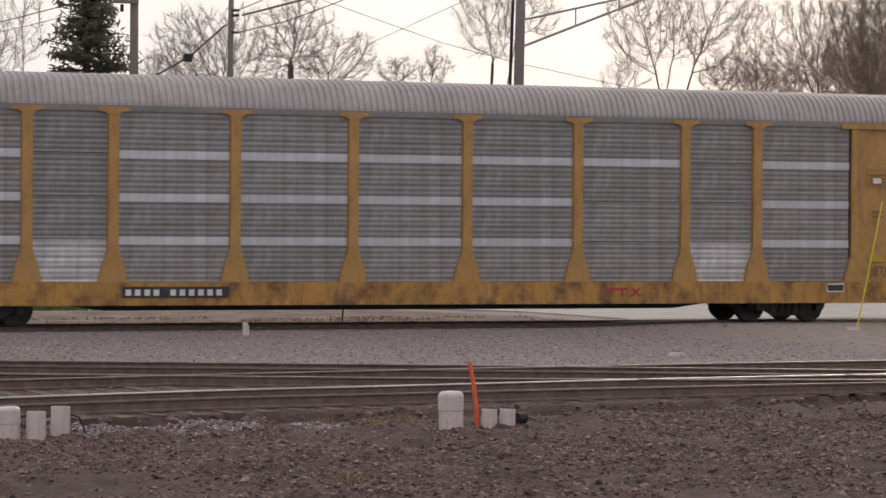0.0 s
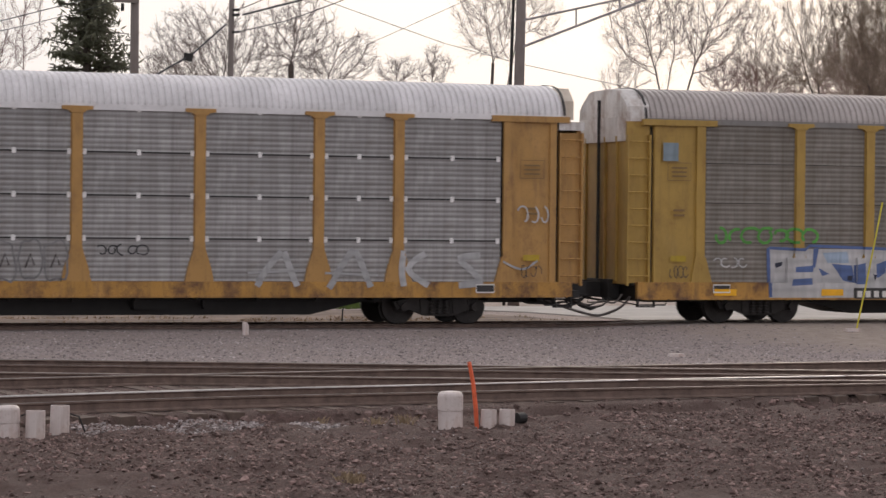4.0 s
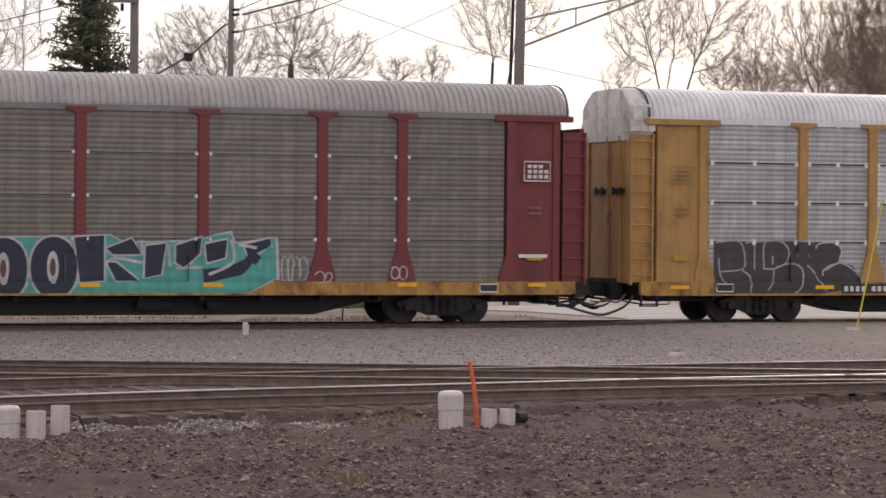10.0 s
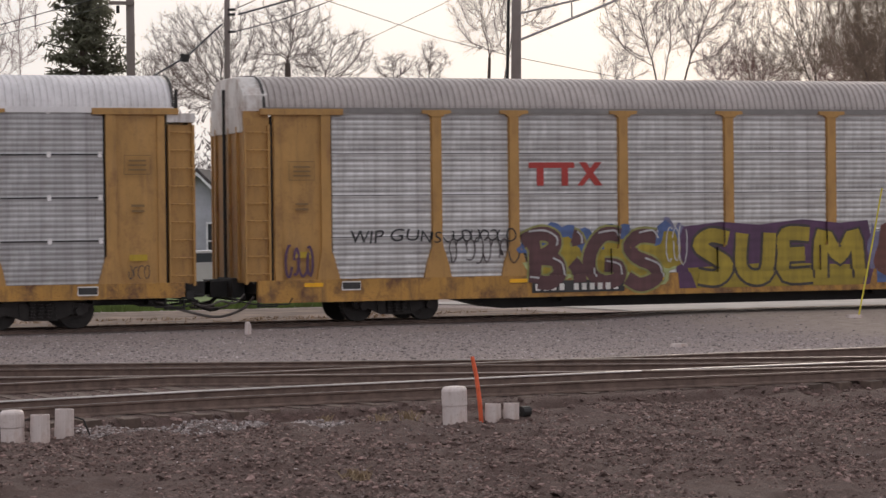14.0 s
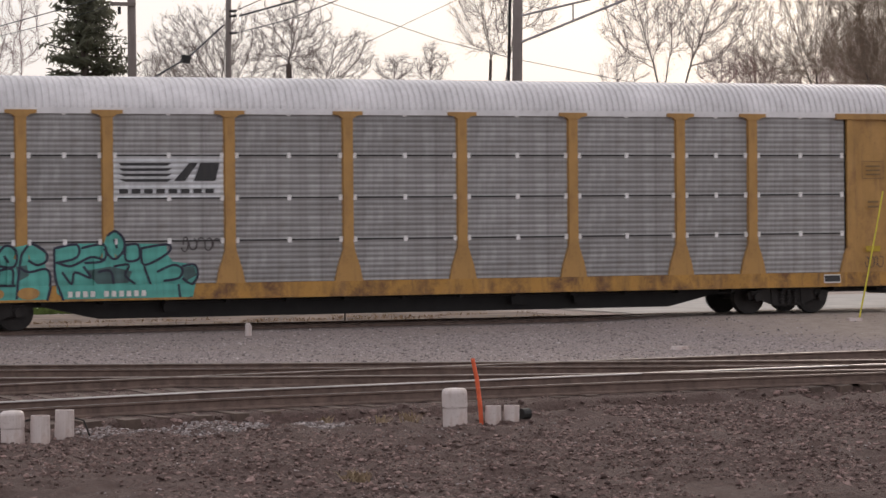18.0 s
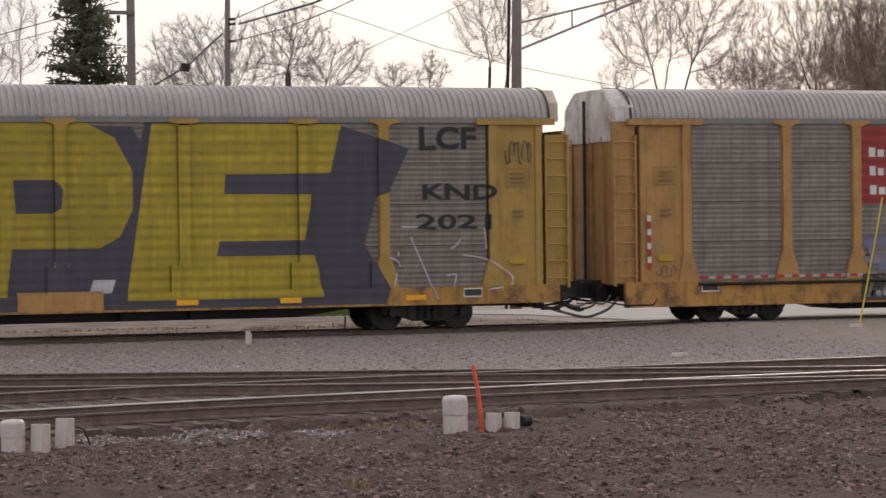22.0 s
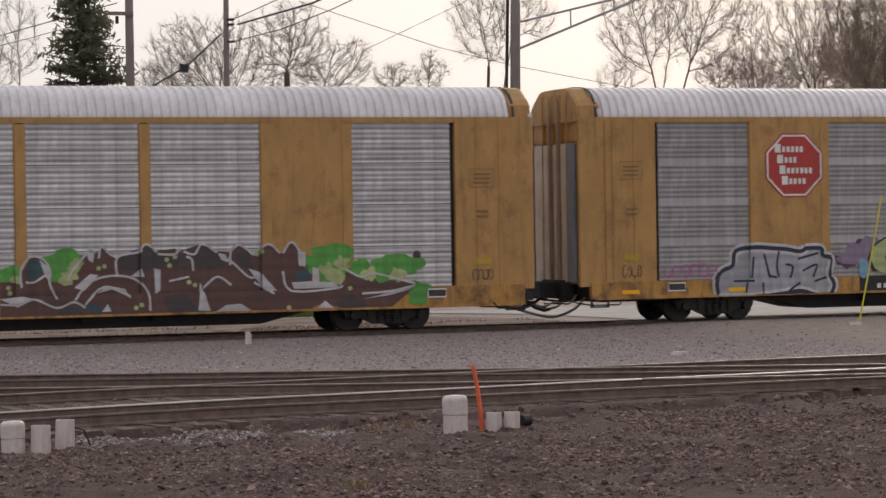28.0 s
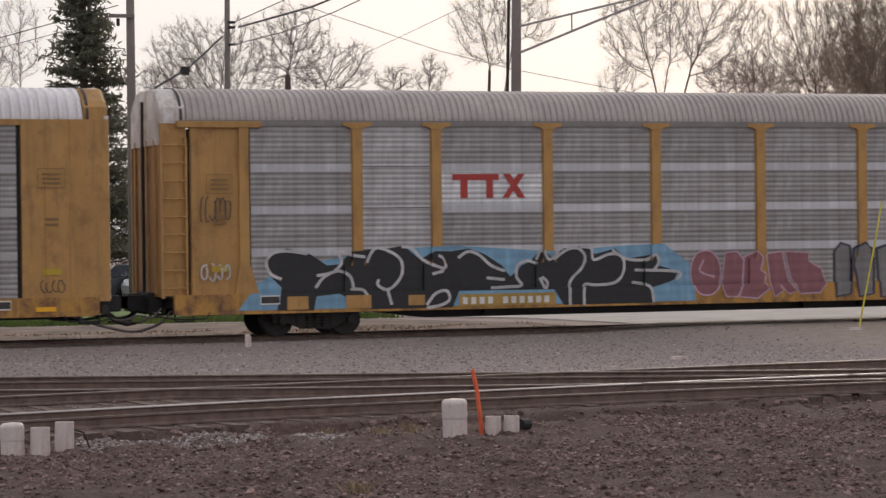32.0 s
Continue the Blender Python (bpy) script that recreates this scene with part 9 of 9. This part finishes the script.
    # 11
    for x, s in ((-7.8, 1), (7.94, 2)):
        octa = lambda r: [(x + r * math.cos(math.tau * (k + 0.5) / 8), 3.74 + r * math.sin(math.tau * (k + 0.5) / 8)) for k in range(8)]
        laid(c[10], "logo", [octa(0.84)], LOGORED, 0.006, "red octagon emblem")
        laid(c[10], "logo", ribbon(octa(0.78) + octa(0.78)[:1], 0.05), OFFWHITE, 0.012, "white rim")
        laid(c[10], "logo", [rect(x - 0.52 + 0.06 * r, x - 0.36 + 0.06 * r, 4.05 - 0.26 * r, 4.26 - 0.26 * r) for r in range(4)], OFFWHITE, 0.013, "tall white bar")
        laid(c[10], "logo", [rect(x - 0.32 + 0.06 * r + 0.12 * k, x - 0.24 + 0.06 * r + 0.12 * k, 4.06 - 0.26 * r, 4.2 - 0.26 * r) for r in range(4) for k in range((5, 3, 6, 4)[r])], OFFWHITE, 0.013, "small white bar")
    mass = [(-9.88, 0.56), (-9.93, 0.93), (-9.75, 1.2), (-9.47, 1.33), (-9.39, 1.67), (-8.9, 1.76), (-8.34, 1.72), (-8.06, 1.7), (-7.68, 1.64), (-7.52, 1.71), (-7.1, 1.7), (-7.06, 1.53), (-6.8, 1.44), (-6.87, 1.07), (-6.76, 0.79), (-7.0, 0.49), (-7.62, 0.67), (-8.08, 0.63), (-9.0, 0.54)]
    strokes(c[10], [mass[:10], mass[9:] + mass[:1]], 0.24, S_WHITE, 0.004, "thin white rim")
    laid(c[10], "graffiti", [mass], S_GREY, 0.008, "pale grey letters with navy outline")
    strokes(c[10], [mass[:10], mass[9:] + mass[:1]], 0.1, S_NAVY, 0.012, "navy outline")
    strokes(c[10], [[(-8.99, 1.02), (-8.94, 1.53)],
                 [(-9.48, 0.95), (-8.92, 0.95)],
                 [(-9.11, 0.91), (-9.18, 0.57)],
                 [(-8.65, 1.59), (-8.5, 1.01)],
                 [(-8.5, 1.06), (-8.3, 1.01)],
                 [(-8.25, 1.65), (-8.31, 1.31), (-8.26, 1.03)],
                 [(-8.07, 1.33), (-7.88, 1.27), (-7.95, 1.0)],
                 [(-7.73, 1.46), (-7.17, 1.59)],
                 [(-7.61, 1.16), (-7.22, 1.31), (-7.33, 1.01)],
                 [(-7.3, 0.9), (-6.96, 1.0)],
                 [(-8.69, 0.9), (-8.69, 0.56)],
                 [(-7.69, 0.88), (-8.0, 0.68)]], 0.055, S_NAVY, 0.013, "navy line")
    scribble(c[10], -11.3, -9.9, 1.05, 1.4, 6, S_MAGENTA, 0.03, 201)
    laid(c[10], "graffiti", [rounded(x, z, rx, 0.2, 2, 0.8, 200 + k) for k, (x, z, rx) in enumerate(((-6.3, 1.4, 0.4), (-5.9, 1.7, 0.35), (9.6, 1.5, 0.5), (10.1, 1.38, 0.4)))], S_PURPLE, 0.003, "purple haze behind the letters")
    laid(c[10], "graffiti", [[(-0.2, 1.55), (0.45, 1.44), (1.27, 1.44), (1.66, 1.68), (1.9, 1.59), (2.24, 1.09), (1.71, 1.12), (1.48, 1.28), (0.45, 1.3), (-0.21, 1.16)]], S_PURPLE, 0.003, "purple flash between the words")
    laid(c[10], "graffiti", [rect(-6.05, -0.4, 0.64, 1.0)], S_BLACK, 0.005)
    words(c[10], "GOLD", -5.56, -0.36, 0.98, 1.87, S_BLACK, 0.115, 0.011, 0.0, 0.05, label="black rim of the block letters")
    laid(c[10], "graffiti", [rounded(-5.9 + 1.32 * k, 1.2 + 0.08 * (k % 2), 0.13, 0.22, 3, 0.5, 300 + k) for k in range(4)], S_SKY, 0.016, "sky blue patch beside a letter")
    laid(c[10], "graffiti", [rounded(-5.9 + 1.75 * k, 1.6, 0.5, 0.4, 2, 0.8, 310 + k) for k in range(4)], S_PURPLEHAZE, 0.0062, "purple haze behind the letters")
    words(c[10], "GOLD", -5.6, -0.4, 1.02, 1.9, S_LIME, 0.055, 0.018, 0.0, 0.05, label="pale lime block letters")
    laid(c[10], "graffiti", [[(2.03, 1.0), (9.21, 0.85), (8.95, 0.57), (2.3, 0.69)]], S_BLACK, 0.004, "black base of the block letters")
    laid(c[10], "graffiti", [[(1.72, 1.72), (1.72, 1.9), (3.51, 1.88), (3.72, 1.8), (3.86, 1.87), (9.19, 1.82), (9.27, 1.6), (9.38, 1.29), (9.18, 0.91), (2.03, 1.02)]], S_LIME, 0.006, "pale lime block letters")
    laid(c[10], "graffiti", [[(1.72, 1.75), (1.72, 1.9), (3.51, 1.88), (3.72, 1.77), (3.86, 1.87), (5.8, 1.84), (5.79, 1.7)]], S_GOLD, 0.009, "olive lip of the letters")
    laid(c[10], "graffiti", [[(1.86, 1.71), (2.34, 1.73), (2.33, 1.08), (2.17, 1.09)],
                 [(2.94, 1.72), (3.22, 1.68), (3.3, 1.39), (3.22, 1.09), (2.96, 1.1)],
                 [(3.72, 1.69), (4.19, 1.68), (4.18, 1.07), (3.71, 1.08)],
                 [(5.0, 1.7), (5.61, 1.69), (5.6, 1.05), (4.99, 1.06)],
                 [(6.08, 1.68), (6.59, 1.64), (6.59, 1.05), (6.08, 1.04)],
                 [(7.73, 1.71), (9.07, 1.7), (9.07, 1.61), (7.85, 1.61)],
                 [(7.62, 1.2), (8.73, 1.18), (8.7, 1.04), (7.62, 1.06)]], S_NAVY, 0.01, "dark counter of a letter")
    strokes(c[10], [[(3.72, 1.85), (3.74, 1.06)],
                 [(5.61, 1.82), (5.6, 1.02)],
                 [(7.18, 1.82), (7.2, 0.99)],
                 [(7.26, 1.8), (7.28, 1.26), (7.62, 1.05)],
                 [(2.37, 0.98), (2.58, 0.71)],
                 [(3.07, 0.96), (3.28, 0.7)],
                 [(4.2, 0.94), (4.42, 0.78)],
                 [(5.2, 0.76), (5.42, 0.92)],
                 [(6.07, 0.74), (6.37, 0.9)]], 0.05, S_NAVY, 0.016, "dark navy line")
    car_number(c[10], -5.65, -3.5, 0.68, 0.84, None)
    reflectors(c[10], (-12.2, -9.4, 0.6, 3.2, 6.0, 12.0), 0.7, 0.45, 0.1)
    # 12
    laid(c[11], "operator_mark", [rect(-6.56, -5.4, 3.54, 3.68), rect(-6.36, -6.18, 3.12, 3.54), rect(-5.72, -5.55, 3.12, 3.54),
                                  [(-5.32, 3.12), (-5.16, 3.12), (-4.75, 3.68), (-4.92, 3.68)], [(-5.3, 3.68), (-5.12, 3.68), (-4.74, 3.12), (-4.92, 3.12)]], LOGORED, 0.01, "red operator mark")
    laid(c[11], "graffiti", [[(-11.75, 0.62), (-11.3, 1.2), (-10.6, 1.6), (-9.5, 1.75), (-8.5, 1.95), (-6.5, 2.02), (-4.0, 1.85), (-2.5, 1.95), (-1.2, 2.0), (-0.5, 1.5), (-0.4, 0.62)]], S_SKY, 0.003, "sky blue ground of the graffiti")
    laid(c[11], "graffiti", [[(-10.7, 1.12), (-10.96, 1.38), (-11.09, 1.7), (-10.95, 1.91), (-10.55, 2.01), (-10.02, 1.87), (-9.62, 1.61), (-9.35, 1.63), (-9.01, 1.92), (-8.12, 1.98), (-7.78, 2.04), (-7.37, 1.71), (-7.02, 1.9), (-6.6, 1.89), (-6.18, 1.95), (-5.77, 1.81), (-5.35, 1.54), (-5.14, 1.27), (-4.85, 1.53), (-4.63, 1.64), (-4.35, 1.92), (-4.13, 1.72), (-3.77, 1.92), (-3.19, 1.98), (-2.98, 1.77), (-2.47, 1.9), (-2.18, 1.65), (-1.44, 1.75), (-1.37, 1.48), (-0.82, 1.33), (-0.93, 1.13), (-1.6, 0.94), (-1.5, 0.54), (-3.79, 0.52), (-4.07, 0.96), (-6.45, 0.97), (-6.62, 0.57), (-8.55, 0.56), (-9.36, 0.96), (-9.9, 0.91), (-9.97, 0.59), (-10.84, 0.61)]], S_BLACK, 0.006, "black curled letters on sky blue")
    strokes(c[11], [[(-10.7, 1.31), (-10.96, 1.44), (-11.06, 1.7), (-10.89, 1.91), (-10.55, 1.95), (-10.09, 1.88)],
                 [(-9.51, 1.87), (-9.28, 1.93), (-9.01, 1.83), (-8.7, 1.79)],
                 [(-9.35, 1.86), (-9.27, 1.67), (-9.49, 1.45), (-9.87, 1.38)],
                 [(-9.9, 1.1), (-9.69, 1.35), (-9.35, 1.48), (-9.09, 1.34), (-9.02, 1.08)],
                 [(-9.09, 1.06), (-8.75, 1.01), (-8.62, 0.62)],
                 [(-8.67, 1.66), (-8.47, 1.98), (-8.12, 1.91), (-7.85, 1.71), (-7.82, 1.39), (-8.0, 1.13), (-8.2, 1.03), (-8.41, 1.14), (-8.38, 1.27)],
                 [(-8.2, 1.03), (-8.1, 0.68)],
                 [(-7.82, 2.01), (-7.57, 1.97), (-7.3, 1.7), (-6.82, 1.5), (-6.8, 1.7), (-6.95, 1.8)],
                 [(-7.1, 1.37), (-6.82, 1.44)],
                 [(-7.25, 0.66), (-7.03, 0.92), (-6.76, 0.98), (-6.69, 0.78), (-6.9, 0.65), (-7.25, 0.59)],
                 [(-6.44, 1.73), (-6.19, 1.88), (-5.91, 1.79), (-5.63, 1.55), (-5.28, 1.41)],
                 [(-5.74, 1.26), (-5.28, 1.21)],
                 [(-5.63, 1.02), (-5.21, 1.04), (-4.86, 1.07), (-4.99, 1.27), (-4.95, 1.54), (-4.71, 1.64), (-4.49, 1.57)],
                 [(-4.49, 1.66), (-4.35, 1.9), (-4.18, 1.66), (-3.92, 1.85)],
                 [(-4.43, 1.24), (-4.29, 0.99), (-4.24, 1.13), (-4.38, 1.26)],
                 [(-4.06, 1.65), (-3.7, 1.89), (-3.41, 1.91), (-3.24, 1.71), (-3.34, 1.44), (-3.64, 1.12), (-3.67, 0.58)],
                 [(-3.37, 1.95), (-3.08, 1.91), (-3.02, 1.64), (-2.61, 1.77), (-2.29, 1.7), (-2.25, 1.36), (-2.48, 1.09), (-2.99, 1.04), (-3.28, 1.04), (-3.31, 0.57)],
                 [(-2.54, 1.87), (-2.18, 1.65), (-1.66, 1.62), (-1.44, 1.75), (-1.37, 1.55), (-1.52, 1.35)],
                 [(-1.96, 1.38), (-0.81, 1.32), (-0.88, 1.13)],
                 [(-2.04, 1.09), (-1.6, 0.98), (-1.51, 0.6)]], 0.07, S_WHITE, 0.01, "white curl")
    car_number(c[11], -6.45, -4.04, 0.64, 0.86, YELLOW2, OFFWHITE)
    laid(c[11], "bare_sill", [rect(-10.6, -10.1, 0.62, 0.92), rect(-9.2, -8.6, 0.62, 0.92), rect(-7.7, -7.3, 0.66, 0.9)], YELLOW, 0.022)
    ring = rounded(-0.1, 1.28, 0.4, 0.54, 2.2)
    for poly in [ring] + [[(0.4, 1.59), (0.43, 1.76), (0.74, 1.79), (0.93, 1.58), (0.89, 1.03), (0.72, 0.69), (0.42, 0.7), (0.32, 0.91)],
                 [(0.93, 1.65), (1.27, 1.78), (1.42, 1.64), (1.34, 1.33), (1.49, 1.23), (1.44, 1.02), (1.59, 0.88), (1.25, 0.64), (0.77, 0.69), (0.88, 1.03)],
                 [(1.5, 1.71), (1.96, 1.77), (2.03, 1.42), (2.15, 1.01), (2.33, 0.8), (2.1, 0.73), (1.87, 0.95), (1.94, 0.81), (1.71, 0.67), (1.59, 1.02)],
                 [(2.03, 1.77), (2.68, 1.73), (2.68, 1.52), (3.03, 1.34), (3.14, 0.99), (2.95, 0.75), (2.41, 0.73), (2.18, 1.15)]]:
        laid(c[11], "graffiti", [poly], S_WINE, 0.004, "dusty wine bubble letter")
        laid(c[11], "graffiti", ribbon(poly + poly[:1], 0.04), S_PINK, 0.009, "pale pink outline")
    strokes(c[11], [[(-0.15, 1.59), (-0.25, 1.32), (0.13, 1.18)]], 0.05, S_PINK, 0.012, "pale pink stroke")
    for poly in [[(3.39, 1.75), (3.58, 1.95), (3.82, 1.88), (3.86, 1.39), (3.8, 0.7), (3.41, 0.64), (3.39, 0.99)],
                 [(3.93, 1.81), (4.21, 1.95), (4.45, 1.8), (4.43, 0.69), (4.04, 0.63), (3.97, 1.11), (3.89, 1.39)],
                 [(4.57, 1.8), (4.92, 1.91), (5.16, 1.79), (5.18, 0.67), (4.64, 0.61)]]:
        laid(c[11], "graffiti", [poly], S_ASH, 0.004, "grey bubble letter")
        laid(c[11], "graffiti", ribbon(poly + poly[:1], 0.07), S_SHADE, 0.009, "charcoal outline")
    scribble(c[11], -12.6, -11.9, 2.6, 3.2, 6, S_SOOT, 0.03, 238)
    scribble(c[11], -12.6, -11.9, 1.3, 1.7, 4, S_WHITE, 0.04, 239)


graffiti()


# ---- movement ----
SLACK = ((0, -0.02), (3, 0.0), (6, 0.03), (9, 0.03), (12, -0.01), (14, -0.02), (17, -0.09), (18, -0.13), (20, -0.11), (22, 0.16), (23, 0.12), (25, 0.08), (28, 0.02), (30, -0.02), (32, -0.03))


def centre(k, t):
    """Where the middle of car k stands along the track."""
    return -28.8758 + 28.0919 * k - 9.313345 * t - 2.36648e-3 * t * t - 2.90008e-5 * t ** 3


def motions():
    for k, car in enumerate(CARS, 1):
        walk(car, [(t, pose(centre(k, t) + d, 0, 0)) for t, d in SLACK])
    for w in WHEELS:
        x, r = w.location.x, w.location.z
        walk(w, [(f / 16, pose(x, 0, r, 0, math.degrees((centre(1, f / 16) - centre(1, 0)) / r), 0)) for f in range(513)])


motions()
